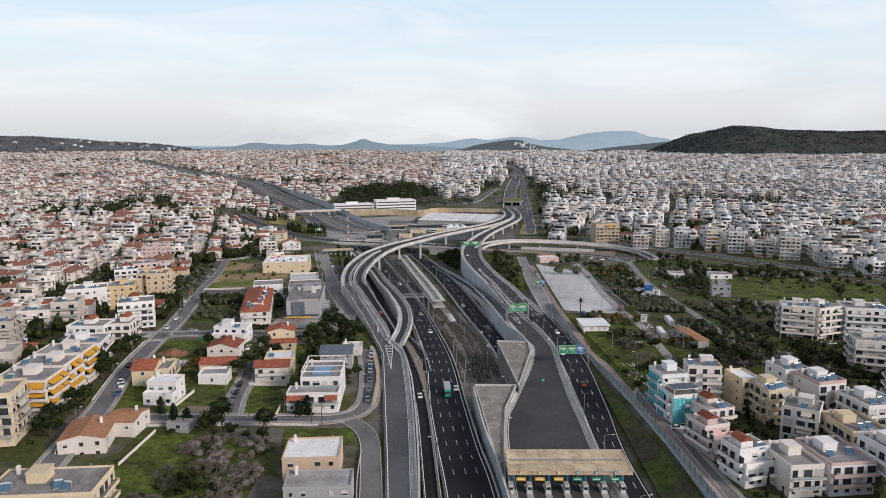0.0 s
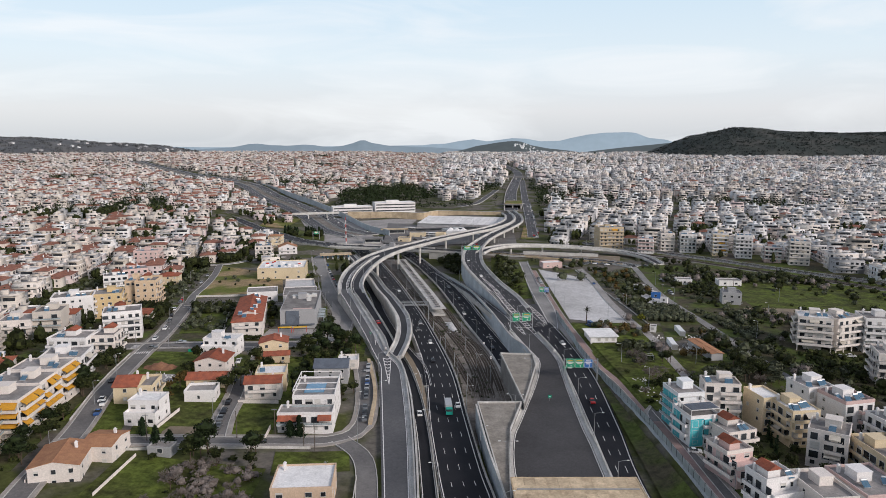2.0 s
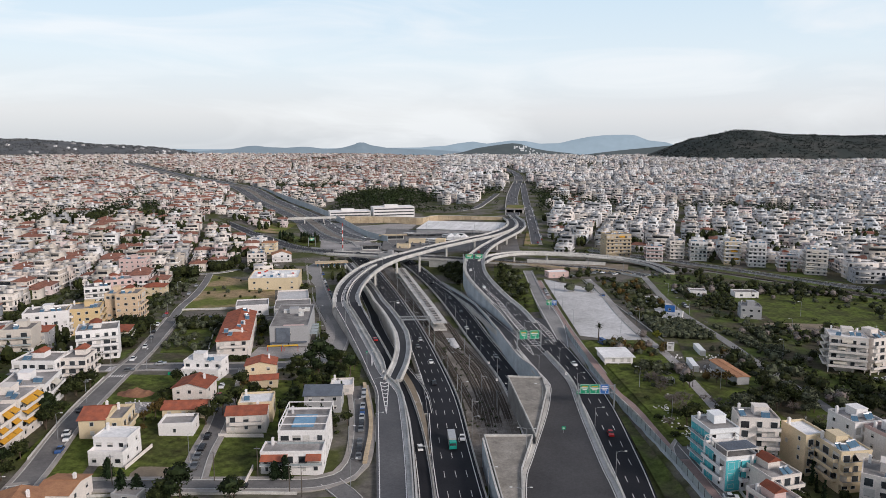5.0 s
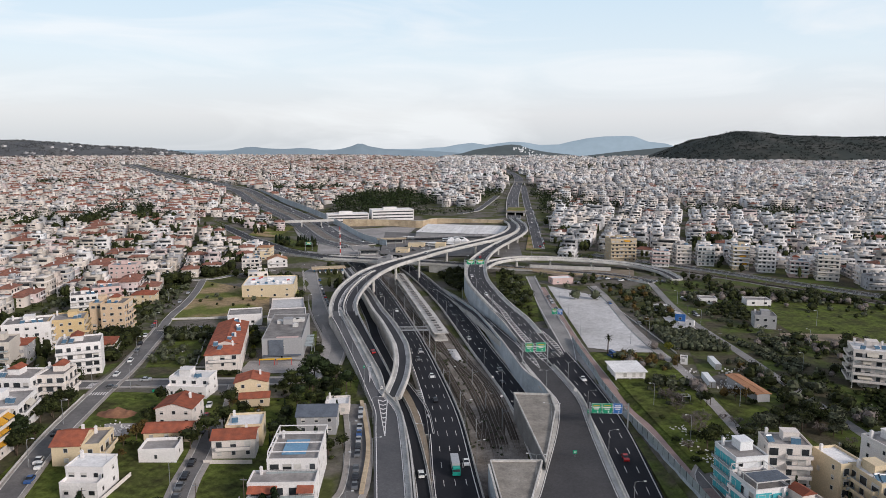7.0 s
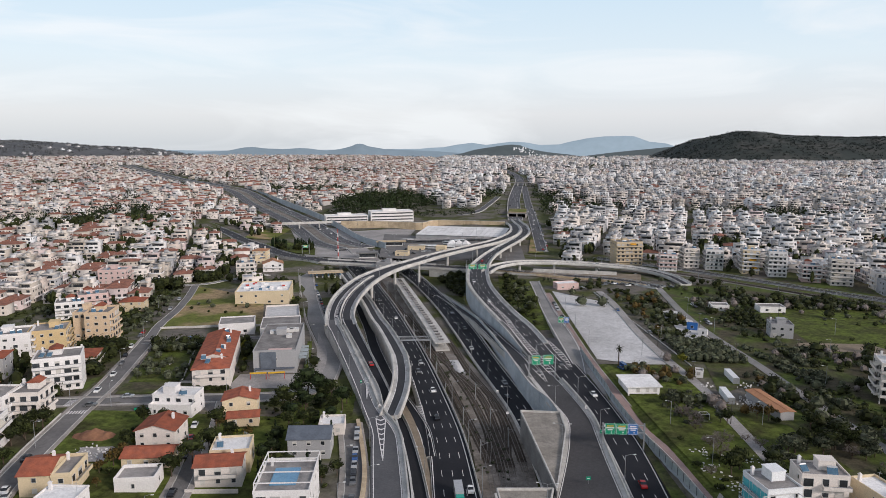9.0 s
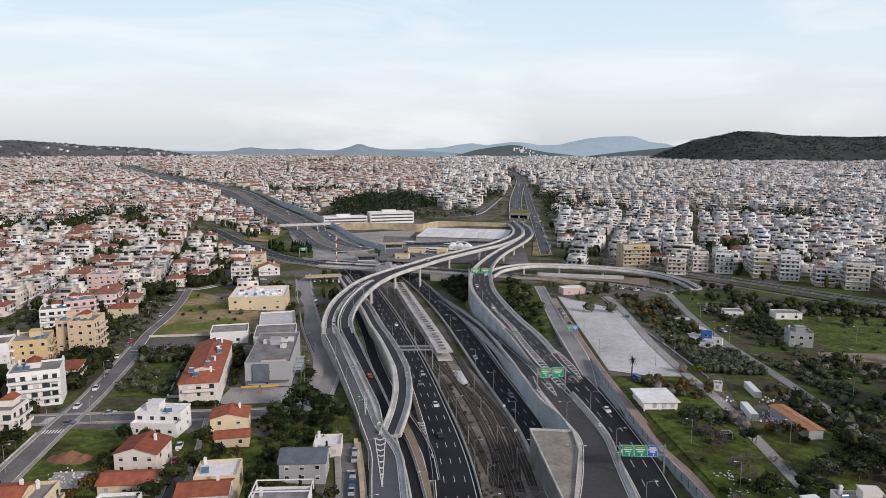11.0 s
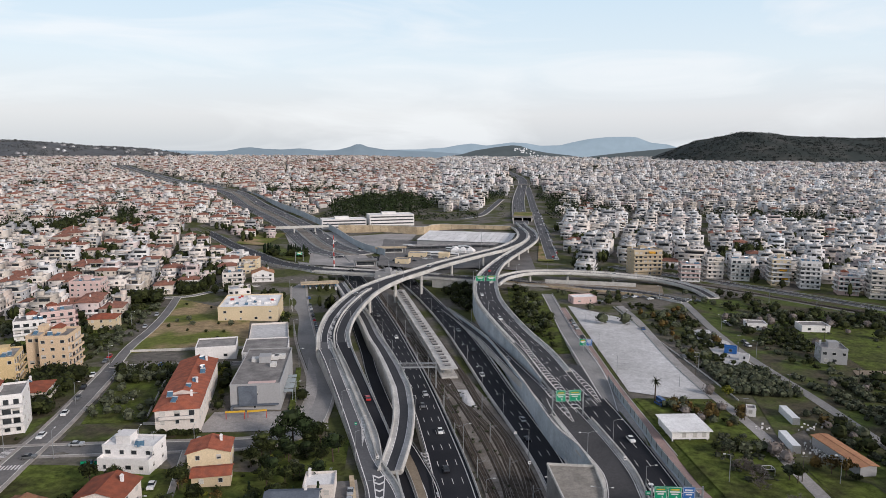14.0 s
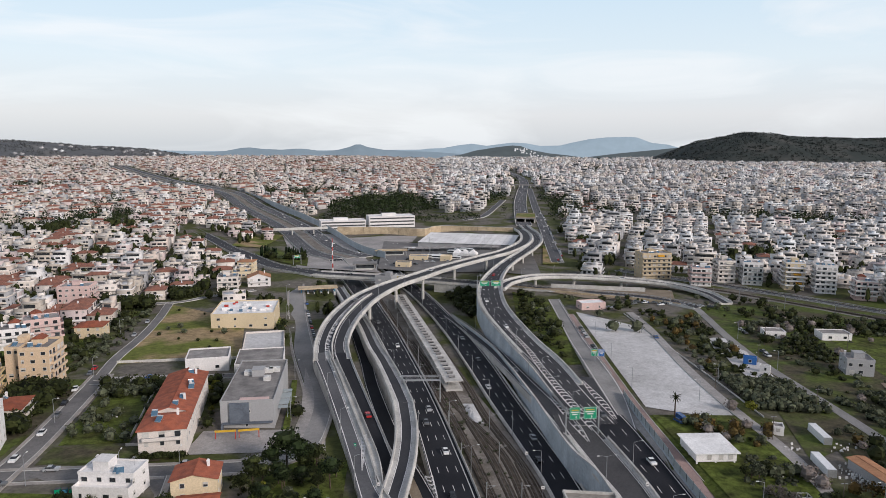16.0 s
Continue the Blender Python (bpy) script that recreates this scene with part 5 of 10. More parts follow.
def house(m, w, d, floors, wall, label, ridge="x", tile="tile", pitch=0.32, over=0.5, balcony=False, chimney=True, hip=False, rng=None, group="", windows=True, name="house", heaters=0):
    """A house with a pitched tiled roof."""
    rng = rng or random.Random(int(abs(m.translation.x * 11 + m.translation.y * 5)))
    ob = thing(name, m, label, "house", group)
    h = floors * 3.0 + 0.3
    s = Shape()
    s.box(-w / 2, w / 2, -d / 2, d / 2, -4.0, h)
    run = (d if ridge == "x" else w) / 2
    top = h + run * pitch * 1.0
    if not hip:
        if ridge == "x":
            for x in (-w / 2, w / 2):
                s.poly([(x, -d / 2, h), (x, d / 2, h), (x, 0, top)][::(1 if x > 0 else -1)])
        else:
            for y in (-d / 2, d / 2):
                s.poly([(-w / 2, y, h), (w / 2, y, h), (0, y, top)][::(1 if y < 0 else -1)])
    s.part("wall", wall, ob)
    r = Shape()
    eo = over * pitch
    W2, D2 = w / 2 + over, d / 2 + over
    th = 0.18
    if hip:
        k = min(w, d) / 2
        a, b = (w / 2 - k, 0) if w >= d else (0, d / 2 - k)
        tp = h + k * pitch
        c = [(-W2, -D2, h - eo), (W2, -D2, h - eo), (W2, D2, h - eo), (-W2, D2, h - eo)]
        e1, e2 = ((-a, 0, tp), (a, 0, tp)) if w >= d else ((0, -b, tp), (0, b, tp))
        if w >= d:
            fs = [(c[0], c[1], e2, e1), (c[1], c[2], e2), (c[2], c[3], e1, e2), (c[3], c[0], e1)]
        else:
            fs = [(c[0], c[1], e1), (c[1], c[2], e2, e1), (c[2], c[3], e2), (c[3], c[0], e1, e2)]
        for f in fs:
            r.poly(f)
        for i in range(4):
            p, q = c[i], c[(i + 1) % 4]
            r.poly(((p[0], p[1], p[2] - th), (q[0], q[1], q[2] - th), q, p))
        r.poly([(x, y, z - th) for x, y, z in c][::-1])
    else:
        for sg in (-1, 1):
            if ridge == "x":
                lo = [(-W2, sg * D2, h - eo), (W2, sg * D2, h - eo)]
                hi = [(W2, 0, top), (-W2, 0, top)]
            else:
                lo = [(sg * W2, -D2, h - eo), (sg * W2, D2, h - eo)]
                hi = [(0, D2, top), (0, -D2, top)]
            q = lo + hi
            r.poly([(x, y, z + th) for x, y, z in q][::(1 if (sg < 0) == (ridge == "x") else -1)])
            r.poly(q[::-1])
            for i in range(4):
                a, b = q[i], q[(i + 1) % 4]
                r.poly((a, b, (b[0], b[1], b[2] + th), (a[0], a[1], a[2] + th)))
    r.part("tiled_roof", tile, ob)
    if not hip:
        c = Shape()
        if ridge == "x":
            c.box(-W2, W2, -0.13, 0.13, top + th - 0.06, top + th + 0.08)
        else:
            c.box(-0.13, 0.13, -D2, D2, top + th - 0.06, top + th + 0.08)
        c.part("ridge", tile, ob)
    if chimney:
        part("chimney", chimney_mesh(1.5, "white"), ob, "", pose(w * 0.25, d * 0.15, h + run * pitch * 0.6))
    for i in range(heaters):
        part("solar_heater", heater_mesh(), ob, "solar water heater with a steel tank", pose(rng.uniform(-0.35, 0.35) * w, rng.uniform(-0.3, 0.3) * d, h + run * pitch * 0.55, 0, 0, rng.uniform(-20, 20)))
    if windows:
        for f in range(floors):
            z = f * 3.0 + 0.3
            for side in ("S", "E" if m.translation.x < 0 else "W"):
                ln = w if side == "S" else d
                n = max(1, int(ln / 4.0))
                for i in range(n):
                    u = -ln / 2 + ln * (i + 0.5) / n
                    at = on_side(side, w, d, u, z)
                    if balcony and side == "S" and f > 0:
                        part("window", window_mesh(1.7, 2.1, rng.choice((0, 0.4, 0.97))), ob, "", at @ pose(0, 0, 0.1))
                    else:
                        part("window", window_mesh(1.1, 1.2, rng.choice((0, 0, 0.5, 0.97))), ob, "", at @ pose(0, 0, 0.95))
        if balcony:
            for f in range(1, floors):
                part("balcony", balcony_mesh(w * 0.8, 1.3, wall, "solid"), ob, "", on_side("S", w, d, 0, f * 3.0 + 0.28))
    take_rect(m.translation.x, m.translation.y, w, d, m.to_euler().z)
    return ob


def stand(x, y, rot=0.0, up=0.0):
    return pose(x, y, ground_z(x, y) + up, 0, 0, rot)


def fronted(xl, yl, xr, yr, depth):
    """The pose on the ground and the width of a block whose front runs from (xl, yl) to (xr, yr)."""
    a = math.atan2(yr - yl, xr - xl)
    cx, cy = (xl + xr) / 2 - math.sin(a) * depth / 2, (yl + yr) / 2 + math.cos(a) * depth / 2
    return stand(cx, cy, math.degrees(a)), math.hypot(xr - xl, yr - yl)


def block(xl, yl, xr, yr, depth, floors, wall, label, **k):
    m, w = fronted(xl, yl, xr, yr, depth)
    return apartment(m, w, depth, floors, wall, label, **k)


def cottage(xl, yl, xr, yr, depth, floors, wall, label, **k):
    m, w = fronted(xl, yl, xr, yr, depth)
    return house(m, w, depth, floors, wall, label, **k)


# ---- the near houses on the left ----
m_or, w_or = fronted(-111.5, 185.6, -99.0, 188.4, 15)
house(m_or @ pose(0, 0, -1.9), w_or, 15, 2, "warm_white", "pale two-storey house with an orange tiled gable", ridge="y", tile="tile_orange", pitch=0.22, over=0.25)
m_or, w_or = fronted(-104.8, 199.6, -95.6, 199.4, 11)
house(m_or @ pose(0, 0, -1.6), w_or, 11, 2, "warm_white", "pale rear wing with an orange tiled roof", ridge="x", tile="tile_orange", pitch=0.2, over=0.25)
block(-103.8, 224.6, -93.6, 224.2, 11, 2, "white", "white modern house with stepped terraces and an outside stair", setback=3.2, fh=3.4, front="glass", roof="roof_white", heaters=0, name="modern_house", deep=1.8, stair=False)
cottage(-115.0, 241.2, -107.2, 242.0, 12, 2, "cream", "cream house with a red tiled roof beside the street", ridge="x", pitch=0.34)
block(-106.9, 242.0, -102.0, 242.6, 12, 2, "cream", "cream house wing with a walled roof terrace", stair=False, balconies=("E",), heaters=0, name="house_wing", fh=2.8)
block(-146, 209.6, -128.4, 210.8, 13.6, 4, "warm_white", "pale apartment block with ochre awnings along the street", balconies=("S", "E"), awning="awning", shade=1.0, heaters=3, span=(0.45, 1.0))
block(-147.4, 224.2, -130.4, 225.4, 12.4, 4, "warm_white", "pale apartment block with ochre awnings and shops below", balconies=("E",), awning="awning", shade=1.0, heaters=2)
block(-148.6, 238.2, -131.6, 239.4, 12.6, 4, "warm_white", "pale apartment block with a stepped bay and ochre awnings", balconies=("S", "E"), awning="awning", shade=1.0, heaters=2, span=(0.6, 1.0))
block(-151, 258, -136, 261, 16, 3, "white", "white corner apartment block with stacked balconies", balconies=("S", "E"), awning="awning_cream", shade=0.4, heaters=3)
block(-103, 140.5, -79, 142.5, 13, 4, "cream", "cream apartment block with a cluttered flat roof", balconies=("E",), heaters=4)
block(-141, 188, -127, 191, 13, 5, "cream", "cream apartment block with curved balconies", balconies=("S", "E"), front="glass", awning="awning_cream", shade=0.3)
cottage(-98, 272, -86, 272, 11, 2, "warm_white", "pale house with red tiled gables", ridge="y", pitch=0.3)
cottage(-97, 260, -83, 261, 8, 1, "cream", "low annexe with a red tiled roof", ridge="x", pitch=0.35, chimney=False)
block(-105, 298, -90, 297, 11, 2, "white", "white cubic house with a roof terrace", setback=3.0, front="glass", roof="roof_white", heaters=2, name="modern_house")
block(-92.5, 246, -82, 247, 8, 1, "white", "low white house with a bare concrete roof", balconies=(), heaters=0, name="bungalow", detail=0.5)
cottage(-72.5, 250.5, -60, 252, 8, 2, "warm_white", "pale house with a red tiled roof and porch", ridge="x", pitch=0.35, balcony=True)
block(-71, 259, -60, 260.5, 10, 2, "cream", "cream flat-roofed house with a white roof", stair=False, balconies=(), heaters=1, roof="roof_white", name="flat_roofed_house")
cottage(-80, 299, -68.5, 301, 9, 2, "cream", "cream gabled house with a red roof", ridge="y", pitch=0.26, balcony=False)
cottage(-76, 291, -66, 293, 6, 1, "beige", "low red tiled annexe", ridge="x", pitch=0.3, chimney=False)
fw = block(-54.6, 224.6, -37.0, 225.2, 7, 2, "white", "white front wing with tiled porch roofs", heaters=0, stair=False, front="glass", name="modern_house")
block(-51.2, 232, -37.4, 232.6, 18, 3, "white", "white modern house with a roof frame and a covered pool", stair=False, heaters=0, front="glass", roof="roof", name="modern_house", deep=1.2)
for x0, x1 in ((-8.6, -1.0), (4.2, 8.6)):
    s = Shape()
    s.poly([(x0, -5.6, 5.2), (x1, -5.6, 5.2), (x1, -3.4, 6.3), (x0, -3.4, 6.3)]), s.poly([(x0, -3.4, 6.1), (x1, -3.4, 6.1), (x1, -5.6, 5.0), (x0, -5.6, 5.0)]), s.poly([(x0, -5.6, 5.0), (x1, -5.6, 5.0), (x1, -5.6, 5.2), (x0, -5.6, 5.2)])
    s.poly([(x0, -5.6, 5.0), (x0, -5.6, 5.2), (x0, -3.4, 6.3), (x0, -3.4, 6.1)]), s.poly([(x1, -5.6, 5.2), (x1, -5.6, 5.0), (x1, -3.4, 6.1), (x1, -3.4, 6.3)])
    s.part("porch_roof", "tile", fw, "red tiled porch roof")
cottage(-51.4, 271, -38.6, 271.6, 10, 2, "grey", "grey house with a dark slate roof", ridge="x", tile="roof_slate", pitch=0.4)
block(-45, 288, -36.6, 288.6, 8, 1, "warm_white", "small pale flat-roofed house", stair=False, balconies=(), heaters=0, roof="roof_white", name="flat_roofed_house")
block(-45, 177, -29.5, 178, 13, 2, "peach", "peach and cream flat-roofed house with a white roof", stair=False, balconies=(), heaters=0, roof="roof_white", name="flat_roofed_house")
block(-41, 161, -24, 162, 9, 2, "grey", "grey house with a bare flat roof and roof units", stair=False, balconies=(), heaters=0, name="flat_roofed_house")
for k in range(4):
    m_te, w_te = fronted(-99.9 - 2.9 * k, 325.5 + 13.6 * k, -86.6 - 2.9 * k, 328.2 + 13.6 * k, 13.2)
    house(m_te @ pose(0, 0, 2.4), w_te, 13.2, 2, "warm_white", "terraced house with a long red tiled roof", ridge="y", pitch=0.28, hip=(k == 0), balcony=(k == 0), heaters=2, group="terraced houses")
block(-99, 430, -81, 434, 32, 1, "warm_white", "low commercial hall with a pale flat roof deck", balconies=(), heaters=0, name="commercial_building", fh=4.0, detail=0.4, roof="lot")
block(-94, 402, -75, 405.5, 22, 1, "white", "white framed commercial wing with a dark roof", balconies=(), heaters=0, name="commercial_building", fh=6.5, detail=0.3, roof="roof")
block(-117, 410, -100, 414, 15, 1, "white", "low white hall with a flat grey roof", balconies=(), heaters=0, name="commercial_building", fh=5.0, detail=0.4)
ws = block(-131.6, 486.5, -99.4, 490.8, 32, 2, "cream", "cream flat-roofed workshop with roof units", balconies=(), heaters=3, name="workshop", fh=3.8, detail=0.4, roof="roof_white")
wg = random.Random(8)
for k in range(16):
    x, y, a = wg.uniform(-13, 13), wg.uniform(-12, 13), wg.uniform(0.6, 1.8)
    s = Shape()
    s.box(x - a, x + a, y - a * 0.6, y + a * 0.6, 7.9, 8.3 + a * 0.7), s.box(x - a * 0.5, x + a * 0.5, y - a * 0.75, y - a * 0.6, 8.1, 8.3 + a * 0.4)
    s.part("roof_unit", "roof_white" if k % 4 else "red", ws)
block(-178, 388, -171.6, 388.6, 15, 5, "sand", "beige apartment block with narrow windows", balconies=(), pilotis=True, heaters=1)
block(-171.4, 385.5, -160.5, 387, 15, 5, "sand", "sand-coloured apartment block with white curved balconies", balconies=("E",), heaters=2, tiled=True)
block(-156, 318, -141, 324, 13, 4, "white", "white apartment block with a tiled loft and stacked balconies", tiled=True, heaters=2)
block(-199, 352, -181, 359, 14, 4, "white", "white apartment block with a plain side wall", balconies=("E",), heaters=3)
block(-184, 362, -170, 367, 15, 4, "ochre", "yellow apartment block behind a white one", balconies=("E",), heaters=2)
block(-163, 286, -147, 286, 12, 3, "white", "white house block with tiled lofts", tiled=True, balconies=("S", "E"), heaters=2)
block(-148, 290, -138, 291, 11, 3, "warm_white", "pale house block with a red tiled loft", tiled=True, balconies=("S", "E"))
block(-240, 536, -222, 539, 15, 4, "rose", "pink apartment block with small windows", balconies=("E",), heaters=2)
cottage(-192, 464, -179, 466, 11, 2, "cream", "villa with a red hipped roof", hip=True)
block(-207, 448, -194, 456, 12, 4, "rose", "reddish apartment block with tiled lofts", tiled=True, balconies=("S", "E"), heaters=2)
block(-216, 440, -203, 446, 12, 3, "white", "white house block with red tiled lofts", tiled=True, balconies=("S", "E"))

# houses beside the crossing road
cottage(-144, 601, -129, 605, 12, 2, "white", "white house with an ochre tiled roof", ridge="y", tile="tile_orange", pitch=0.36, balcony=True)
cottage(-166, 652, -154, 652, 12, 3, "cream", "tall house with balconies and an ochre roof", tile="tile_orange", pitch=0.2, hip=True, balcony=True)
block(-184, 672, -170, 670, 12, 3, "white", "white block beside the crossing road", balconies=("S", "E"), heaters=2)
block(-160, 585, -147, 588, 14, 3, "warm_white", "pale block with terraces near the field", balconies=("S", "E"), heaters=2)
block(-160, 618, -147, 621, 13, 2, "cream", "cream house with a cluttered roof", balconies=("S",), heaters=2)

# the grey commercial building with a forecourt
m, w = fronted(-83.5, 351, -66, 353, 44)
gb = apartment(m, w, 44, 2, "grey", "grey clad commercial building with roof plant and a red band", balconies=(), heaters=0, fh=4.8, name="commercial_building", detail=0.0, side_win=False)
s = Shape()
s.box(-5.8, 0.6, -22.6, -21.6, 2.8, 9.6)
s.part("bay", "roof_slate", gb, "dark grey panelled bay")
s = Shape()
for x, y, a in ((-2, 6, 3.2), (2.5, 8, 2.4), (5.4, 9, 2.0), (4, -1, 1.2)):
    s = Shape()
    s.box(x - a, x + a, y - 1.4, y + 1.4, 9.9, 11.4)
    s.tube((x, y, 11.4), (x, y, 11.7), 0.7, 0.7, 10)
    s.part("roof_unit", "frame", gb, "white roof ventilation unit")
s = Shape()
s.box(-2.6, 7.0, -21.4, -19.2, 9.95, 10.35)
s.part("roof_band", "rose", gb, "faded red roof band")
s = Shape()
for k in range(6):
    s.box(w / 2 + 0.1, w / 2 + 3.4, -13 + k * 3.1, -10.2 + k * 3.1, 3.6 + 0.25 * (k % 2), 3.75 + 0.25 * (k % 2))
    s.box(w / 2 + 3.2, w / 2 + 3.35, -13 + k * 3.1, -12.85 + k * 3.1, -0.5, 3.6)
s.part("glass_canopy", "glassy", gb, "pale green glass canopy")
s = Shape()
s.box(-8.2, 8.2, -23.4, -22.0, 2.55, 2.85), s.box(-8.4, -7.9, -24.5, -22, -1, 2.6)
s.part("entrance_canopy", "roof_slate", gb)
for i, (x, y, l, a) in enumerate(((-79, 341.5, 0, 8), (-72, 343.5, 0, 12))):
    b = thing("height_barrier", stand(x, y, a), "yellow height barrier beam over the parking entrance", "barrier", "height barriers")
    s = Shape()
    s.box(-3.3, 3.3, -0.2, 0.2, 2.5, 3.1)
    s.part("beam", "yellow", b)
    for x2 in (-3.1, 3.1):
        s = Shape()
        s.box(x2 - 0.12, x2 + 0.12, -0.12, 0.12, -0.3, 2.5)
        s.part("post", "red", b)

# the roof frame and pool of the white modern house
pg = thing("roof_pergola", stand(-44.3, 241.3, 2.5, 9.6), "white steel roof frame round a covered pool", "pergola")
s = Shape()
for x in (-7.0, 7.0):
    s.box(x - 0.12, x + 0.12, -8.8, 8.8, 2.5, 2.75)
for y in (-8.8, -3, 3, 8.8):
    s.box(-7.1, 7.1, y - 0.12, y + 0.12, 2.5, 2.75)
s.part("frame", "white", pg)
for x in (-7.0, 7.0):
    for y in (-8.8, -3, 3, 8.8):
        s = Shape()
        s.box(x - 0.12, x + 0.12, y - 0.12, y + 0.12, 0, 2.5)
        s.part("post", "white", pg)
s = Shape()
s.box(-4.0, 2.6, -5.2, 4.0, 0.0, 0.35)
s.part("pool_cover", "pool", pg, "blue pool cover")
take_rect(-44, 244, 16, 18, 0)

# ---- the near apartment blocks on the right ----
bl = block(75.4, 217.6, 85.2, 219.6, 11, 3, "cold_white", "white apartment block with turquoise walls and a roof frame", front="solid", balconies=("S", "W"), heaters=0, trim="white", deep=1.3, span=(0.42, 0.98), stair=False, fh=3.15)
s = Shape()
s.box(-5.05, -0.6, -5.58, -5.5, 0.5, 9.3), s.box(4.2, 5.05, -5.58, -5.5, 0.5, 9.3), s.box(-5.08, -5.0, 0.5, 4.6, 0.5, 9.3)
s.part("turquoise_panel", "cyan", bl, "turquoise painted wall")
for zz in (3.6, 6.75):
    s = Shape()
    s.box(-0.3, 4.0, -5.62, -5.5, zz, zz + 2.2)
    s.part("loggia", "cyan", bl, "turquoise loggia wall")
s = Shape()
for x in (-4.9, 4.75):
    s.box(x, x + 0.18, -5.4, 5.4, 12.1, 12.3)
    for y in (-5.4, 0, 5.2):
        s.box(x, x + 0.18, y, y + 0.18, 9.7, 12.1)
for y in (-5.4, 0, 5.2):
    s.box(-4.72, 4.75, y, y + 0.18, 12.1, 12.3)
s.part("roof_frame", "frame", bl, "white roof frame")
for i in range(5):
    for j in range(4):
        s = Shape()
        s.box(-4.5 + i * 1.85, -2.75 + i * 1.85, -5.1 + j * 1.25, -3.95 + j * 1.25, 12.32, 12.38)
        s.part("solar_panel", "roof_slate", bl)
bl = block(75.2, 229.5, 84.5, 231, 10.5, 4, "cold_white", "white apartment block with turquoise side wall and balconies", front="glass", balconies=("W",), heaters=1, deep=1.4, fh=3.15)
s = Shape()
s.box(-4.8, -4.68, -5, 5, 0.4, 12.0)
s.part("turquoise_panel", "cyan", bl, "turquoise painted side wall")
block(85.8, 234.4, 97.2, 233.0, 8, 5, "warm_white", "pale apartment block with awnings and a tall stair head", awning="awning_cream", shade=0.4, heaters=3, span=(0.42, 1.0), fh=2.9)
block(102.2, 227.4, 109.2, 228.6, 11, 4, "cream", "cream apartment block with a white roof and glazed balconies", front="glass", heaters=0, roof="roof_white", fh=2.95, stair=False, span=(0.1, 1.0))
block(106.8, 217.6, 116.0, 218.8, 12, 4, "cream", "cream apartment block with solar heaters on the roof", front="solid", heaters=4, balconies=("S", "W"), roof="roof_white", fh=2.9, awning="awning_cream", shade=0.7)
block(120.4, 234.5, 130.2, 236.5, 11, 4, "white", "white apartment block with small side windows", balconies=("S",), heaters=3, fh=3.2, span=(0.3, 1.0))
block(126.0, 222.6, 136.6, 225.2, 12, 4, "white", "white apartment block with pink balcony fronts", balconies=("S",), span=(0.45, 0.72), heaters=4, fh=3.1, trim="rose")
block(105.6, 206.5, 114.4, 200.6, 10.5, 4, "warm_white", "tall pale apartment block with a blank side wall", span=(0.42, 0.85), heaters=3, balconies=("S",), awning="awning_cream", shade=0.6, fh=2.8, side_win=False)
block(118.8, 190.6, 130.4, 191.4, 16, 3, "cream", "cream house block with loggias and a brown roof edge", balconies=("S", "W"), heaters=2, fh=3.0)
block(131.5, 204, 144, 206, 14, 4, "white", "white apartment block with a grey side panel", balconies=("S", "W"), heaters=2, fh=3.0)
block(79.2, 191.6, 87.6, 194.2, 13.5, 3, "rose", "pinkish house block with stepped terraces and a red tiled roof", tiled=True, front="solid", balconies=("S", "W"), setback=4.5, fh=2.65, trim="warm_white")
block(84.2, 209.8, 93.6, 212.6, 11, 3, "warm_white", "pale house block with a red tiled loft", tiled=True, balconies=("S",), fh=2.6)
block(81.4, 175.2, 90.6, 177.8, 11, 3, "white", "white stepped apartment block with a red tiled loft", tiled=True, setback=3.0, balconies=("S", "W"), fh=3.0)
block(90.9, 170.4, 100.2, 171.4, 15, 3, "warm_white", "pale apartment block with deep balconies", front="glass", heaters=0, fh=2.75)
block(102.2, 171.4, 115.0, 173, 16, 3, "white", "white and pink apartment block with wide balconies", front="solid", trim="rose", heaters=2, fh=2.9)
block(117.5, 168, 131, 170, 15, 4, "white", "white apartment block with wide balconies beside a garden", balconies=("S", "W"), heaters=3)
block(160.5, 321, 174, 316, 13, 5, "warm_white", "pale apartment block with side balconies, on columns", awning="awning_cream", shade=0.6, balconies=("S", "E", "W"), pilotis=True, heaters=3, roof="roof_white")
block(176, 316, 190, 321, 12, 5, "warm_white", "pale apartment block with a tiled parapet, on columns", awning="awning_cream", shade=0.6, balconies=("S", "E"), pilotis=True, heaters=3)
block(189.5, 318, 208, 314, 14, 5, "white", "white apartment block with wide balconies", balconies=("S", "W"), heaters=3)
block(169, 275, 184, 270, 14, 4, "warm_white", "pale apartment block with awnings", awning="awning_cream", shade=0.5, balconies=("S", "W"), heaters=2)
block(183, 245, 198, 240, 14, 4, "white", "white apartment block behind trees", balconies=("S", "W"), heaters=2)
block(158, 232, 170, 228, 13, 4, "warm_white", "pale apartment block with loggias", balconies=("S", "W"), heaters=2)
block(139, 632, 161, 634, 16, 6, "beige", "beige apartment block with yellow balconies", balconies=("S", "E"), heaters=4, awning="awning", shade=0.3)
block(192, 624, 204, 623, 13, 5, "warm_white", "pale apartment block with awnings beside the railway road", balconies=("S", "W"), heaters=3, awning="awning_cream", shade=0.5)
block(207, 617, 220, 614, 14, 5, "white", "white apartment block with rounded glass balconies", front="glass", balconies=("S", "W"), heaters=4)
block(229, 600, 241, 597, 13, 6, "cream", "tall cream apartment block with beige bands", balconies=("S", "W"), heaters=3, awning="awning", shade=0.3, trim="white")
block(244.5, 590, 257, 586, 14, 6, "white", "tall white apartment block with stacked balconies", balconies=("S", "W"), heaters=4)
block(259, 568, 271, 564, 13, 4, "rose", "rose apartment block with white balconies", balconies=("S", "W"), heaters=2, tiled=True, trim="white")
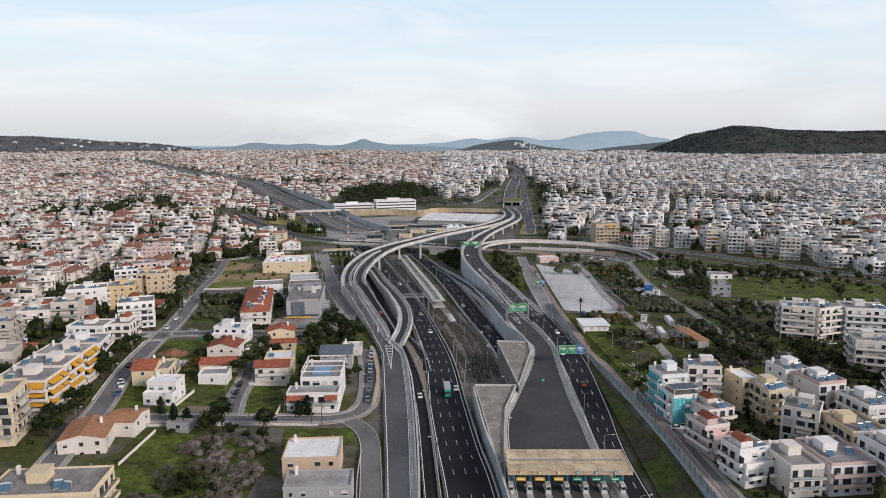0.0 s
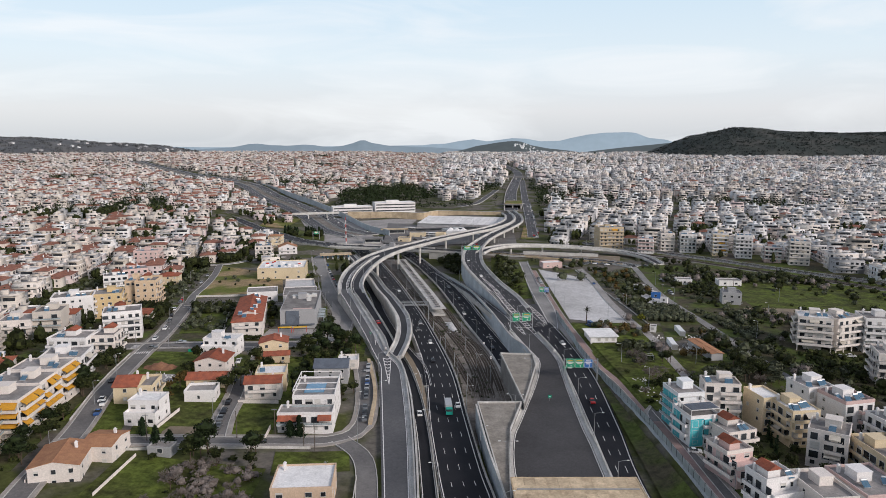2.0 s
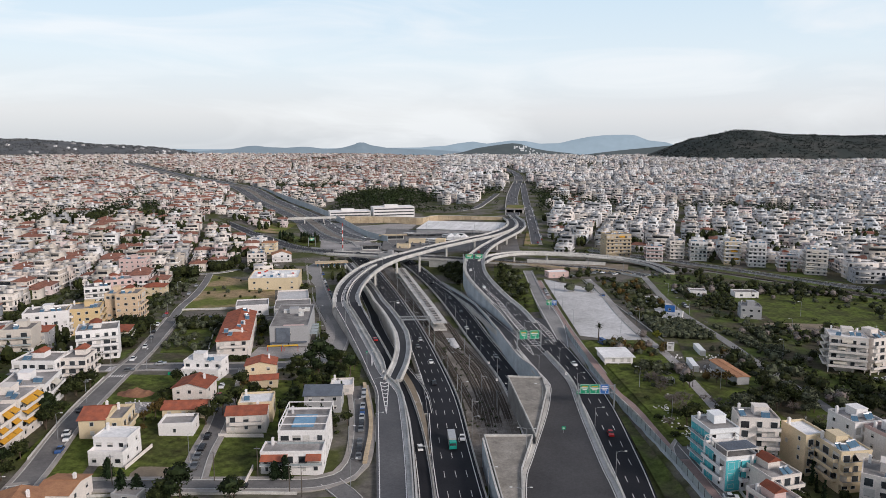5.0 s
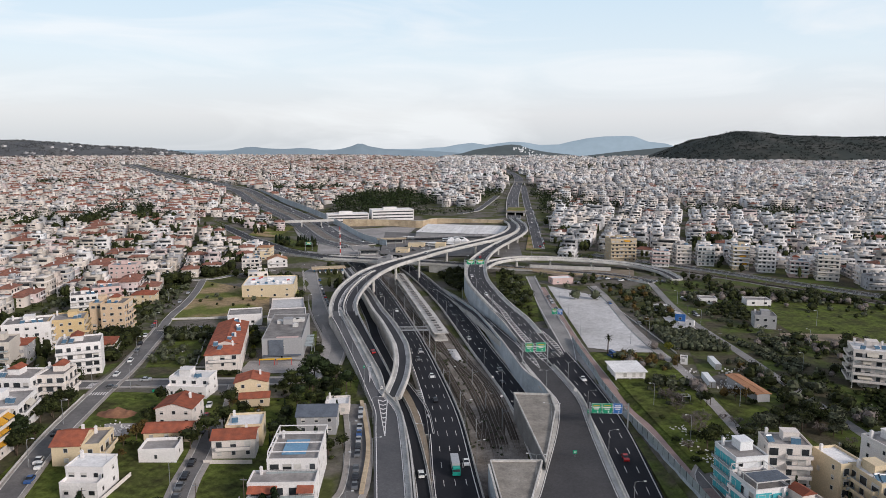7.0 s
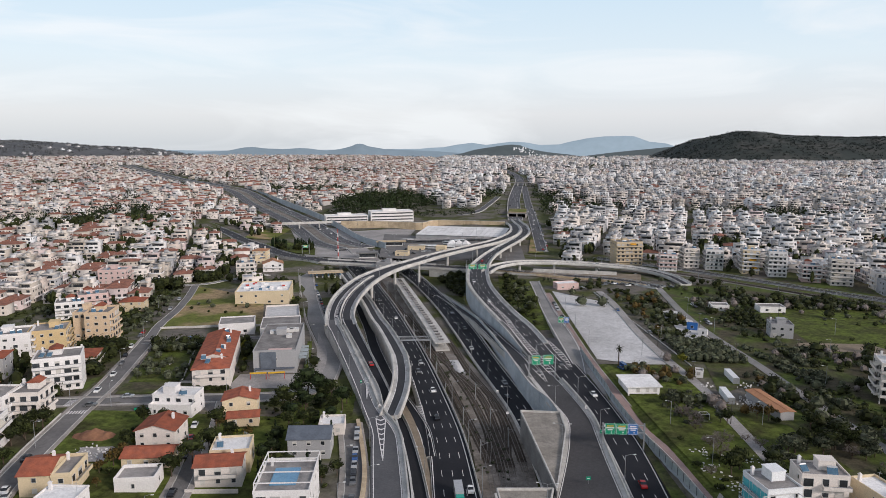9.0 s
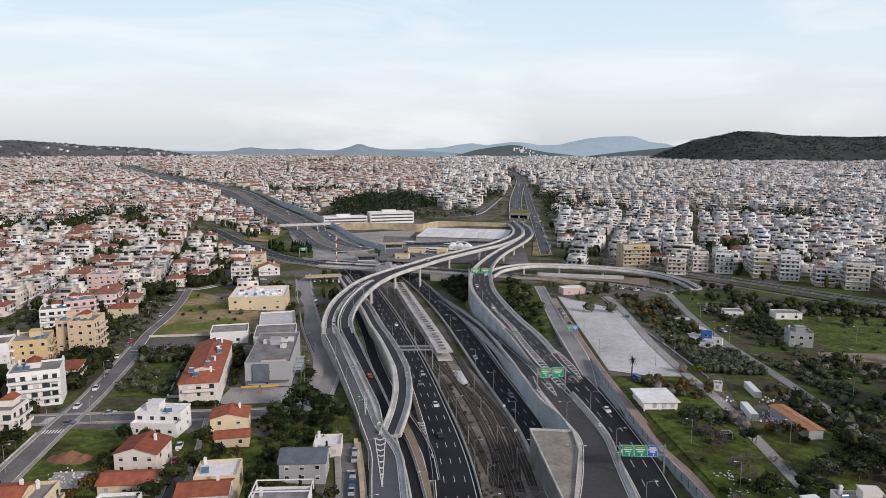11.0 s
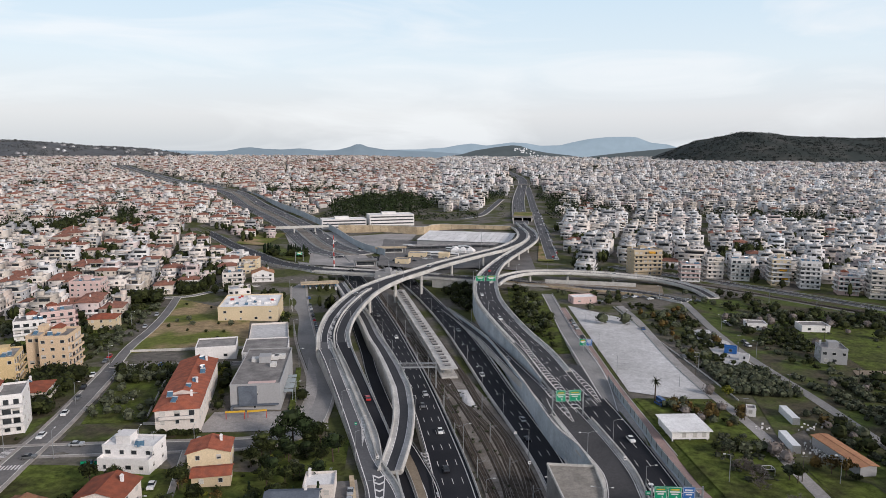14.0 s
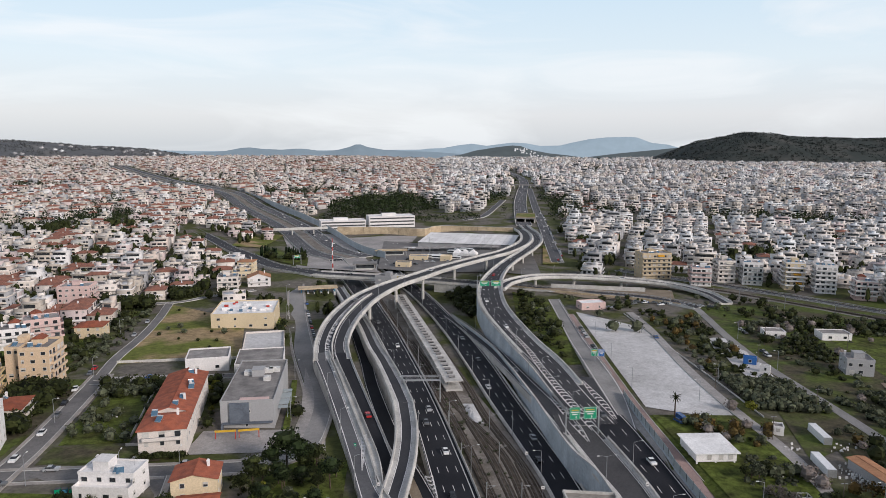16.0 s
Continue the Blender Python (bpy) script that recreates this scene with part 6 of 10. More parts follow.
block(273, 556, 287, 551, 14, 6, "warm_white", "long pale apartment block with rows of balconies", balconies=("S", "W"), heaters=4, awning="awning_cream", shade=0.4)
block(168, 611, 181, 608, 12, 4, "white", "white apartment block with red balconies", balconies=("S", "W"), heaters=3, trim="rose")

# small buildings among the plots
hut = thing("white_bungalow", stand(73.5, 334, 2), "white bungalow on stilts with a flat white roof", "house")
s = Shape()
s.box(-6.2, 6.2, -6.4, 6.6, 0.9, 3.7)
for x in (-5.8, 0, 5.8):
    for y in (-6, 0, 6):
        s.box(x - 0.2, x + 0.2, y - 0.2, y + 0.2, -0.8, 0.9)
s.part("wall", "white", hut)
s = Shape()
s.box(-7.0, 7.0, -7.4, 7.6, 3.7, 3.95)
s.part("roof", "roof_white", hut)
for x in (-2.2, 1.4, 4.4):
    part("window", window_mesh(1.2, 1.5, 0.97), hut, "", pose(x, -6.4, 1.6))
take_rect(73, 334, 16, 18, 0)
for x, y, a in ((116.2, 348, -5), (105, 325.5, -6)):
    c = thing("shipping_container", stand(x, y, a), "white steel shipping container on the grass", "container", "containers")
    s = Shape()
    ring, k = [], 0
    for i in range(49):
        ring.append((-6.1 + 12.2 * i / 48, 1.22 + (0.05 if i % 4 in (1, 2) else 0.0)))
    for yy, hw in ring:
        s.v += [(-hw, yy, 0.15), (hw, yy, 0.15), (hw, yy, 2.6), (-hw, yy, 2.6)]
    for i in range(48):
        for j in range(4):
            s.f.append((4 * i + j, 4 * i + (j + 1) % 4, 4 * i + 4 + (j + 1) % 4, 4 * i + 4 + j))
            s.m.append(0)
    s.f += [(3, 2, 1, 0), (192, 193, 194, 195)]
    s.m += [0, 0]
    s.part("shell", "cold_white", c)
    for yy in (-6.12, 6.0):
        s = Shape()
        s.box(-1.28, 1.28, yy, yy + 0.12, 0.1, 2.68)
        s.part("end_frame", "steel", c)
cottage(115.2, 304.2, 120.4, 304.8, 22, 1, "grey", "long derelict shed with a rusty tiled roof", ridge="y", tile="tile_orange", pitch=0.12, chimney=False, windows=False, name="shed")
block(163.5, 414, 174, 411.5, 10, 2, "grey", "unfinished grey house of bare concrete", balconies=(), heaters=0, name="unfinished_house")
block(156, 472.5, 166, 471, 8, 1, "white", "low white house with a red roof piece", balconies=(), heaters=0, name="bungalow", detail=0.5)
block(183.5, 469, 198, 468, 9, 1, "white", "low white house behind trees", balconies=(), heaters=0, name="bungalow", detail=0.5)
block(74, 531, 89, 534, 9, 1, "rose", "low building with a flat white roof by the lot", balconies=(), heaters=0, name="bungalow", detail=0.6, roof="roof_white", fh=3.6)
block(101.8, 350, 104.8, 349, 4, 1, "white", "small white shed with peeling walls", balconies=(), heaters=0, name="shed", detail=0.3, fh=2.4)
block(125.6, 428, 130.6, 426, 3, 1, "blue", "blue site cabin beside the lane", balconies=(), heaters=0, name="site_cabin", detail=0.4, fh=2.4)
block(127.6, 416.5, 131.2, 414.5, 2.6, 1, "white", "white site cabin beside the lane", balconies=(), heaters=0, name="site_cabin", detail=0.4, fh=2.3)
block(-88, 205, -81, 204, 4, 1, "grey", "small shed with a sheet roof among bushes", balconies=(), heaters=0, name="shed", detail=0.3, fh=2.3)

# ---- trees ----
def ball_quads(n):
    """Quads of a ball made from a cube, n by n to a face."""
    out = []
    g = np.linspace(-1, 1, n + 1)
    for ax in range(3):
        for sg in (-1, 1):
            for i in range(n):
                for j in range(n):
                    q = []
                    for a, b in ((i, j), (i + 1, j), (i + 1, j + 1), (i, j + 1)):
                        p = [0, 0, 0]
                        p[ax], p[(ax + 1) % 3], p[(ax + 2) % 3] = sg, g[a], g[b]
                        q.append(p)
                    out.append(q if sg > 0 else q[::-1])
    q = np.array(out, float)
    return q / np.linalg.norm(q, axis=2)[:, :, None]


BALL = {n: ball_quads(n) for n in (2, 3)}


def quads_mesh(name, centres, sizes, rng, mats, flat=0.0, cores=(), fine=2):
    """A cloud of small leaf-like quads, turned at random, round lumpy inner masses (x, y, z, rx, rz)."""
    n = len(centres)
    a = rng.normal(size=(n, 3))
    a[:, 2] *= 1 - flat
    a /= np.linalg.norm(a, axis=1)[:, None]
    b = np.cross(a, rng.normal(size=(n, 3)))
    b /= np.linalg.norm(b, axis=1)[:, None]
    sz = np.asarray(sizes)[:, None]
    u, v = a * sz, b * sz * rng.uniform(0.55, 0.9, (n, 1))
    pts = np.stack([centres - u - v * 0.6, centres + u * 0.7 - v, centres + u + v * 0.6, centres - u * 0.7 + v], 1).reshape(-1, 3)
    if len(cores):
        c = np.asarray(cores, float)
        d = BALL[fine][None]
        ph = c[:, :1, None] * 1.7
        lump = 1 + 0.16 * np.sin(d[..., 0] * 4 + ph) * np.cos(d[..., 1] * 5 + ph) + 0.12 * np.sin(d[..., 2] * 6 + d[..., 0] * 3 + ph)
        q = d * lump[..., None] * np.stack([c[:, 3], c[:, 3], c[:, 4]], 1)[:, None, None, :] + c[:, None, None, :3]
        pts = np.concatenate([pts, q.reshape(-1, 3)])
        n = len(pts) // 4
    me = bpy.data.meshes.new(name)
    me.vertices.add(4 * n)
    me.vertices.foreach_set("co", pts.ravel())
    me.loops.add(4 * n)
    me.loops.foreach_set("vertex_index", np.arange(4 * n, dtype=np.int32))
    me.polygons.add(n)
    me.polygons.foreach_set("loop_start", np.arange(0, 4 * n, 4, dtype=np.int32))
    for m in mats:
        me.materials.append(MAT[m])
    me.update(calc_edges=True)
    return me


def crown_points(rng, shape, clumps, leaves):
    """Points of leaves gathered in clumps over an uneven crown; shape gives a clump's centre and radius."""
    pts, sizes = [], []
    for i in range(clumps):
        c, r, leaf = shape(rng, i / clumps)
        d = rng.normal(size=(leaves, 3))
        d /= np.linalg.norm(d, axis=1)[:, None]
        d *= (rng.uniform(0.35, 1.0, (leaves, 1)) ** 0.5) * r
        d[:, 2] *= 0.75
        pts.append(np.asarray(c) + d)
        sizes.append(rng.uniform(0.7, 1.3, leaves) * leaf)
    return np.concatenate(pts), np.concatenate(sizes)


def round_crown(R, H, base, leaf, squash=0.75):
    def f(rng, t):
        d = rng.normal(size=3)
        d /= np.linalg.norm(d)
        if d[2] < -0.35:
            d[2] *= -0.5
        k = rng.uniform(0.45, 0.95)
        c = (d[0] * R * k, d[1] * R * k, base + (H - base) * 0.5 + d[2] * (H - base) * 0.45 * k)
        return c, R * rng.uniform(0.22, 0.42), leaf
    return f


def spire_crown(R, H, leaf):
    def f(rng, t):
        z = 0.5 + t * (H - 0.8)
        w = R * (1 - t) ** 0.6 * min(1, 0.5 + t * 5)
        a = rng.uniform(0, 6.283)
        return (math.cos(a) * w * 0.5, math.sin(a) * w * 0.5, z), max(0.3, w * 0.65), leaf
    return f


def trunk_shape(rng, H, r, limbs, spread, top=0.6):
    s = Shape()
    bend = rng.uniform(-0.2, 0.2, 2)
    mid = (bend[0], bend[1], H * top * 0.5)
    s.tube((0, 0, -0.6), mid, r, r * 0.75, 7), s.tube(mid, (bend[0] * 2, bend[1] * 2, H * top), r * 0.75, r * 0.4, 7)
    for i in range(limbs):
        a = 6.283 * i / limbs + rng.uniform(-0.4, 0.4)
        z = H * top * rng.uniform(0.45, 0.95)
        e = (math.cos(a) * spread * rng.uniform(0.5, 0.9), math.sin(a) * spread * rng.uniform(0.5, 0.9), z + H * rng.uniform(0.12, 0.28))
        s.tube((bend[0], bend[1], z), e, r * 0.4, r * 0.12, 5)
    return s


TREES = {}


def tree_kind(key, label, category, H, R, crown, clumps, leaves, mat, seed, trunk=(0.18, 5, 0.6)):
    rng = np.random.default_rng(seed)
    pts, sz = crown_points(rng, crown, clumps, leaves)
    tr = trunk_shape(rng, H, trunk[0], trunk[1], R * 0.8, trunk[2])
    lo, hi = pts[:, 2].min(), pts[:, 2].max()
    zs = (0.32, 0.6) if key not in ("cypress", "fir") else (0.22, 0.45, 0.66)
    cores = []
    for k, u in enumerate(zs):
        w = R * (0.62 if key not in ("cypress", "fir") else 0.72 * (1 - u) ** 0.7)
        cores.append((rng.uniform(-0.2, 0.2) * R * (key not in ("cypress", "fir")), rng.uniform(-0.2, 0.2) * R * (key not in ("cypress", "fir")), lo + (hi - lo) * u, w, (hi - lo) * 0.26))
    if key == "autumn":
        cores = ()
    TREES.setdefault(key, []).append((tr.mesh("trunk", ["bark"], True), quads_mesh("crown", pts, sz, rng, [mat], 0.0, cores, 2), label, category, R))


for sd in range(3):
    tree_kind("olive", "grey-green olive tree with an open crown", "tree", 4.6, 2.4, round_crown(2.5, 4.9, 1.0, 0.20), 26, 24, "olive", 10 + sd, (0.2, 6, 0.5))
    tree_kind("bush", "dense dark green shrub", "shrub", 2.2, 1.5, round_crown(1.6, 2.4, 0.1, 0.17), 18, 24, "leaf", 20 + sd, (0.08, 4, 0.4))
    tree_kind("broad", "dark green broadleaf tree with a full crown", "tree", 7.5, 3.2, round_crown(3.3, 8.0, 1.6, 0.25), 34, 27, "leaf", 30 + sd, (0.24, 6, 0.55))
    tree_kind("pine", "dark pine with a rounded crown", "tree", 9.5, 3.6, round_crown(3.8, 10.0, 2.4, 0.26), 36, 27, "pine", 40 + sd, (0.28, 6, 0.6))
    tree_kind("cypress", "slim dark cypress tree", "tree", 9.0, 1.1, spire_crown(1.3, 9.5, 0.19), 34, 20, "cypress", 50 + sd, (0.15, 2, 0.8))
tree_kind("fir", "dark conical conifer beside a house", "tree", 8.5, 2.4, spire_crown(3.2, 9.0, 0.3), 40, 22, "cypress", 61, (0.2, 5, 0.8))
tree_kind("autumn", "tree with thin rusty autumn leaves", "tree", 5.0, 2.4, round_crown(2.5, 5.2, 1.2, 0.26), 22, 12, "autumn", 71, (0.16, 8, 0.5))
tree_kind("lime", "yellow-green shrub with a loose crown", "shrub", 3.4, 1.7, round_crown(1.8, 3.6, 0.5, 0.18), 22, 22, "yellowgreen", 81, (0.1, 5, 0.5))


def bare_tree(seed, H=5.0, R=2.6):
    """Leafless crown of branching twigs."""
    rng = random.Random(seed)
    s, t = Shape(), Shape()
    s.tube((0, 0, -0.5), (0.1, 0, H * 0.35), 0.16, 0.11, 6)

    def grow(p, d, l, r, depth):
        q = p + d * l
        (s if depth < 2 else t).tube(p, q, r, r * 0.6, 4 if depth < 2 else 3)
        if depth < 3:
            for _ in range((4, 4, 5)[depth]):
                e = (d + Vector((rng.uniform(-1, 1), rng.uniform(-1, 1), rng.uniform(-0.45, 0.6))) * 0.85).normalized()
                grow(q, e, l * rng.uniform(0.6, 0.9), max(r * 0.55, 0.028), depth + 1)
    for i in range(7):
        a = 6.283 * i / 7 + rng.uniform(-0.3, 0.3)
        grow(Vector((0.1, 0, H * 0.2)), Vector((math.cos(a) * 0.9, math.sin(a) * 0.9, rng.uniform(0.3, 1.2))).normalized(), H * 0.24, 0.08, 0)
    TREES.setdefault("bare", []).append((s.mesh("trunk", ["bark"]), t.mesh("twigs", ["twig"]), "bare winter tree with fine grey twigs", "tree", R))


bare_tree(3), bare_tree(8, 4.0)
TREE_BASE = {}


QUEUE = []


def tree(key, x, y, scale=1.0, z=None, group=""):
    QUEUE.append((key, x, y, scale, ground_z(x, y) if z is None else z, group))


def plant(nearest_trees=250, nearest_shrubs=190):
    """Builds the nearest trees and shrubs one by one; the rest is left for joined foliage."""
    left = {"tree": nearest_trees, "shrub": nearest_shrubs}
    over = []
    for key, x, y, scale, z, group in sorted(QUEUE, key=lambda q: math.hypot(q[1], q[2] - 130)):
        trunk, crown, label, cat, R = TREES[key][random.randrange(len(TREES[key]))]
        left[cat] -= 1
        if left[cat] < 0:
            over.append((key, x, y, z, R * scale, scale))
            continue
        size = (scale * random.uniform(0.92, 1.08), scale * random.uniform(0.92, 1.08), scale * random.uniform(0.9, 1.15))
        ob = thing(cat, Matrix.LocRotScale((x, y, z), Euler((0, 0, random.uniform(0, 6.28))), size), label, cat, group)
        part("trunk", trunk, ob), part("crown" if key != "bare" else "twig_crown", crown, ob)
    return over


def clear_of_roads(x, y, r=1.0):
    for dx, dy in ((0, 0), (r, 0), (-r, 0), (0, r), (0, -r)):
        if (int((x + dx) // CELL), int((y + dy) // CELL)) in ROADTAKEN:
            return False
    return True


# cells of roads and houses alone, for planting
ROADTAKEN = set()
for ob in list(scene.objects):
    nm = ob.name.split(".")[0]
    if ob.parent is None and ob.type == "MESH" and nm in ("street", "gravel_lot", "far_rail_road", "track_bed", "crossing_road", "main_carriageway", "deep_carriageway", "loop_ramp", "upper_carriageway", "flyover", "descending_road",
                                                        "outer_carriageway", "toll_carriageway", "underpass_road", "merging_lane", "ramp", "ramp_bank", "pink_path", "slip_road", "forecourt", "parking_ground", "noise_wall", "cover_slab"):
        for p in ob.data.polygons:
            ks = [ob.data.vertices[i].co for i in p.vertices]
            for u in (0.1, 0.37, 0.63, 0.9):
                for w2 in (0.1, 0.5, 0.9):
                    if len(ks) == 4:
                        q = (ks[0] * (1 - u) + ks[1] * u) * (1 - w2) + (ks[3] * (1 - u) + ks[2] * u) * w2
                        ROADTAKEN.add((int(q.x // CELL), int(q.y // CELL)))
    elif ob.parent is None and ob.type == "EMPTY" and ob.get("category") in ("house", "apartment building"):
        wl = [c for c in ob.children if c.name.startswith("wall")]
        if wl:
            xs, ys = [v.co.x for v in wl[0].data.vertices], [v.co.y for v in wl[0].data.vertices]
            for i in range(int((max(xs) - min(xs)) / 1.5) + 2):
                for j in range(int((max(ys) - min(ys)) / 1.5) + 2):
                    q = ob.matrix_basis @ Vector((min(min(xs) + i * 1.5, max(xs)), min(min(ys) + j * 1.5, max(ys)), 0))
                    ROADTAKEN.add((int(q.x // CELL), int(q.y // CELL)))


def grove(kinds, corners, n, smin=0.7, smax=1.1, gap=2.2, seed=1, group="", noise_cut=None):
    """Trees strewn over a four-cornered plot."""
    rng = random.Random(seed)
    a, b, c, d = [Vector((*p, 0)) for p in corners]
    placed = []
    tries = 0
    while len(placed) < n and tries < n * 12:
        tries += 1
        u, v = rng.random(), rng.random()
        p = (a * (1 - u) + b * u) * (1 - v) + (d * (1 - u) + c * u) * v
        if 182 < p.x < 330 and 380 < p.y < 474 and rng.random() < 0.85:
            continue
        if noise_cut is not None and noise.noise(Vector((p.x * 0.03, p.y * 0.03, seed))) < noise_cut:
            continue
        if not clear_of_roads(p.x, p.y, 1.2) or any((p - q).length < gap for q in placed):
            continue
        placed.append(p)
        tree(rng.choice(kinds), p.x, p.y, rng.uniform(smin, smax), None, group)


# plots on the right
grove(["olive"] * 4 + ["bush"], [(106, 372), (132, 368), (131, 402), (107, 406)], 85, 0.75, 1.05, 2.3, 2, "olive grove")
grove(["bush", "bare", "autumn", "olive"], [(84, 344), (101, 330), (101, 372), (72, 358)], 22, 0.6, 1.0, 2.6, 4)
grove(["olive", "bush", "bare", "broad"], [(150, 335), (300, 320), (290, 400), (146, 385)], 130, 0.6, 1.1, 3.5, 6, "", -0.05)
grove(["bush", "olive", "bush", "autumn"], [(104, 420), (130, 415), (138, 520), (104, 520)], 60, 0.7, 1.15, 2.6, 7)
grove(["bush", "olive", "bare", "broad"], [(150, 410), (300, 410), (230, 500), (152, 520)], 100, 0.6, 1.1, 3.2, 8, "", 0.0)
grove(["bush", "broad", "olive"], [(150, 525), (205, 490), (190, 560), (152, 600)], 34, 0.7, 1.1, 3.0, 9)
grove(["bush", "broad", "olive"], [(34, 470), (50, 455), (62, 545), (40, 585)], 44, 0.7, 1.1, 2.4, 10)
grove(["bush", "broad", "broad"], [(2, 560), (13, 530), (12, 620), (-16, 625)], 34, 0.8, 1.25, 2.2, 11)
grove(["bush", "bush", "broad"], [(14, 500), (22, 462), (24, 448), (10, 520)], 16, 0.6, 0.9, 2.0, 12)
grove(["bush", "broad", "cypress"], [(72, 160), (130, 180), (150, 250), (74, 262)], 60, 0.5, 0.9, 3.0, 13)
grove(["bush", "broad", "olive"], [(150, 200), (220, 220), (215, 330), (150, 300)], 60, 0.6, 1.1, 3.4, 14)
grove(["bush", "broad"], [(200, 500), (330, 370), (360, 400), (230, 540)], 60, 0.8, 1.2, 3.2, 15)
grove(["bush", "broad", "olive"], [(70, 530), (110, 530), (120, 560), (70, 570)], 16, 0.7, 1.0, 3.0, 16)
for x, y, k in ((80.5, 482, 1.7), (93, 482, 1.65), (81, 514, 1.2)):
    tree("olive", x, y, k)
# the green plot behind the noise wall and the thickets beyond the lane
for key, x, y, k in (("bare", 81.5, 307, 1.25), ("bare", 83.5, 304, 1.05), ("bare", 81.8, 295, 0.9), ("bare", 83.5, 283, 1.35), ("bare", 86.5, 284, 1.2), ("bare", 81.5, 281, 1.05), ("bare", 96.5, 318, 1.15), ("bare", 98, 313, 1.0), ("bare", 97.5, 281, 0.95),
                     ("bare", 95.5, 287, 0.8), ("broad", 94.5, 299.5, 0.8), ("olive", 93.2, 301.5, 1.0), ("broad", 81, 263, 1.05), ("broad", 84.5, 266, 0.95), ("bare", 82.5, 275, 1.1), ("bush", 79.5, 272, 1.1), ("broad", 94.4, 266.5, 0.95), ("olive", 97, 269, 1.2), ("olive", 92.5, 263, 1.1),
                     ("olive", 104, 276, 1.5), ("olive", 107.5, 278.5, 1.6), ("broad", 111.7, 280, 1.1), ("olive", 115, 276, 1.6), ("broad", 118.5, 277.5, 1.05), ("olive", 121.5, 281, 1.5), ("broad", 126, 281, 1.1), ("olive", 130, 279, 1.5), ("broad", 121, 295, 0.95), ("olive", 128.5, 291, 1.5),
                     ("broad", 132.5, 296, 1.0), ("olive", 128.8, 302.5, 1.4), ("broad", 136, 307.5, 0.95), ("broad", 136.3, 288, 1.1), ("olive", 133.5, 284, 1.4), ("olive", 134, 315, 1.4), ("broad", 135.9, 324, 0.9), ("olive", 131.5, 330, 1.3), ("bush", 126, 321.5, 1.5),
                     ("autumn", 105, 309.5, 1.0), ("autumn", 108, 306, 1.1), ("autumn", 110.8, 303.8, 1.1), ("bush", 112.5, 301.5, 1.1), ("autumn", 125.3, 342, 1.0), ("autumn", 98.5, 347, 0.9), ("autumn", 100.5, 352, 0.8), ("lime", 103, 370, 1.2),
                     ("bush", 74, 254, 1.0), ("bush", 72.5, 268, 0.9), ("bush", 74, 287, 0.7), ("bare", 74.5, 262, 0.8)):
    tree(key, x, y, k)
for i in range(9):
    tree("olive" if i % 3 else "broad", 78.6 + 2.0 * i, 318.3 + 0.25 * i, 1.0 if i % 3 else 0.62)
for i in range(12):
    tree(("olive", "bush", "olive", "bare")[i % 4], 104.5 - 0.35 * i + 0.7 * (i % 2), 262 + 1.5 * i, 0.7)
grove(["olive", "broad", "olive", "bare"], [(122, 262), (150, 262), (150, 340), (124, 340)], 36, 0.7, 1.2, 3.2, 5)
# plots on the left
grove(["olive"], [(-127, 333), (-108, 336), (-114, 386), (-138, 384)], 30, 0.6, 0.95, 3.0, 20, "", -0.15)
grove(["olive", "broad", "olive"], [(-138, 374), (-116, 376), (-118, 389), (-140, 389)], 26, 0.8, 1.05, 2.2, 38)
grove(["bare", "bare", "bush", "broad", "bare"], [(-80, 152), (-54, 152), (-54, 200), (-77, 203)], 22, 0.6, 1.1, 3.2, 21, "", -0.2)
grove(["bush", "broad", "lime", "olive"], [(-57, 283), (-36, 290), (-42, 318), (-60, 312)], 12, 0.6, 0.95, 2.6, 22)
grove(["bush", "broad", "cypress"], [(-57, 248), (-34, 250), (-36, 290), (-60, 285)], 18, 0.5, 0.85, 2.6, 23)
grove(["bush", "broad", "broad"], [(-148, 318), (-138, 322), (-158, 400), (-168, 395)], 28, 0.8, 1.15, 2.4, 24)
grove(["bush", "broad", "pine"], [(-130, 195), (-116, 195), (-124, 232), (-130, 232)], 12, 0.6, 1.0, 2.4, 25)
grove(["bush", "broad", "broad", "pine"], [(-200, 190), (-136, 195), (-140, 330), (-230, 330)], 90, 0.6, 1.15, 3.0, 26)
grove(["bush", "broad", "broad", "olive"], [(-225, 400), (-166, 402), (-184, 480), (-240, 480)], 50, 0.6, 1.1, 3.0, 27, "", -0.1)
grove(["broad", "pine"], [(-180, 558), (-166, 556), (-180, 585), (-192, 580)], 12, 1.0, 1.4, 2.6, 28)
grove(["olive", "bush"], [(-160, 405), (-152, 430), (-178, 545), (-186, 540)], 24, 0.5, 0.8, 2.4, 29)
grove(["bush", "olive"], [(-146, 430), (-104, 440), (-120, 500), (-170, 540)], 12, 0.6, 0.9, 4.0, 30)
grove(["bush", "broad", "lime"], [(-92, 336), (-84, 336), (-98, 400), (-106, 398)], 20, 0.6, 0.95, 2.2, 31)
grove(["bush", "broad", "autumn", "lime"], [(-100, 246), (-64, 250), (-66, 300), (-104, 296)], 22, 0.5, 0.95, 3.0, 32)
grove(["bush", "broad"], [(-86, 440), (-78, 440), (-96, 500), (-102, 500)], 12, 0.6, 0.9, 2.4, 33)
grove(["cypress", "cypress", "pine"], [(-173, 738), (-130, 734), (-132, 742), (-171, 748)], 22, 1.0, 1.4, 1.9, 34)
grove(["broad", "pine"], [(-212, 524), (-182, 530), (-180, 545), (-210, 540)], 12, 1.2, 1.6, 3.0, 35)
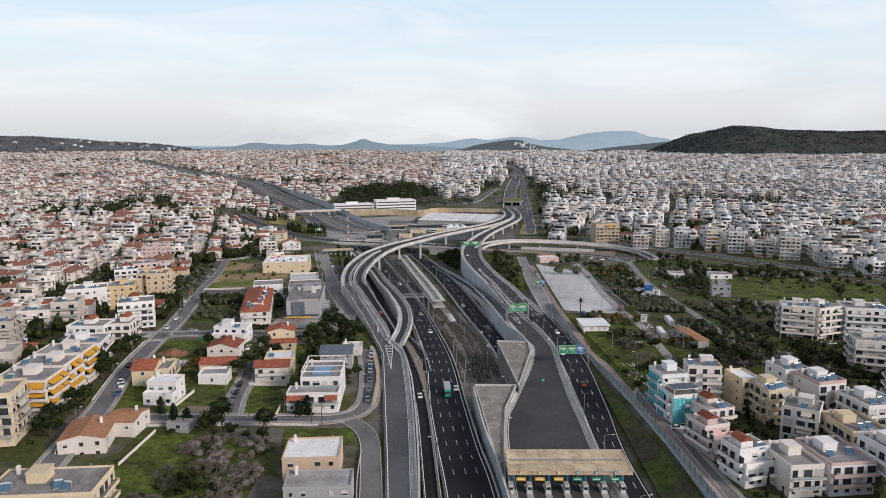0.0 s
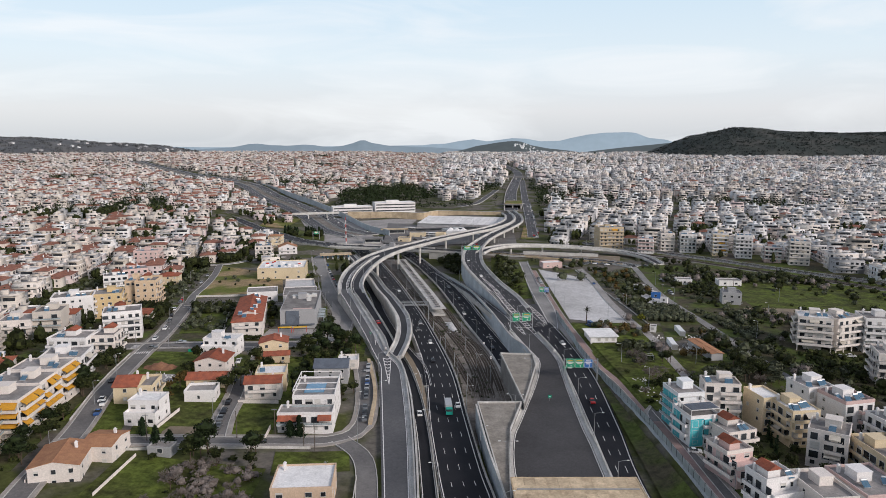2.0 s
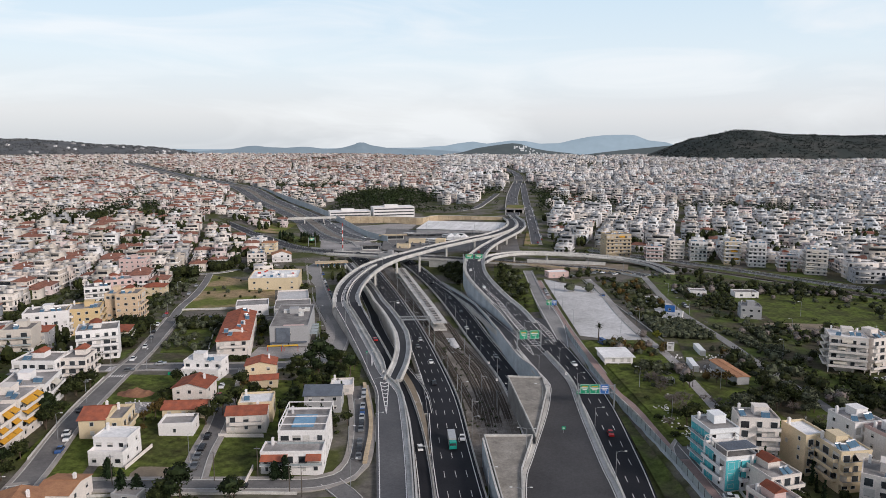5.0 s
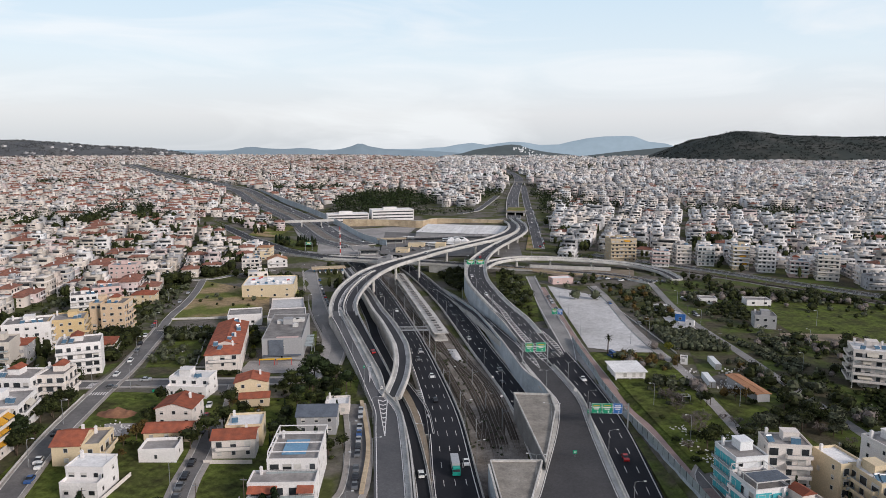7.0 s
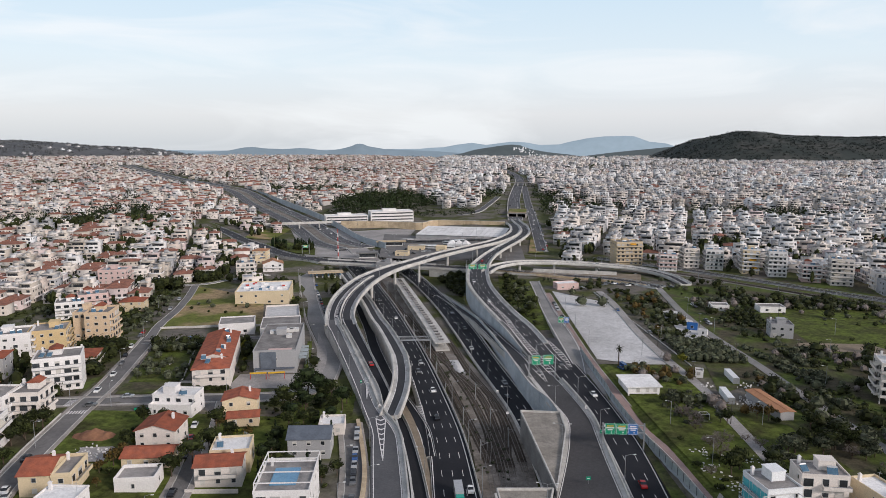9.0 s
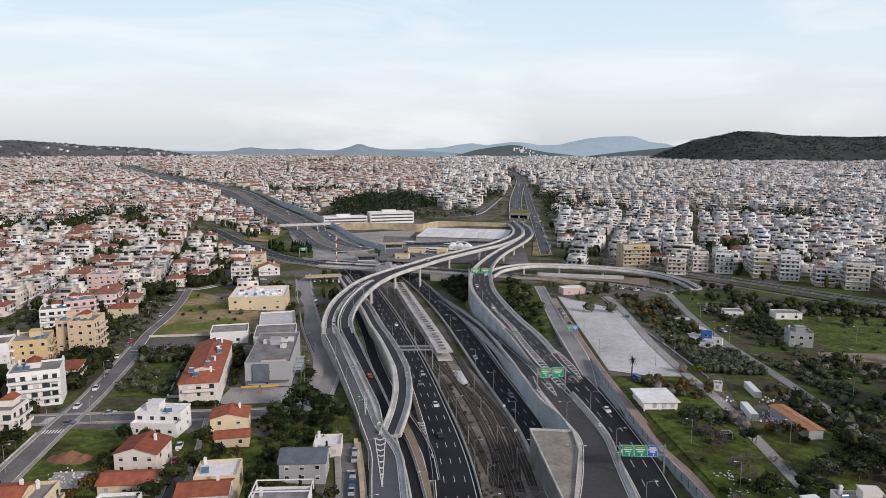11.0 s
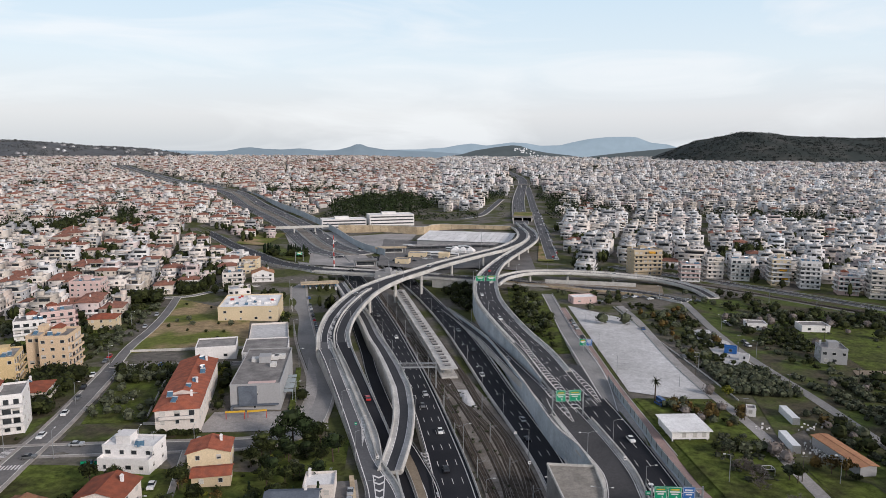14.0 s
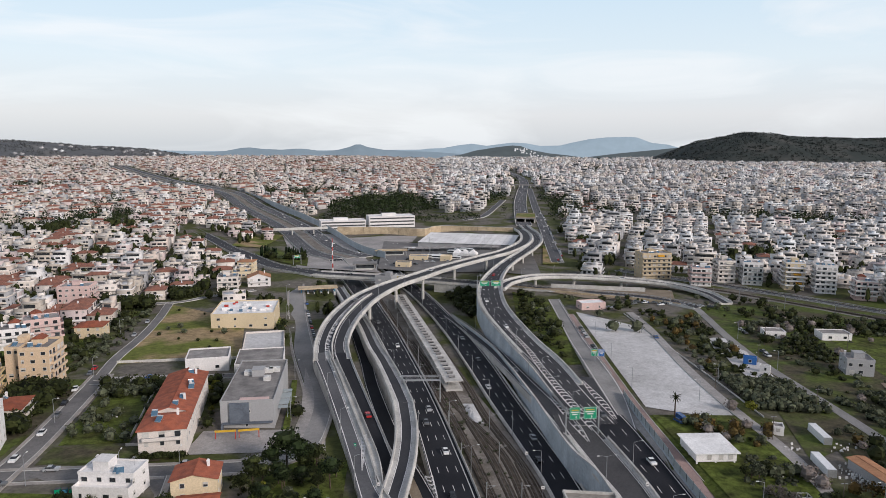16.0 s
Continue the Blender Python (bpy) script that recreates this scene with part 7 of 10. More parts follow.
grove(["bush", "olive", "olive"], [(-173, 420), (-160, 412), (-176, 500), (-186, 505)], 26, 0.6, 0.95, 2.4, 36)
grove(["broad", "pine", "broad"], [(-170, 340), (-146, 345), (-152, 384), (-172, 380)], 24, 0.9, 1.25, 2.6, 37)
for key, x, y, k in (("broad", -81, 256, 1.0), ("fir", -146, 314, 1.3), ("broad", -60.5, 364, 0.95), ("pine", -55, 322, 1.35), ("pine", -50, 319, 1.05), ("pine", -58.5, 319, 0.9), ("broad", -40, 318, 0.8), ("broad", -75, 206, 0.9), ("pine", -72, 204, 0.8),
                     ("autumn", -99.5, 260.5, 1.15), ("broad", -78, 264, 1.1), ("autumn", -101.5, 256, 0.8), ("autumn", 101, 352, 1.0), ("bare", 84, 300, 1.3), ("bare", 97, 372, 1.0), ("lime", -105, 349, 1.3), ("bare", -47, 326, 1.1), ("fir", -95, 218, 0.7), ("fir", -50, 222, 0.7), ("fir", -47, 222, 0.75), ("fir", -87, 209, 0.8), ("fir", -83, 209, 0.7)):
    tree(key, x, y, k)

grove(["broad", "pine", "bush", "broad"], [(-64, 300), (-38, 300), (-42, 330), (-62, 328)], 13, 0.6, 1.0, 3.2, 61)
grove(["broad", "bush", "pine"], [(-60, 262), (-34, 284), (-36, 300), (-60, 298)], 12, 0.5, 0.85, 2.6, 62)
grove(["broad", "broad", "bush"], [(-160, 330), (-142, 330), (-156, 392), (-172, 392)], 34, 0.9, 1.3, 2.3, 63)
grove(["broad", "bush", "pine", "broad"], [(-132, 236), (-127, 236), (-136, 302), (-142, 302)], 14, 0.6, 1.0, 2.2, 64)
grove(["broad", "pine", "bush"], [(-90, 196), (-52, 203), (-54, 216), (-92, 211)], 7, 0.7, 1.1, 3.0, 65)
grove(["bare", "bare", "bush"], [(-80, 160), (-56, 158), (-54, 190), (-76, 194)], 18, 0.8, 1.4, 2.6, 66)
grove(["broad", "bush", "olive"], [(-210, 430), (-166, 420), (-186, 540), (-236, 520)], 40, 0.8, 1.2, 2.8, 67)
grove(["bush", "lime", "broad"], [(-84, 262), (-74, 262), (-80, 296), (-90, 296)], 8, 0.6, 1.0, 2.4, 68)
grove(["broad", "bush"], [(-172, 560), (-140, 566), (-150, 580), (-178, 576)], 14, 1.0, 1.4, 2.6, 69)
grove(["bush", "bush", "olive"], [(-146, 386), (-112, 392), (-114, 400), (-148, 398)], 16, 0.7, 1.1, 2.2, 70)
for x in (-99, -97, -95, -93, -91, -89, -87):
    tree("bush", x, 322.5 + (x + 99) * 0.2, 1.15)
OVER = plant()

# the palm beside the lot
palm = thing("palm_tree", stand(72.5, 362), "tall palm tree with a shaggy head", "tree")
s = Shape()
s.tube((0, 0, -0.5), (0.1, 0, 4.5), 0.32, 0.26, 8), s.tube((0.1, 0, 4.5), (0.15, 0.05, 8.6), 0.26, 0.24, 8)
s.part("trunk", "bark", palm)
s = Shape()
rng = random.Random(5)
for i in range(34):
    a, e = rng.uniform(0, 6.283), rng.uniform(-0.5, 1.1)
    prev = Vector((0.15, 0.05, 8.6))
    d = Vector((math.cos(a) * math.cos(e), math.sin(a) * math.cos(e), math.sin(e)))
    side = d.cross(Vector((0, 0, 1))).normalized()
    for k in range(4):
        d = (d + Vector((0, 0, -0.22))).normalized()
        nxt = prev + d * 0.65
        w0, w1 = 0.28 * (1 - k / 4.5), 0.28 * (1 - (k + 1) / 4.5)
        s.poly((prev - side * w0, prev + side * w0, nxt + side * w1, nxt - side * w1))
        prev = nxt
s.part("fronds", "leaf", palm)

# ---- the town: nearest blocks as houses of their own, the rest as districts ----
def town_template(kind, w, d, floors, rng, detail):
    """All-quad building for the distance; slot 0 wall, 1 roof, 2 tile, 3 glass, 4 trim, 5 clutter."""
    s = Shape()
    h = floors * 3.1
    if kind == "flat":
        loft = floors > 2 and rng.random() < 0.6
        if loft:
            h -= 3.1
            k0, k1, k2 = rng.uniform(1.5, 3.5), rng.uniform(0.1, 0.3) * w, rng.uniform(0.0, 0.2) * w
            s.box(-w / 2 + k1, w / 2 - k2, -d / 2 + k0, d / 2 - 0.2, h, h + 3.1, 0, 1)
            s.poly([(-w / 2 + k1 + 1, -d / 2 + k0 - 0.04, h + 0.2), (w / 2 - k2 - 1, -d / 2 + k0 - 0.04, h + 0.2), (w / 2 - k2 - 1, -d / 2 + k0 - 0.04, h + 2.2), (-w / 2 + k1 + 1, -d / 2 + k0 - 0.04, h + 2.2)], 3)
            s.box(-w / 2 + k1 - 0.4, w / 2 - k2 + 0.4, -d / 2 + k0 - 1.0, d / 2, h + 3.1, h + 3.3, 4)
        s.box(-w / 2, w / 2, -d / 2, d / 2, -3, h, 0, 1)
        for a in ((-w / 2, w / 2, -d / 2, -d / 2 + 0.25), (-w / 2, w / 2, d / 2 - 0.25, d / 2), (-w / 2, -w / 2 + 0.25, -d / 2, d / 2), (w / 2 - 0.25, w / 2, -d / 2, d / 2))[:4 if detail > 1 else 1 if detail > 0 else 0]:
            s.box(*a, h, h + 0.8, 4)
        px, py = rng.uniform(-0.2, 0.2) * w, rng.uniform(-0.05, 0.25) * d
        if loft:
            h += 3.3
        s.box(px - 1.6, px + 1.6, py - 1.6, py + 1.6, h, h + 2.4, 0, 1)
        for k in range(2 if detail > 0 else 1):
            a, b = rng.uniform(-0.4, 0.4) * w, rng.uniform(-0.4, 0.1) * d
            s.box(a - 0.8, a + 0.8, b - 0.5, b + 0.5, h, h + rng.uniform(0.8, 1.6), 5)
        h = (floors - (1 if loft else 0)) * 3.1
        floors -= 1 if loft else 0
    else:
        e = 0.5
        s.box(-w / 2, w / 2, -d / 2, d / 2, -3, h, 0)
        top = h + min(w, d) * 0.17
        k = min(w, d) / 2
        W2, D2 = w / 2 + e, d / 2 + e
        c = [(-W2, -D2, h), (W2, -D2, h), (W2, D2, h), (-W2, D2, h)]
        if w >= d:
            e1, e2 = (-(w / 2 - k * 0.6), 0, top), (w / 2 - k * 0.6, 0, top)
            fs = [(c[0], c[1], e2, e1), (c[1], c[2], e2, e2), (c[2], c[3], e1, e2), (c[3], c[0], e1, e1)]
        else:
            e1, e2 = (0, -(d / 2 - k * 0.6), top), (0, d / 2 - k * 0.6, top)
            fs = [(c[0], c[1], e1, e1), (c[1], c[2], e2, e1), (c[2], c[3], e2, e2), (c[3], c[0], e1, e2)]
        for f in fs:
            f = list(f)
            if f[2] == f[3]:
                f[3] = tuple(0.999 * a + 0.001 * b for a, b in zip(f[3], f[0]))
            s.poly(f, 2)
        s.box(-0.35 + w * 0.2, 0.35 + w * 0.2, -0.35, 0.35, h, top + 0.9, 4)
    if detail < 0:
        for f in range(max(0, floors - 2), floors):
            at = -w / 2 + rng.uniform(0.4, 1.6)
            while at < w / 2 - 1.5:
                to = min(at + rng.uniform(1.8, 4.5), w / 2 - 0.4)
                s.poly([(at, -d / 2 - 0.05, f * 3.1 + 0.9), (to, -d / 2 - 0.05, f * 3.1 + 0.9), (to, -d / 2 - 0.05, f * 3.1 + 2.4), (at, -d / 2 - 0.05, f * 3.1 + 2.4)], 3 if rng.random() < 0.7 else 5)
                at = to + rng.uniform(1.0, 3.0)
        floors = 0
    for f in range(floors):
        z = f * 3.1
        sides = ("S", "E", "W") if detail > 1 else (("S", rng.choice("EW")) if detail > 0 else ("S",))
        for side in sides:
            ln = w if side == "S" else d
            n = max(2, int(ln / 3.2))
            bal = (f > 0) and (side == "S" or rng.random() < 0.5)
            # dark strips serve as windows and as painted shade of the balcony recess
            if bal and side == "S" and detail < 2:
                at = -ln / 2 + rng.uniform(0.3, 1.6)
                while at < ln / 2 - 1.5:
                    to = min(at + rng.uniform(1.6, 4.2), ln / 2 - 0.4)
                    s.poly([(at, -d / 2 - 0.04, z + 0.1), (to, -d / 2 - 0.04, z + 0.1), (to, -d / 2 - 0.04, z + 2.3), (at, -d / 2 - 0.04, z + 2.3)], 3 if rng.random() < 0.72 else 5)
                    at = to + rng.uniform(0.5, 1.8)
                n = 0
            for i in range(n):
                if rng.random() < (0.15 if detail else 0.5):
                    continue
                u = -ln / 2 + ln * (i + 0.5) / n
                ww, z0, z1 = (0.95, 0.1, 2.2) if bal else (0.55, 0.9, 2.1)
                q = [(u - ww, z + z0), (u + ww, z + z0), (u + ww, z + z1), (u - ww, z + z1)]
                o = 0.04
                pts = {"S": [(a, -d / 2 - o, b) for a, b in q], "E": [(w / 2 + o, a, b) for a, b in q], "W": [(-w / 2 - o, -a, b) for a, b in q]}[side]
                s.poly(pts, 3 if rng.random() < 0.7 else 5)
            if bal:
                b0, b1 = (-ln / 2, ln / 2) if rng.random() < 0.6 else (-ln / 2 + rng.uniform(0, 0.3) * ln, ln / 2 - rng.uniform(0, 0.3) * ln)
                y0, y1 = -d / 2 - 1.4, -d / 2
                if side == "S":
                    s.box(b0, b1, y0, y1, z - 0.15, z + (0.0 if detail > 1 else 0.75), 4)
                    if detail > 1:
                        s.box(b0, b1, y0, y0 + 0.12, z, z + 0.9, 4)
                    if rng.random() < 0.25:
                        s.box(b0, (b0 + b1) / 2, y0 - 0.2, y0, z + 1.4, z + 2.5, 5)
                elif side == "E":
                    s.box(w / 2, w / 2 + 1.2, b0, b1, z - 0.15, z, 4), s.box(w / 2 + 1.1, w / 2 + 1.2, b0, b1, z, z + 0.9, 4)
                else:
                    s.box(-w / 2 - 1.2, -w / 2, b0, b1, z - 0.15, z, 4), s.box(-w / 2 - 1.2, -w / 2 - 1.1, b0, b1, z, z + 0.9, 4)
    keep = [i for i, f in enumerate(s.f) if not (len(f) == 4 and f[0] - f[3] == 3 and f[0] - f[1] == 1)]
    s.f, s.m = [s.f[i] for i in keep], [s.m[i] for i in keep]
    v = np.array(s.v, float)
    f4 = np.array([f if len(f) == 4 else (*f, f[-1]) for f in s.f], np.int32)
    return v, f4, np.array(s.m, np.int32)


SLOTS = ["town_white", "warm_white", "town_cream", "town_beige", "grey", "town_rose", "town_peach", "cold_white", "roof", "tile_town", "glass", "shutter", "roof_white"]


def town_mesh(name, places, templates, label):
    """Joins many copies of templates into one district. places: (template, x, y, z, rot, wall slot, trim slot, roof slot)."""
    V, F, Mi, k = [], [], [], 0
    for t, x, y, z, r, wall, trim, rf in places:
        v, f, m = templates[t]
        c, s = math.cos(r), math.sin(r)
        V.append(np.stack([x + v[:, 0] * c - v[:, 1] * s, y + v[:, 0] * s + v[:, 1] * c, z + v[:, 2]], 1))
        F.append(f + k)
        k += len(v)
        Mi.append(np.array([wall, rf, 9, 10, trim, 11], np.int32)[m])
    if not V:
        return
    V, F, Mi = np.concatenate(V), np.concatenate(F), np.concatenate(Mi)
    me = bpy.data.meshes.new(name)
    me.vertices.add(len(V))
    me.vertices.foreach_set("co", V.ravel())
    me.loops.add(F.size)
    me.loops.foreach_set("vertex_index", F.ravel().astype(np.int32))
    me.polygons.add(len(F))
    me.polygons.foreach_set("loop_start", np.arange(0, F.size, 4, dtype=np.int32))
    for m in SLOTS:
        me.materials.append(MAT[m])
    me.polygons.foreach_set("material_index", Mi)
    me.update(calc_edges=True)
    tagged(new(name, me), label, "town", kind="stuff")


def in_view(x, y, pad=60):
    return abs(x) < 0.665 * (y + 10) + pad


# prototypes of the nearer town houses, built once at the town's edge and copied
def wall_pick(rng, side):
    if side == "L":
        return rng.choices(range(8), (12, 20, 22, 16, 9, 9, 12, 1))[0]
    return rng.choices(range(8), (20, 18, 8, 8, 17, 8, 4, 17))[0]


rng = random.Random(77)
PLACES, GREEN = [], []
for side, rot0, x0, x1 in (("L", 12, -2600, -20), ("R", -14, -20, 2600)):
    r = radians(rot0)
    c, s = math.cos(r), math.sin(r)
    pu, pv = (13.4, 14.2) if side == "L" else (15.2, 14.6)
    for iu in range(-220, 220):
        for iv in range(-50, 280):
            u = iu * pu + (iu // 5) * 7.5
            v = iv * pv + (iv // 2) * 7.5
            x, y = u * c - v * s, u * s + v * c
            if not (x0 <= x < x1) or y < 130 or y > 3300 or not in_view(x, y):
                continue
            bend = Vector((x * 0.003, y * 0.003, 7.7))
            turn = 0.3 * noise.noise(bend + Vector((5, 5, 5)))
            dx, dy = 40 * noise.noise(bend), 40 * noise.noise(bend + Vector((9, 2, 4)))
            # trees in the street behind each pair of rows and in the yards
            for k in range(3):
                if rng.random() < ((0.62 if side == "L" else 0.40) if iv % 2 else 0.16):
                    a, b = u + rng.uniform(-0.5, 0.5) * pu, v + pv * 0.5 + (3.7 if iv % 2 else 0.0) + rng.uniform(-2, 2)
                    GREEN.append((a * c - b * s + dx, a * s + b * c + dy))
            x, y = x + rng.uniform(-1.6, 1.6) + dx, y + rng.uniform(-2.2, 2.2) + dy
            roll, kind, fl, pal = rng.random(), rng.random(), rng.random(), wall_pick(rng, side)
            # woods and gaps
            wood = noise.noise(Vector((x * 0.0034, y * 0.0062, 3.1)))
            if y > 620 and wood > 0.33 and roll < 0.8:
                PLACES.append(("tree", x, y, 1, 0, 0, 0, 0))
                continue
            if roll < (0.20 if side == "L" else 0.15):
                PLACES.append(("tree", x, y, 0, 0, 0, 0, 0))
                continue
            tiled = kind < (0.40 if side == "L" else 0.11)
            tall = noise.noise(Vector((x * 0.008, y * 0.008, 1.3)))
            floors = (2 if fl < 0.6 else 3) if tiled else ((2, 2, 3, 3, 4, 4)[int(clamp(fl * 5 + tall, 0, 5))] if side == "L" else (2, 3, 3, 4, 4, 5, 5)[int(clamp(fl * 6 + tall * 2, 0, 6))])
            w, d = (rng.choice((9.5, 12.0, 12.0, 14.5)) if side == "L" else rng.choice((12.0, 14.5, 14.5, 14.5, 20.5))), rng.choice((12.0, 13.0))
            if free_rect(x, y, w + 0.5, d + 0.5, r):
                PLACES.append(("tiled" if tiled else "flat", x, y, r + turn + (rng.choice((0, 0, 1.5708, -1.5708)) if tiled else 0), w, d, floors, pal))

houses = sorted((p for p in PLACES if p[0] != "tree"), key=lambda p: math.hypot(p[1], p[2] - 60))
NEAR = houses[:48]
PROTO = {}
for k, p in enumerate(NEAR):
    kind, x, y, r, w, d, fl, pal = p
    wall = SLOTS[pal]
    key = (kind, max(w, 11.0) if kind == "flat" else 12.5, 13.0, fl, wall, x < 0)
    m = pose(x, y, ground_z(x, y), 0, 0, math.degrees(r))
    g = rng.random()
    if key in PROTO:
        copy_thing(PROTO[key], m)
    elif kind == "flat":
        tone = wall.replace("town_", "").replace("_", " ")
        PROTO[key] = apartment(m, key[1], 13.0, fl, wall, f"{tone} plastered apartment block of {('two', 'three', 'four', 'five')[fl - 2]} storeys with balconies", balconies=("S", "E") if g < 0.5 else ("S", "W"), heaters=2, tiled=g < 0.25,
                               awning="awning_cream", shade=0.35, group="town blocks", detail=0.5, side_win=False, front="solid" if g < 0.7 else "glass")
    else:
        PROTO[key] = house(m, 12.5, 11.0, fl, wall, f"{wall.replace('town_', '').replace('_', ' ')} plastered town house with a red tiled roof", hip=g < 0.6, ridge="x" if g < 0.8 else "y", balcony=True, group="town houses", heaters=1)

rest = houses[48:]
trng = random.Random(9)
TEMPL, INDEX = [], {}
for det in (2, 1, 0, -1):
    for kind in ("flat", "tiled"):
        for fl in (2, 3, 4, 5):
            for var in range(4 if kind == "flat" else 3):
                INDEX.setdefault((det, kind, fl), []).append(len(TEMPL))
                TEMPL.append(town_template(kind, (9.5, 12.0, 14.0, 20.5)[var], (14.0, 13.0, 12.0, 12.0)[var], fl, trng, det))
BANDS = [(0, 700), (700, 1000), (1000, 1400), (1400, 1900), (1900, 2500), (2500, 4000)]
for lo, hi in BANDS:
    for side in (-1, 1):
        pl = []
        for kind, x, y, r, w, d, fl, pal in rest:
            dist = math.hypot(x, y - 60)
            if lo <= dist < hi and (x < -20) == (side < 0):
                det = 2 if dist < 620 else (1 if dist < 1000 else (0 if dist < 1500 else -1))
                opts = INDEX[(det, kind, fl)]
                pl.append((opts[min(len(opts) - 1, 0 if w < 10 else 1 if w < 13 else 2 if w < 16 else 3)], x, y, ground_z(x, y), r, pal, trng.choice((0, 1, pal, pal, 1 if side > 0 else 2)), trng.choice((8, 8, 8, 8, 8, 12))))
        town_mesh("town_district", pl, TEMPL, "crowded town of pale houses with red tiled roofs" if side < 0 else "crowded town of white apartment blocks")

# far trees: joined clumps
def far_trees(name, spots, seed, mats, leaves, label):
    g = np.random.default_rng(seed)
    C, S, K = [], [], []
    for x, y, z, R, H in spots:
        n = leaves
        d = g.normal(size=(n, 3))
        d /= np.linalg.norm(d, axis=1)[:, None]
        d *= g.uniform(0.7, 1.05, (n, 1))
        lump = 1 + 0.25 * np.sin(d[:, 0:1] * 5 + x) * np.cos(d[:, 1:2] * 4 + y)
        C.append(np.array((x, y, z + H * 0.52)) + d * lump * np.array((R, R, H * 0.5)))
        S.append(g.uniform(0.5, 1.0, n) * (R * min(0.5, 1.25 / n ** 0.5)))
        if n > 20:
            K.append((x, y, z + H * 0.5, R * 0.74, H * 0.40))
    if C:
        me = quads_mesh(name, np.concatenate(C), np.concatenate(S), g, mats, 0.0, K, 2)
        tagged(new(name, me), label, "trees", kind="stuff")


spots_near, spots_far, spots_cyp = [], [], []
for p in PLACES:
    if p[0] != "tree":
        continue
    x, y = p[1], p[2]
    dist = math.hypot(x, y - 60)
    if not free_rect(x, y, 6, 6, 0):
        continue
    for k in range(5 if dist < 900 else 4):
        a, b = x + rng.uniform(-7, 7), y + rng.uniform(-7, 7)
        R = rng.uniform(1.8, 3.8) * (1.3 if p[3] else 1.05)
        (spots_near if dist < 900 else spots_far).append((a, b, ground_z(a, b), R, rng.uniform(8, 14) if p[3] else rng.uniform(5, 11)))
# street and garden trees between the houses
for x, y in GREEN:
    dist = math.hypot(x, y - 60)
    if free_rect(x, y, 3, 3, 0) and rng.random() < (1.0 if dist < 1000 else 0.7 if dist < 1700 else 0.45):
        (spots_near if dist < 900 else spots_far).append((x, y, ground_z(x, y), rng.uniform(1.6, 3.2), rng.uniform(6, 11) if x > -20 else rng.uniform(5, 9.5)))
# the dark wood beyond the white offices and the park trees
for k in range(620):
    a, b = rng.uniform(-1, 1), rng.uniform(-1, 1)
    x, y = -92 + 78 * a + 20 * b, 1180 + 160 * b
    if a * a + b * b < 1.0 and clear_of_roads(x, y, 2):
        spots_far.append((x, y, ground_z(x, y), rng.uniform(3.5, 6.0), rng.uniform(8, 14)))
for k in range(140):
    x, y = rng.uniform(-170, 40), rng.uniform(1002, 1080)
    spots_far.append((x, y, ground_z(x, y), rng.uniform(2, 4), rng.uniform(4, 9)))
mid = [p for p in spots_far if p[1] < 1600]
far_trees("town_trees", spots_near, 5, ["leaf"], 24, "dark garden and street trees among the houses")
far_trees("town_trees", mid, 6, ["pine"], 16, "dark trees among the farther houses")
far_trees("far_trees", [p for k, p in enumerate(spots_far) if p[1] >= 1600 and k % 5 < 3], 6, ["pine"], 7, "dark trees among the farthest houses")
for mat, keys, lab in (("olive", ("olive",), "grey-green olive trees and scrub over the plots"), ("leaf", ("bush", "broad", "pine", "cypress", "fir"), "dark green shrubs and trees over the plots"), ("twig", ("bare",), "bare grey shrubs over the plots"), ("autumn", ("autumn", "lime"), "rusty shrubs over the plots")):
    far_trees("shrubs", [(x, y, z, R, R * 1.7) for k, x, y, z, R, sc in OVER if k in keys], 12, [mat], 64, lab)


# ---- scrub and weeds over the open plots ----
def scrub(corners, n, seed, mats, rmin, rmax, leaves, label, cut=-0.1, freq=0.05):
    g = random.Random(seed)
    a, b, c, d = [Vector((*p, 0)) for p in corners]
    spots = []
    for k in range(n * 3):
        u, v = g.random(), g.random()
        p = (a * (1 - u) + b * u) * (1 - v) + (d * (1 - u) + c * u) * v
        meadow = 182 < p.x < 330 and 380 < p.y < 474 and g.random() < 0.88
        if not meadow and noise.noise(Vector((p.x * freq, p.y * freq, seed))) > cut and clear_of_roads(p.x, p.y, rmax):
            R = g.uniform(rmin, rmax)
            spots.append((p.x, p.y, ground_z(p.x, p.y) - 0.2, R, R * g.uniform(1.1, 1.7)))
            if len(spots) >= n:
                break
    far_trees("scrub", spots, seed, mats, leaves, label)


scrub([(124, 255), (230, 235), (200, 345), (122, 330)], 240, 41, ["leaf"], 0.8, 2.2, 30, "dark green scrub over rough plots", -0.05)
scrub([(145, 345), (330, 330), (260, 500), (152, 540)], 190, 43, ["leaf"], 0.9, 2.4, 30, "dark green scrub over rough plots", 0.2, 0.035)
scrub([(145, 345), (330, 330), (260, 500), (152, 540)], 200, 44, ["olive"], 1.0, 2.2, 30, "olive scrub over rough plots", 0.15, 0.045)
scrub([(104, 405), (131, 400), (140, 530), (104, 530)], 120, 45, ["leaf"], 0.8, 2.2, 30, "dark scrub beside the gravel lot", -0.1)
scrub([(-80, 150), (-52, 150), (-52, 200), (-77, 203)], 80, 47, ["twig"], 0.8, 2.0, 56, "bare brown brambles on the plot", 0.0, 0.06)
scrub([(-80, 150), (-52, 150), (-52, 200), (-77, 203)], 40, 48, ["leaf"], 0.6, 1.4, 30, "dark brambles on the plot", 0.0, 0.06)
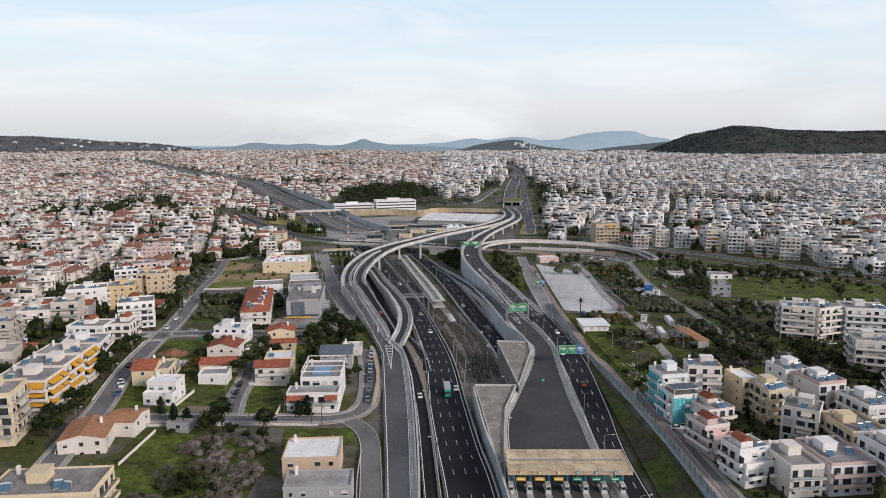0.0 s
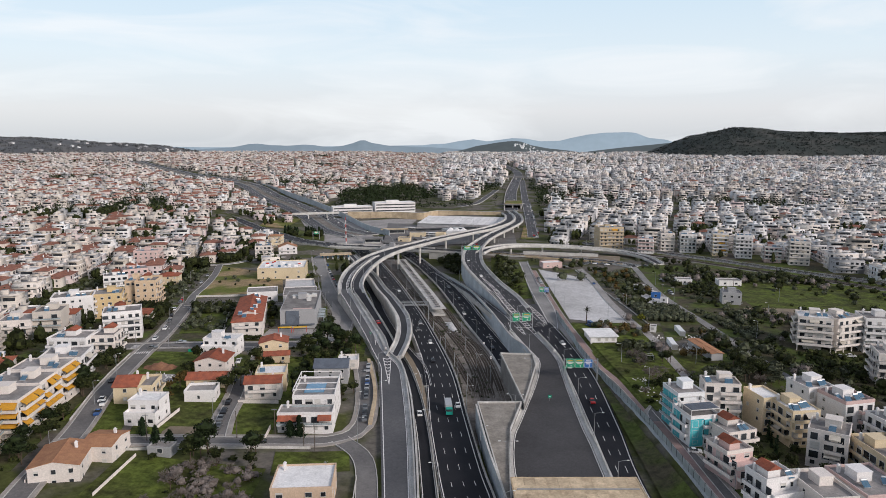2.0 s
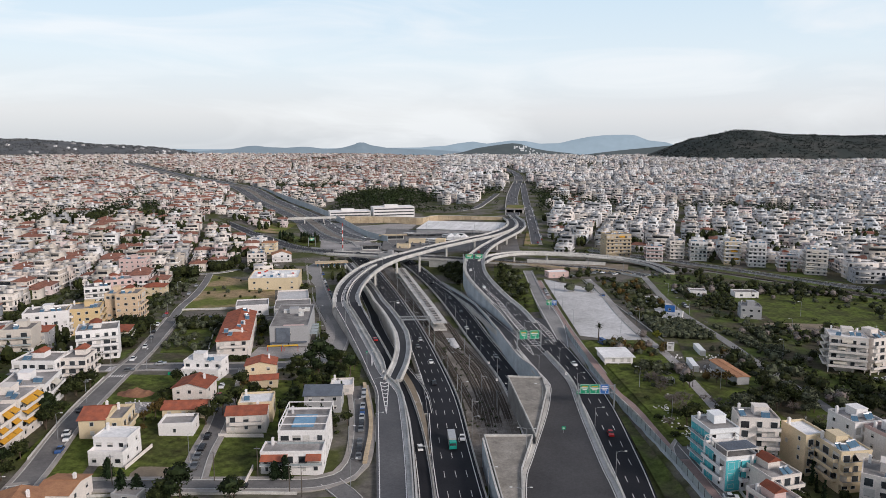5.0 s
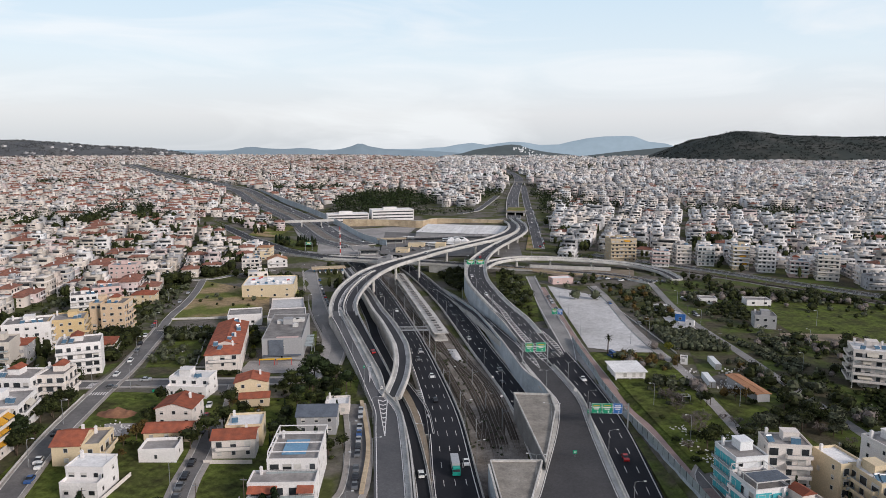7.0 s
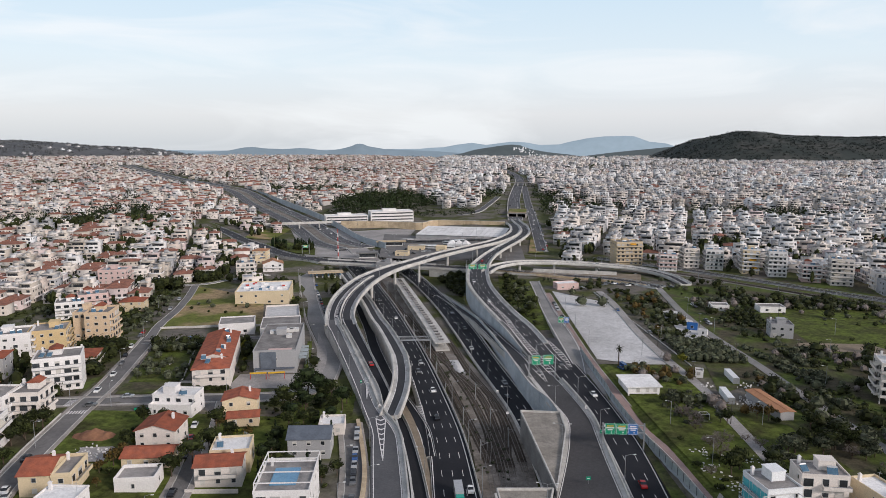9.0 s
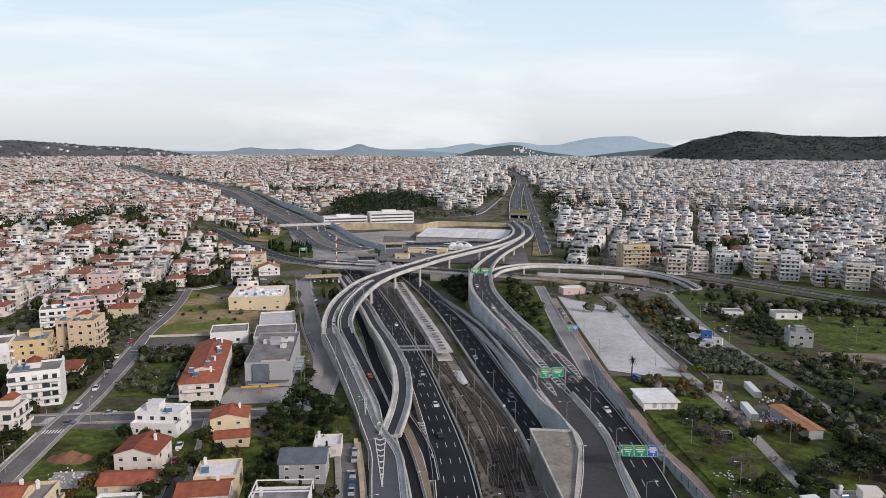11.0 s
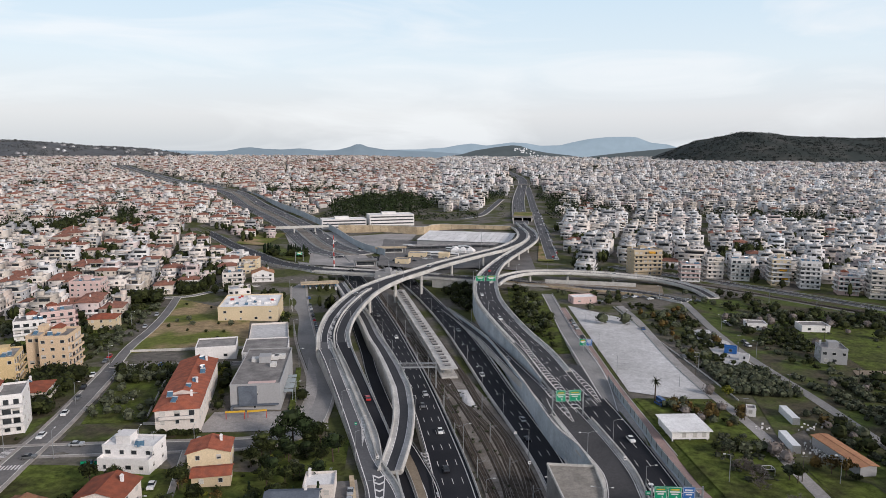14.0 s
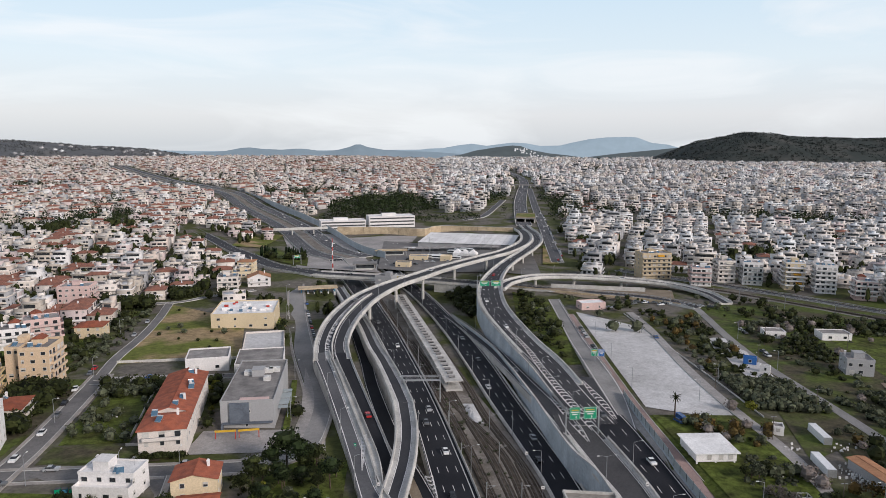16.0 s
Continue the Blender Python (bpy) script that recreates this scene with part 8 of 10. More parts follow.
scrub([(12, 600), (20, 480), (34, 440), (24, 600)], 60, 49, ["leaf"], 0.8, 1.8, 30, "dark bushes on the bank", -0.5)
scrub([(32, 440), (58, 420), (64, 545), (38, 590)], 120, 50, ["leaf"], 0.7, 1.8, 30, "green bushes on the bank", -0.2)
scrub([(-240, 390), (-160, 390), (-180, 560), (-260, 560)], 200, 51, ["leaf"], 0.8, 2.0, 30, "dark bushes among the gardens", 0.0)
scrub([(-200, 190), (-120, 190), (-134, 330), (-230, 330)], 260, 52, ["leaf"], 0.7, 1.8, 30, "dark garden bushes", -0.1)
scrub([(-102, 250), (-36, 250), (-44, 320), (-110, 310)], 110, 53, ["leaf"], 0.5, 1.3, 30, "dark garden hedges and bushes", -0.1, 0.08)
scrub([(74, 160), (150, 165), (150, 258), (74, 258)], 200, 54, ["leaf"], 0.5, 1.4, 30, "dark garden bushes between the blocks", -0.1, 0.08)
scrub([(150, 200), (260, 200), (240, 320), (150, 320)], 260, 55, ["leaf"], 0.7, 2.0, 30, "dark garden bushes between the blocks", -0.1)
scrub([(152, 392), (175, 440), (175, 490), (150, 470)], 90, 56, ["leaf"], 1.0, 2.6, 30, "dark green trees and scrub behind the lane", -0.1)
scrub([(127, 345), (150, 335), (172, 392), (136, 398)], 110, 57, ["olive"], 1.0, 2.4, 30, "olive thicket between the lanes", -0.25)
scrub([(78, 300), (100, 300), (98, 332), (78, 332)], 60, 58, ["olive"], 0.7, 1.5, 30, "dark green hedge thicket behind the bungalow", -0.2)
scrub([(123, 300), (150, 290), (150, 352), (123, 352)], 60, 59, ["olive"], 0.8, 2.0, 30, "dark brambles between the sheds", -0.05)
scrub([(300, 400), (330, 410), (240, 530), (220, 510)], 90, 60, ["leaf"], 1.2, 2.8, 30, "dark trees along the railway road", -0.1)

# ---- hills and ranges ----
def hill(name, cy, ry, keys, label, mat, seed, rough=0.05, nx=120, ny=30, foot=0.0):
    """A ridge across the view; keys give its crest as (x, height)."""
    s = Shape()
    x0, x1 = keys[0][0], keys[-1][0]
    for j in range(ny + 1):
        for i in range(nx + 1):
            u, v = i / nx, -1 + 2 * j / ny
            x, y = x0 + (x1 - x0) * u, cy + v * ry
            base = max(0.0, 1 - v * v) ** 1.2
            n = noise.fractal(Vector((x * 0.004 + seed, y * 0.006, seed)), 1.0, 2.0, 6)
            top = along(keys, x) - foot
            z = top * base * (1 + rough * n * (0.25 + 0.75 * abs(v)))
            s.v.append((x, y, foot + z - (14 if base <= 0 else 0)))
    for j in range(ny):
        for i in range(nx):
            k = j * (nx + 1) + i
            s.f.append((k, k + 1, k + nx + 2, k + nx + 1))
            s.m.append(0)
    return tagged(s.part(name, mat, smooth=True), label, "hill", kind="structure"), s


right_hill, rs = hill("hill", 2900, 460, ((700, -20), (834, 22), (901, 48), (946, 71), (1012, 101), (1091, 119), (1147, 128), (1192, 141), (1237, 141), (1283, 133), (1352, 126), (1443, 119), (1557, 115), (1670, 117), (1943, 119), (2500, 110), (2800, 60)),
                      "wooded hill with scrub and rock beyond the town", "hill", 2.3, 0.22, 170, 46, 12)
# trees on the wooded hill
hs, hg = [], random.Random(4)
for k in range(13000):
    v = rs.v[hg.randrange(len(rs.v))]
    x, y = v[0] + hg.uniform(-8, 8), v[1] + hg.uniform(-10, 10)
    if v[2] > ground_z(v[0], v[1]) + 5 and y < 3000 and noise.noise(Vector((x * 0.012, y * 0.012, 1))) > -0.42:
        hs.append((x, y, v[2] - 2.0, hg.uniform(3.5, 6.5), hg.uniform(4, 8)))
far_trees("hill_wood", hs, 8, ["hillwood"], 9, "dark scrub wood covering the hill")
# white buildings at the foot of the wooded hill
pl = []
for k in range(60):
    x = hg.uniform(780, 1900)
    y = 2560 + hg.uniform(-40, 60)
    pl.append((hg.choice(INDEX[(0, "flat", 3)]), x, y, ground_z(x, y) + 4, hg.uniform(-0.3, 0.3), hg.choice((0, 7, 1)), 7, 12))
town_mesh("hill_houses", pl, TEMPL, "white buildings at the foot of the wooded hill")
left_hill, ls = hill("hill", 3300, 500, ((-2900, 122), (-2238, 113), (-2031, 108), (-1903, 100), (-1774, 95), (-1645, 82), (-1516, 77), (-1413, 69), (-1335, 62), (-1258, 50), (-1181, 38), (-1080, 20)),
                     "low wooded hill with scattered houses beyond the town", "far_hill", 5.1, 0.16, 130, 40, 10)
hs = []
for k in range(6000):
    v = ls.v[hg.randrange(len(ls.v))]
    x, y = v[0] + hg.uniform(-10, 10), v[1] + hg.uniform(-12, 12)
    if v[2] > ground_z(v[0], v[1]) + 2 and y < 3420 and noise.noise(Vector((x * 0.009, y * 0.009, 2))) > -0.25:
        hs.append((x, y, v[2] - 1.5, hg.uniform(4, 7), hg.uniform(4, 7)))
far_trees("hill_wood", hs, 9, ["hazy_hillwood"], 10, "scrub wood on the low hill, paled for haze")
# scattered houses on the low hill
pl = []
for k in range(150):
    v = ls.v[hg.randrange(len(ls.v))]
    if ground_z(v[0], v[1]) + 1 < v[2] < ground_z(v[0], v[1]) + 60 and v[1] < 3250 and in_view(v[0], v[1]):
        pl.append((hg.choice(INDEX[(-1, "flat", 2)]), v[0], v[1], v[2] - 1, hg.uniform(-0.6, 0.6), hg.choice((0, 4, 7)), 4, 8))
town_mesh("hill_houses", pl, TEMPL, "pale houses scattered on the low hill")
# cone, ridges and ranges carry their haze in the glowing range materials
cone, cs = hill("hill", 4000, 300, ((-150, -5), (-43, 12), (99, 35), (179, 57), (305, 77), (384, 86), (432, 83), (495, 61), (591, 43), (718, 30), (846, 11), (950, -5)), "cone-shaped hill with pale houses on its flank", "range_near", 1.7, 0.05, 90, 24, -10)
TEMPL.append(town_template("flat", 6.0, 6.0, 2, trng, 0))
pl = []
for k in range(1500):
    v = cs.v[hg.randrange(len(cs.v))]
    if 320 < v[0] < 560 and v[1] < 3960 and 20 < v[2] < 70 and abs((v[0] - 440) * 0.35 + v[2] - 52) < 16:
        pl.append((len(TEMPL) - 1, v[0] + hg.uniform(-6, 6), v[1], v[2] - 2, hg.uniform(0, 6), 7, 7, 12))
town_mesh("hill_houses", pl, TEMPL, "white houses on the flank of the cone hill")
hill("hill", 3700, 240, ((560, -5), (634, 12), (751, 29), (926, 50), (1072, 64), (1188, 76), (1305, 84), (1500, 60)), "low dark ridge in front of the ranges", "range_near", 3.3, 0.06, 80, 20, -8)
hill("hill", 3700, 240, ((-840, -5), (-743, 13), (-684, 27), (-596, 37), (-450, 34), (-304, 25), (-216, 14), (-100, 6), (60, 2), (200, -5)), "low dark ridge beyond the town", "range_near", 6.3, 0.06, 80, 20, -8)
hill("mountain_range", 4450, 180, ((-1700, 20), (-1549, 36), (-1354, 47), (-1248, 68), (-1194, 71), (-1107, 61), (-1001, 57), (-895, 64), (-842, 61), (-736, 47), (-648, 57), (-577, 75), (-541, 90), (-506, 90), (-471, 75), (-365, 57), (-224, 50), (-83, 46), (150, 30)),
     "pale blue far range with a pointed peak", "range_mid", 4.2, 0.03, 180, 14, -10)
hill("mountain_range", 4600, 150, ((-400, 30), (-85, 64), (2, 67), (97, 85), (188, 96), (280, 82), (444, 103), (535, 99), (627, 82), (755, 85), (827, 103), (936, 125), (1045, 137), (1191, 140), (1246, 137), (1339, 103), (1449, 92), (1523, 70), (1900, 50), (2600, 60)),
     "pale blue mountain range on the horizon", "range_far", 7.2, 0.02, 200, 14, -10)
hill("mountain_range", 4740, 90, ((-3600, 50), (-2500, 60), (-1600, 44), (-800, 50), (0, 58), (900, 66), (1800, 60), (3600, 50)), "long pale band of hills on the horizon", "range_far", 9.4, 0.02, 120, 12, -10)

# a row of cypresses inside the loop of the crossing road
cg = random.Random(6)
row = []
for k in range(20):
    x = -173 + 2.2 * k + cg.uniform(-0.6, 0.6)
    if not -157 < x < -150:
        y = 744 - 0.12 * (x + 150) + cg.uniform(-2, 2)
        row.append((x, y, ground_z(x, y) - 0.3, cg.uniform(1.4, 1.9), cg.uniform(10, 14)))
far_trees("cypress_row", row, 15, ["cypress"], 90, "row of tall dark cypresses inside the loop")

# ---- toll plaza ----
def toll_plaza():
    x0, x1, y0, y1, z = 17.2, 51.6, 178, 191.6, -4.1
    c = thing("toll_canopy", pose((x0 + x1) / 2, (y0 + y1) / 2, z), "flat beige concrete toll canopy over the lanes", "toll canopy")
    w, d = x1 - x0, y1 - y0
    s = Shape()
    s.box(-w / 2, w / 2, -d / 2, d / 2, 6.0, 6.9)
    s.part("roof", "concrete_warm", c, "weathered beige concrete roof")
    s = Shape()
    for a in ((-w / 2 - 0.1, w / 2 + 0.1, -d / 2 - 0.1, -d / 2 + 0.25), (-w / 2 - 0.1, w / 2 + 0.1, d / 2 - 0.25, d / 2 + 0.1), (-w / 2 - 0.1, -w / 2 + 0.25, -d / 2 + 0.25, d / 2 - 0.25), (w / 2 - 0.25, w / 2 + 0.1, -d / 2 + 0.25, d / 2 - 0.25)):
        s.box(*a, 6.9, 7.12)
    s.part("coping", "concrete_warm", c)
    for i in range(11):
        for a, b in ((-d / 2 + 0.3, -d * 0.17), (-d * 0.17 + 0.06, d * 0.17), (d * 0.17 + 0.06, d / 2 - 0.3)):
            s = Shape()
            p0 = -w / 2 + 0.3 + (w - 0.6) * i / 11
            s.box(p0, p0 + (w - 0.6) / 11 - 0.06, a, b, 6.88, 7.02)
            s.part("roof_slab", "canopy_slab", c)
    s = Shape()
    s.box(-w / 2 + 1, w / 2 - 1, -0.2, 0.2, 7.06, 7.35)
    s.part("roof_pipe", "steel", c)
    n = 7
    for i in range(n):
        x = -w / 2 + 1.6 + (w - 3.2) * i / (n - 1)
        s = Shape()
        s.tube((x, -1.5, 0), (x, -1.5, 6.0), 0.45, 0.45, 10)
        s.part("column", "bluepost", c, "blue steel column")
        b = thing("toll_booth", pose(33.9 + x - 0.2, 180, z), "small toll booth on a striped island", "booth", "toll booths")
        s = Shape()
        s.box(-0.7, 0.7, -1.4, 1.4, 0.2, 1.2), s.box(-0.7, 0.7, -1.4, 1.4, 2.1, 2.5)
        for a in (-0.65, 0.65):
            for e in (-1.35, 1.35):
                s.box(a - 0.05, a + 0.05, e - 0.05, e + 0.05, 1.2, 2.1)
        s.part("cabin", "frame", b)
        s = Shape()
        s.box(-0.62, 0.62, -1.32, 1.32, 1.2, 2.1)
        s.part("glazing", "glass", b)
        s = Shape()
        s.box(-0.95, 0.95, -7.5, 4.0, -0.1, 0.22)
        s.part("island", "concrete", b)
        for k in range(5):
            s = Shape()
            s.box(-0.95, 0.95, -7.6 + k * 0.5, -7.35 + k * 0.5, 0.22, 0.75 - 0.09 * k)
            s.part("stripe", "red" if k % 2 == 0 else "white", b)
        if i < n - 1:
            sg = thing("lane_sign", pose(33.9 + x + 2.4, 177.7, z + 4.6), "yellow lane sign hanging from the canopy", "sign", "lane signs")
            s = Shape()
            s.box(-1.3, 1.3, -0.1, 0.1, 0, 0.9)
            s.part("panel", "yellow" if i < 3 else "green", sg)
            s = Shape()
            s.box(-0.9, 0.9, -0.14, -0.1, 0.3, 0.55)
            s.part("bar", "white", sg)
            s = Shape()
            s.box(-0.06, 0.06, -0.05, 0.05, 0.9, 1.4)
            s.part("hanger", "steel", sg)
            p = thing("lane_plate", pose(33.9 + x + 2.4, 177.8, z + 6.5), "small square lane plate on the canopy edge", "sign", "lane plates")
            s = Shape()
            s.box(-0.45, 0.45, -0.15, -0.02, 0, 0.9)
            s.part("plate", "yellow" if i < 3 else "bluepost", p)
            s = Shape()
            s.box(-0.22, 0.22, -0.18, -0.15, 0.2, 0.7)
            s.part("bar", "white", p)


toll_plaza()


# ---- road signs ----
def arrow(s, x, z, k, y, m):
    s.poly([(x - 0.1 * k, y, z), (x + 0.1 * k, y, z), (x + 0.1 * k, y, z + 0.5 * k), (x - 0.1 * k, y, z + 0.5 * k)], m)
    s.poly([(x - 0.3 * k, y, z + 0.45 * k), (x + 0.3 * k, y, z + 0.45 * k), (x, y, z + 0.9 * k)], m)


def gantry_sign(x, y, zroad, rot, panels, low, high, label, posts, name="motorway_sign"):
    """Panels: (left, right, colour). Writing stands as plain bars."""
    ob = thing(name, pose(x, y, zroad, 0, 0, rot), label, "road sign", "motorway signs")
    for l, r, col in panels:
        s = Shape()
        s.box(l, r, -0.12, 0.0, low, high, 0)
        p = s.part("panel", col, ob)
        t = Shape()
        w = r - l
        e = 0.1
        for a in ((l + e, r - e, high - e - 0.08, high - e), (l + e, r - e, low + e, low + e + 0.08), (l + e, l + e + 0.08, low + e, high - e), (r - e - 0.08, r - e, low + e, high - e)):
            t.box(a[0], a[1], -0.14, -0.12, a[2], a[3])
        t.part("border", "white", p)
        hh = high - low
        for k, (f0, f1) in enumerate(((0.18, 0.82), (0.12, 0.88), (0.25, 0.75))):
            q = Shape()
            z = high - hh * (0.22 + 0.17 * k)
            q.box(l + w * f0, l + w * f1, -0.14, -0.12, z - 0.2, z + 0.16)
            q.part("text_bar", "white" if k else ("yellow" if col == "green" else "white"), p)
        q = Shape()
        arrow(q, (l + r) / 2 + w * 0.12, low + hh * 0.08, hh * 0.25, -0.15, 0)
        q.part("arrow", "white", p)
    for px in posts:
        s = Shape()
        s.box(px - 0.22, px + 0.22, 0.2, 0.65, -1.0, high)
        s.part("post", "steel", ob)
    s = Shape()
    l, r = min(posts + [p[0] for p in panels]), max(posts + [p[1] for p in panels])
    for zz in (low + 0.6, high - 0.6):
        s.box(l, r, 0.05, 0.3, zz - 0.12, zz + 0.12)
    s.part("truss", "steel", ob)
    return ob


gantry_sign(53.7, 284, -2.8, -3, [(-5.3, -1.9, "green"), (-1.75, 1.9, "green"), (2.05, 5.3, "blue")], 5.6, 9.3, "wide overhead sign with two green panels and a blue one", [7.4, -5.8])
gantry_sign(37.5, 349, -0.6, 6, [(-4.6, -1.0, "green"), (0.2, 4.6, "green")], 5.4, 9.6, "pair of green overhead signs on a gantry", [5.6, -5.6])
gantry_sign(20, 540, 4.9, 4, [(-6.2, -0.6, "green"), (0.6, 6.4, "green")], 5.2, 8.6, "pair of green signs over the bend", [7.8, -7.8])
gantry_sign(58, 425, -0.6, -8, [(-1.4, 1.6, "green"), (1.7, 4.4, "blue")], 3.2, 6.4, "small green and blue direction sign beside the slip road", [0.5, 2.6])
gantry_sign(-128, 690, -2.4, 20, [(-2.2, 2.2, "green")], 4.5, 7.2, "green sign over the crossing road", [3.2, -3.2])
# the bare gantry over the motorway
gt = thing("sign_gantry", pose(-18, 396, -6, 0, 0, 2), "grey steel lattice gantry across the motorway", "gantry")
s = Shape()
for z in (7.6, 9.4):
    for y in (-0.7, 0.7):
        s.box(-7.4, 8.2, y - 0.1, y + 0.1, z - 0.1, z + 0.1)
for k in range(14):
    x = -7.2 + k * 1.1
    for y in (-0.7, 0.7):
        s.tube((x, y, 7.6), (x + 1.1, y, 9.4), 0.05, 0.05, 4), s.tube((x + 1.1, y, 7.6), (x + 1.1, y, 9.4), 0.05, 0.05, 4)
    s.tube((x, -0.7, 9.4), (x + 1.1, 0.7, 9.4), 0.05, 0.05, 4)
s.part("truss", "steel", gt)
s = Shape()
s.box(-7.0, 7.8, -0.65, 0.65, 7.7, 7.78)
s.part("walkway", "guard", gt)
for x in (-7.2, 8.0):
    s = Shape()
    s.box(x - 0.25, x + 0.25, -0.5, 0.5, -1.5, 9.4)
    s.part("post", "steel", gt)


def plate_sign(x, y, z, rot, col, w=0.9, h=1.2, up=1.6, label="small square road sign on a post"):
    ob = thing("road_sign", pose(x, y, z, 0, 0, rot), label, "road sign", "small signs")
    s = Shape()
    s.box(-w / 2, w / 2, -0.05, 0, up, up + h)
    s.part("plate", col, ob)
    s = Shape()
    s.box(-w * 0.3, w * 0.3, -0.07, -0.05, up + h * 0.35, up + h * 0.6)
    s.part("bar", "dark" if col == "white" else "white", ob)
    s = Shape()
    s.tube((0, 0.05, -0.4), (0, 0.05, up + h), 0.05, 0.05, 6)
    s.part("post", "steel", ob)


plate_sign(48.2, 312, -1.2, 0, "white"), plate_sign(49.6, 293, -1.6, 0, "green", 1.4, 1.2, 0.9), plate_sign(-26.5, 306, 2.7, 0, "white", 0.7, 0.9, 1.0)
plate_sign(-36, 331, 2.9, 0, "green", 0.8, 1.0, 0.6), plate_sign(38.6, 262, -2.4, 0, "green", 1.3, 1.1, 0.8), plate_sign(20.5, 322, -7.8, 0, "white", 1.0, 1.0, 2.0, "round white speed sign on the median")
plate_sign(18.5, 345, -7.8, 0, "white", 1.0, 1.0, 2.0, "white speed sign on the median")


# ---- railway halt ----
def halt():
    pts = [(-4.0, 412, -9.0, 8), (-11, 450, -9.0, 8), (-21, 500, -9.0, 8), (-31, 550, -9.05, 7), (-37.5, 582, -9.1, 6)]
    line = curve(pts, 4)
    s = Shape()
    s.sweep([(p, r) for p, r in line], [(-3.6, -0.4), (3.6, -0.4), (3.6, 1.0), (-3.6, 1.0)])
    pf = tagged(s.part("platform", "concrete"), "concrete island platform of the railway halt", "platform", kind="structure")
    ob = thing("platform_canopy", pose(0, 0, 0), "long pale canopy roof with raised rooflights over the platform", "canopy")
    s = Shape()
    s.sweep(shifted(line, 0, 4.4), [(-4.0, -0.18), (4.0, -0.18), (4.0, 0.05), (0, 0.22), (-4.0, 0.05)])
    s.part("roof", "concrete", ob, "flat concrete canopy roof")
    fine = curve(pts, 5.0)
    for i, (p, r) in enumerate(fine[1:-1]):
        a = math.degrees(math.atan2(r[1], r[0]))
        s = Shape()
        s.box(-2.7, -0.3, -0.9, 0.9, 4.5, 5.1, 0), s.box(-2.9, -0.1, -1.05, 1.05, 5.1, 5.2, 1)
        s.part("rooflight", ["glass", "roof"], ob, "", pose(p[0] + r[0] * 1.5, p[1] + r[1] * 1.5, p[2], 0, 0, a))
        for x in (-1.8, 1.8):
            t = Shape()
            t.box(-0.15, 0.15, -0.15, 0.15, 0.9, 4.4)
            t.part("column", "steel", ob, "", pose(p[0] + r[0] * x, p[1] + r[1] * x, p[2], 0, 0, a))


halt()

# masts and wires of the railway
def rail_mast(x, y, z, rot, reach=3.0):
    ob = thing("overhead_line_mast", pose(x, y, z, 0, 0, rot), "slim steel mast carrying the railway wires", "mast", "railway masts")
    s = Shape()
    s.box(-0.12, 0.12, -0.12, 0.12, -0.3, 7.4)
    s.part("post", "steel", ob)
    s = Shape()
    s.tube((0, 0, 6.6), (reach, 0, 6.2), 0.05, 0.04, 5), s.tube((0, 0, 5.4), (reach, 0, 6.1), 0.04, 0.04, 5)
    s.part("arm", "steel", ob)


for x, y in ((3.6, 318), (-3, 345), (-7, 372), (-12.5, 398), (-19, 428), (-26, 460), (8.6, 290), (13.8, 318), (9.5, 345), (8.2, 372), (18.8, 300)):
    rail_mast(x, y, -9.0, 10, 2.6)
for k in range(9):
    t = k / 8
    rail_mast(128 + 150 * t - 12 * t * (1 - t), 636 - 170 * t - 40 * t * (1 - t) + 0, ground_z(128 + 150 * t, 636 - 170 * t) + 0.2, -40, 3.0)


# ---- street lamps ----
def lamp(x, y, z, rot, h=9.0, arm=2.2, double=False, label="grey steel street lamp with a curved arm"):
    key = ("lamp", h, arm, double)
    if key not in PIECES:
        p, a, l = Shape(), Shape(), Shape()
        p.tube((0, 0, -0.5), (0, 0, h), 0.12, 0.07, 7)
        for sg in ((1, -1) if double else (1,)):
            a.tube((0, 0, h - 0.1), (sg * arm * 0.5, 0, h + 0.25), 0.05, 0.045, 5), a.tube((sg * arm * 0.5, 0, h + 0.25), (sg * arm, 0, h + 0.3), 0.045, 0.04, 5)
            x0 = sg * arm
            l.box(x0 - 0.1 if sg > 0 else x0 - 0.6, x0 + 0.6 if sg > 0 else x0 + 0.1, -0.14, 0.14, h + 0.24, h + 0.4)
        PIECES[key] = (p.mesh("pole", ["steel"]), a.mesh("arm", ["steel"]), l.mesh("lantern", ["lampglass"]))
    ob = thing("street_lamp", pose(x, y, z, 0, 0, rot), label, "street lamp", "street lamps")
    for n, me in zip(("pole", "arm", "lantern"), PIECES[key]):
        part(n, me, ob)


def lamps_along(name, side, every, start, face, h=9.0, arm=2.2, double=False, ymin=150, ymax=700):
    line, acc = ROADS[name], -start
    for (p, r), (q, _) in zip(line, line[1:]):
        acc += math.hypot(q[0] - p[0], q[1] - p[1])
        if acc >= every:
            acc = 0
            if ymin < p[1] < ymax:
                s = side * (p[3] / 2 + 0.25)
                a = math.degrees(math.atan2(r[1], r[0])) + (180 if face else 0)
                lamp(p[0] + r[0] * s, p[1] + r[1] * s, p[2], a, h, arm, double)


lamps_along("main_carriageway", 1, 34, 10, False, 9.5, 2.0)
lamps_along("main_carriageway", -1, 38, 20, True, 9.5, 2.0, False, 330)
lamps_along("deep_carriageway", -1, 32, 8, True, 9.5, 2.2)
lamps_along("outer_carriageway", 1, 30, 14, True, 9.5, 2.4)
lamps_along("toll_carriageway", 1, 36, 18, False, 9.5, 2.4, True, 200)
lamps_along("upper_carriageway", 1, 36, 12, True, 9.0, 2.0)
lamps_along("flyover", -1, 38, 12, False, 8.5, 2.0)
lamps_along("descending_road", 1, 30, 20, True, 9.0, 2.2, False, 240)
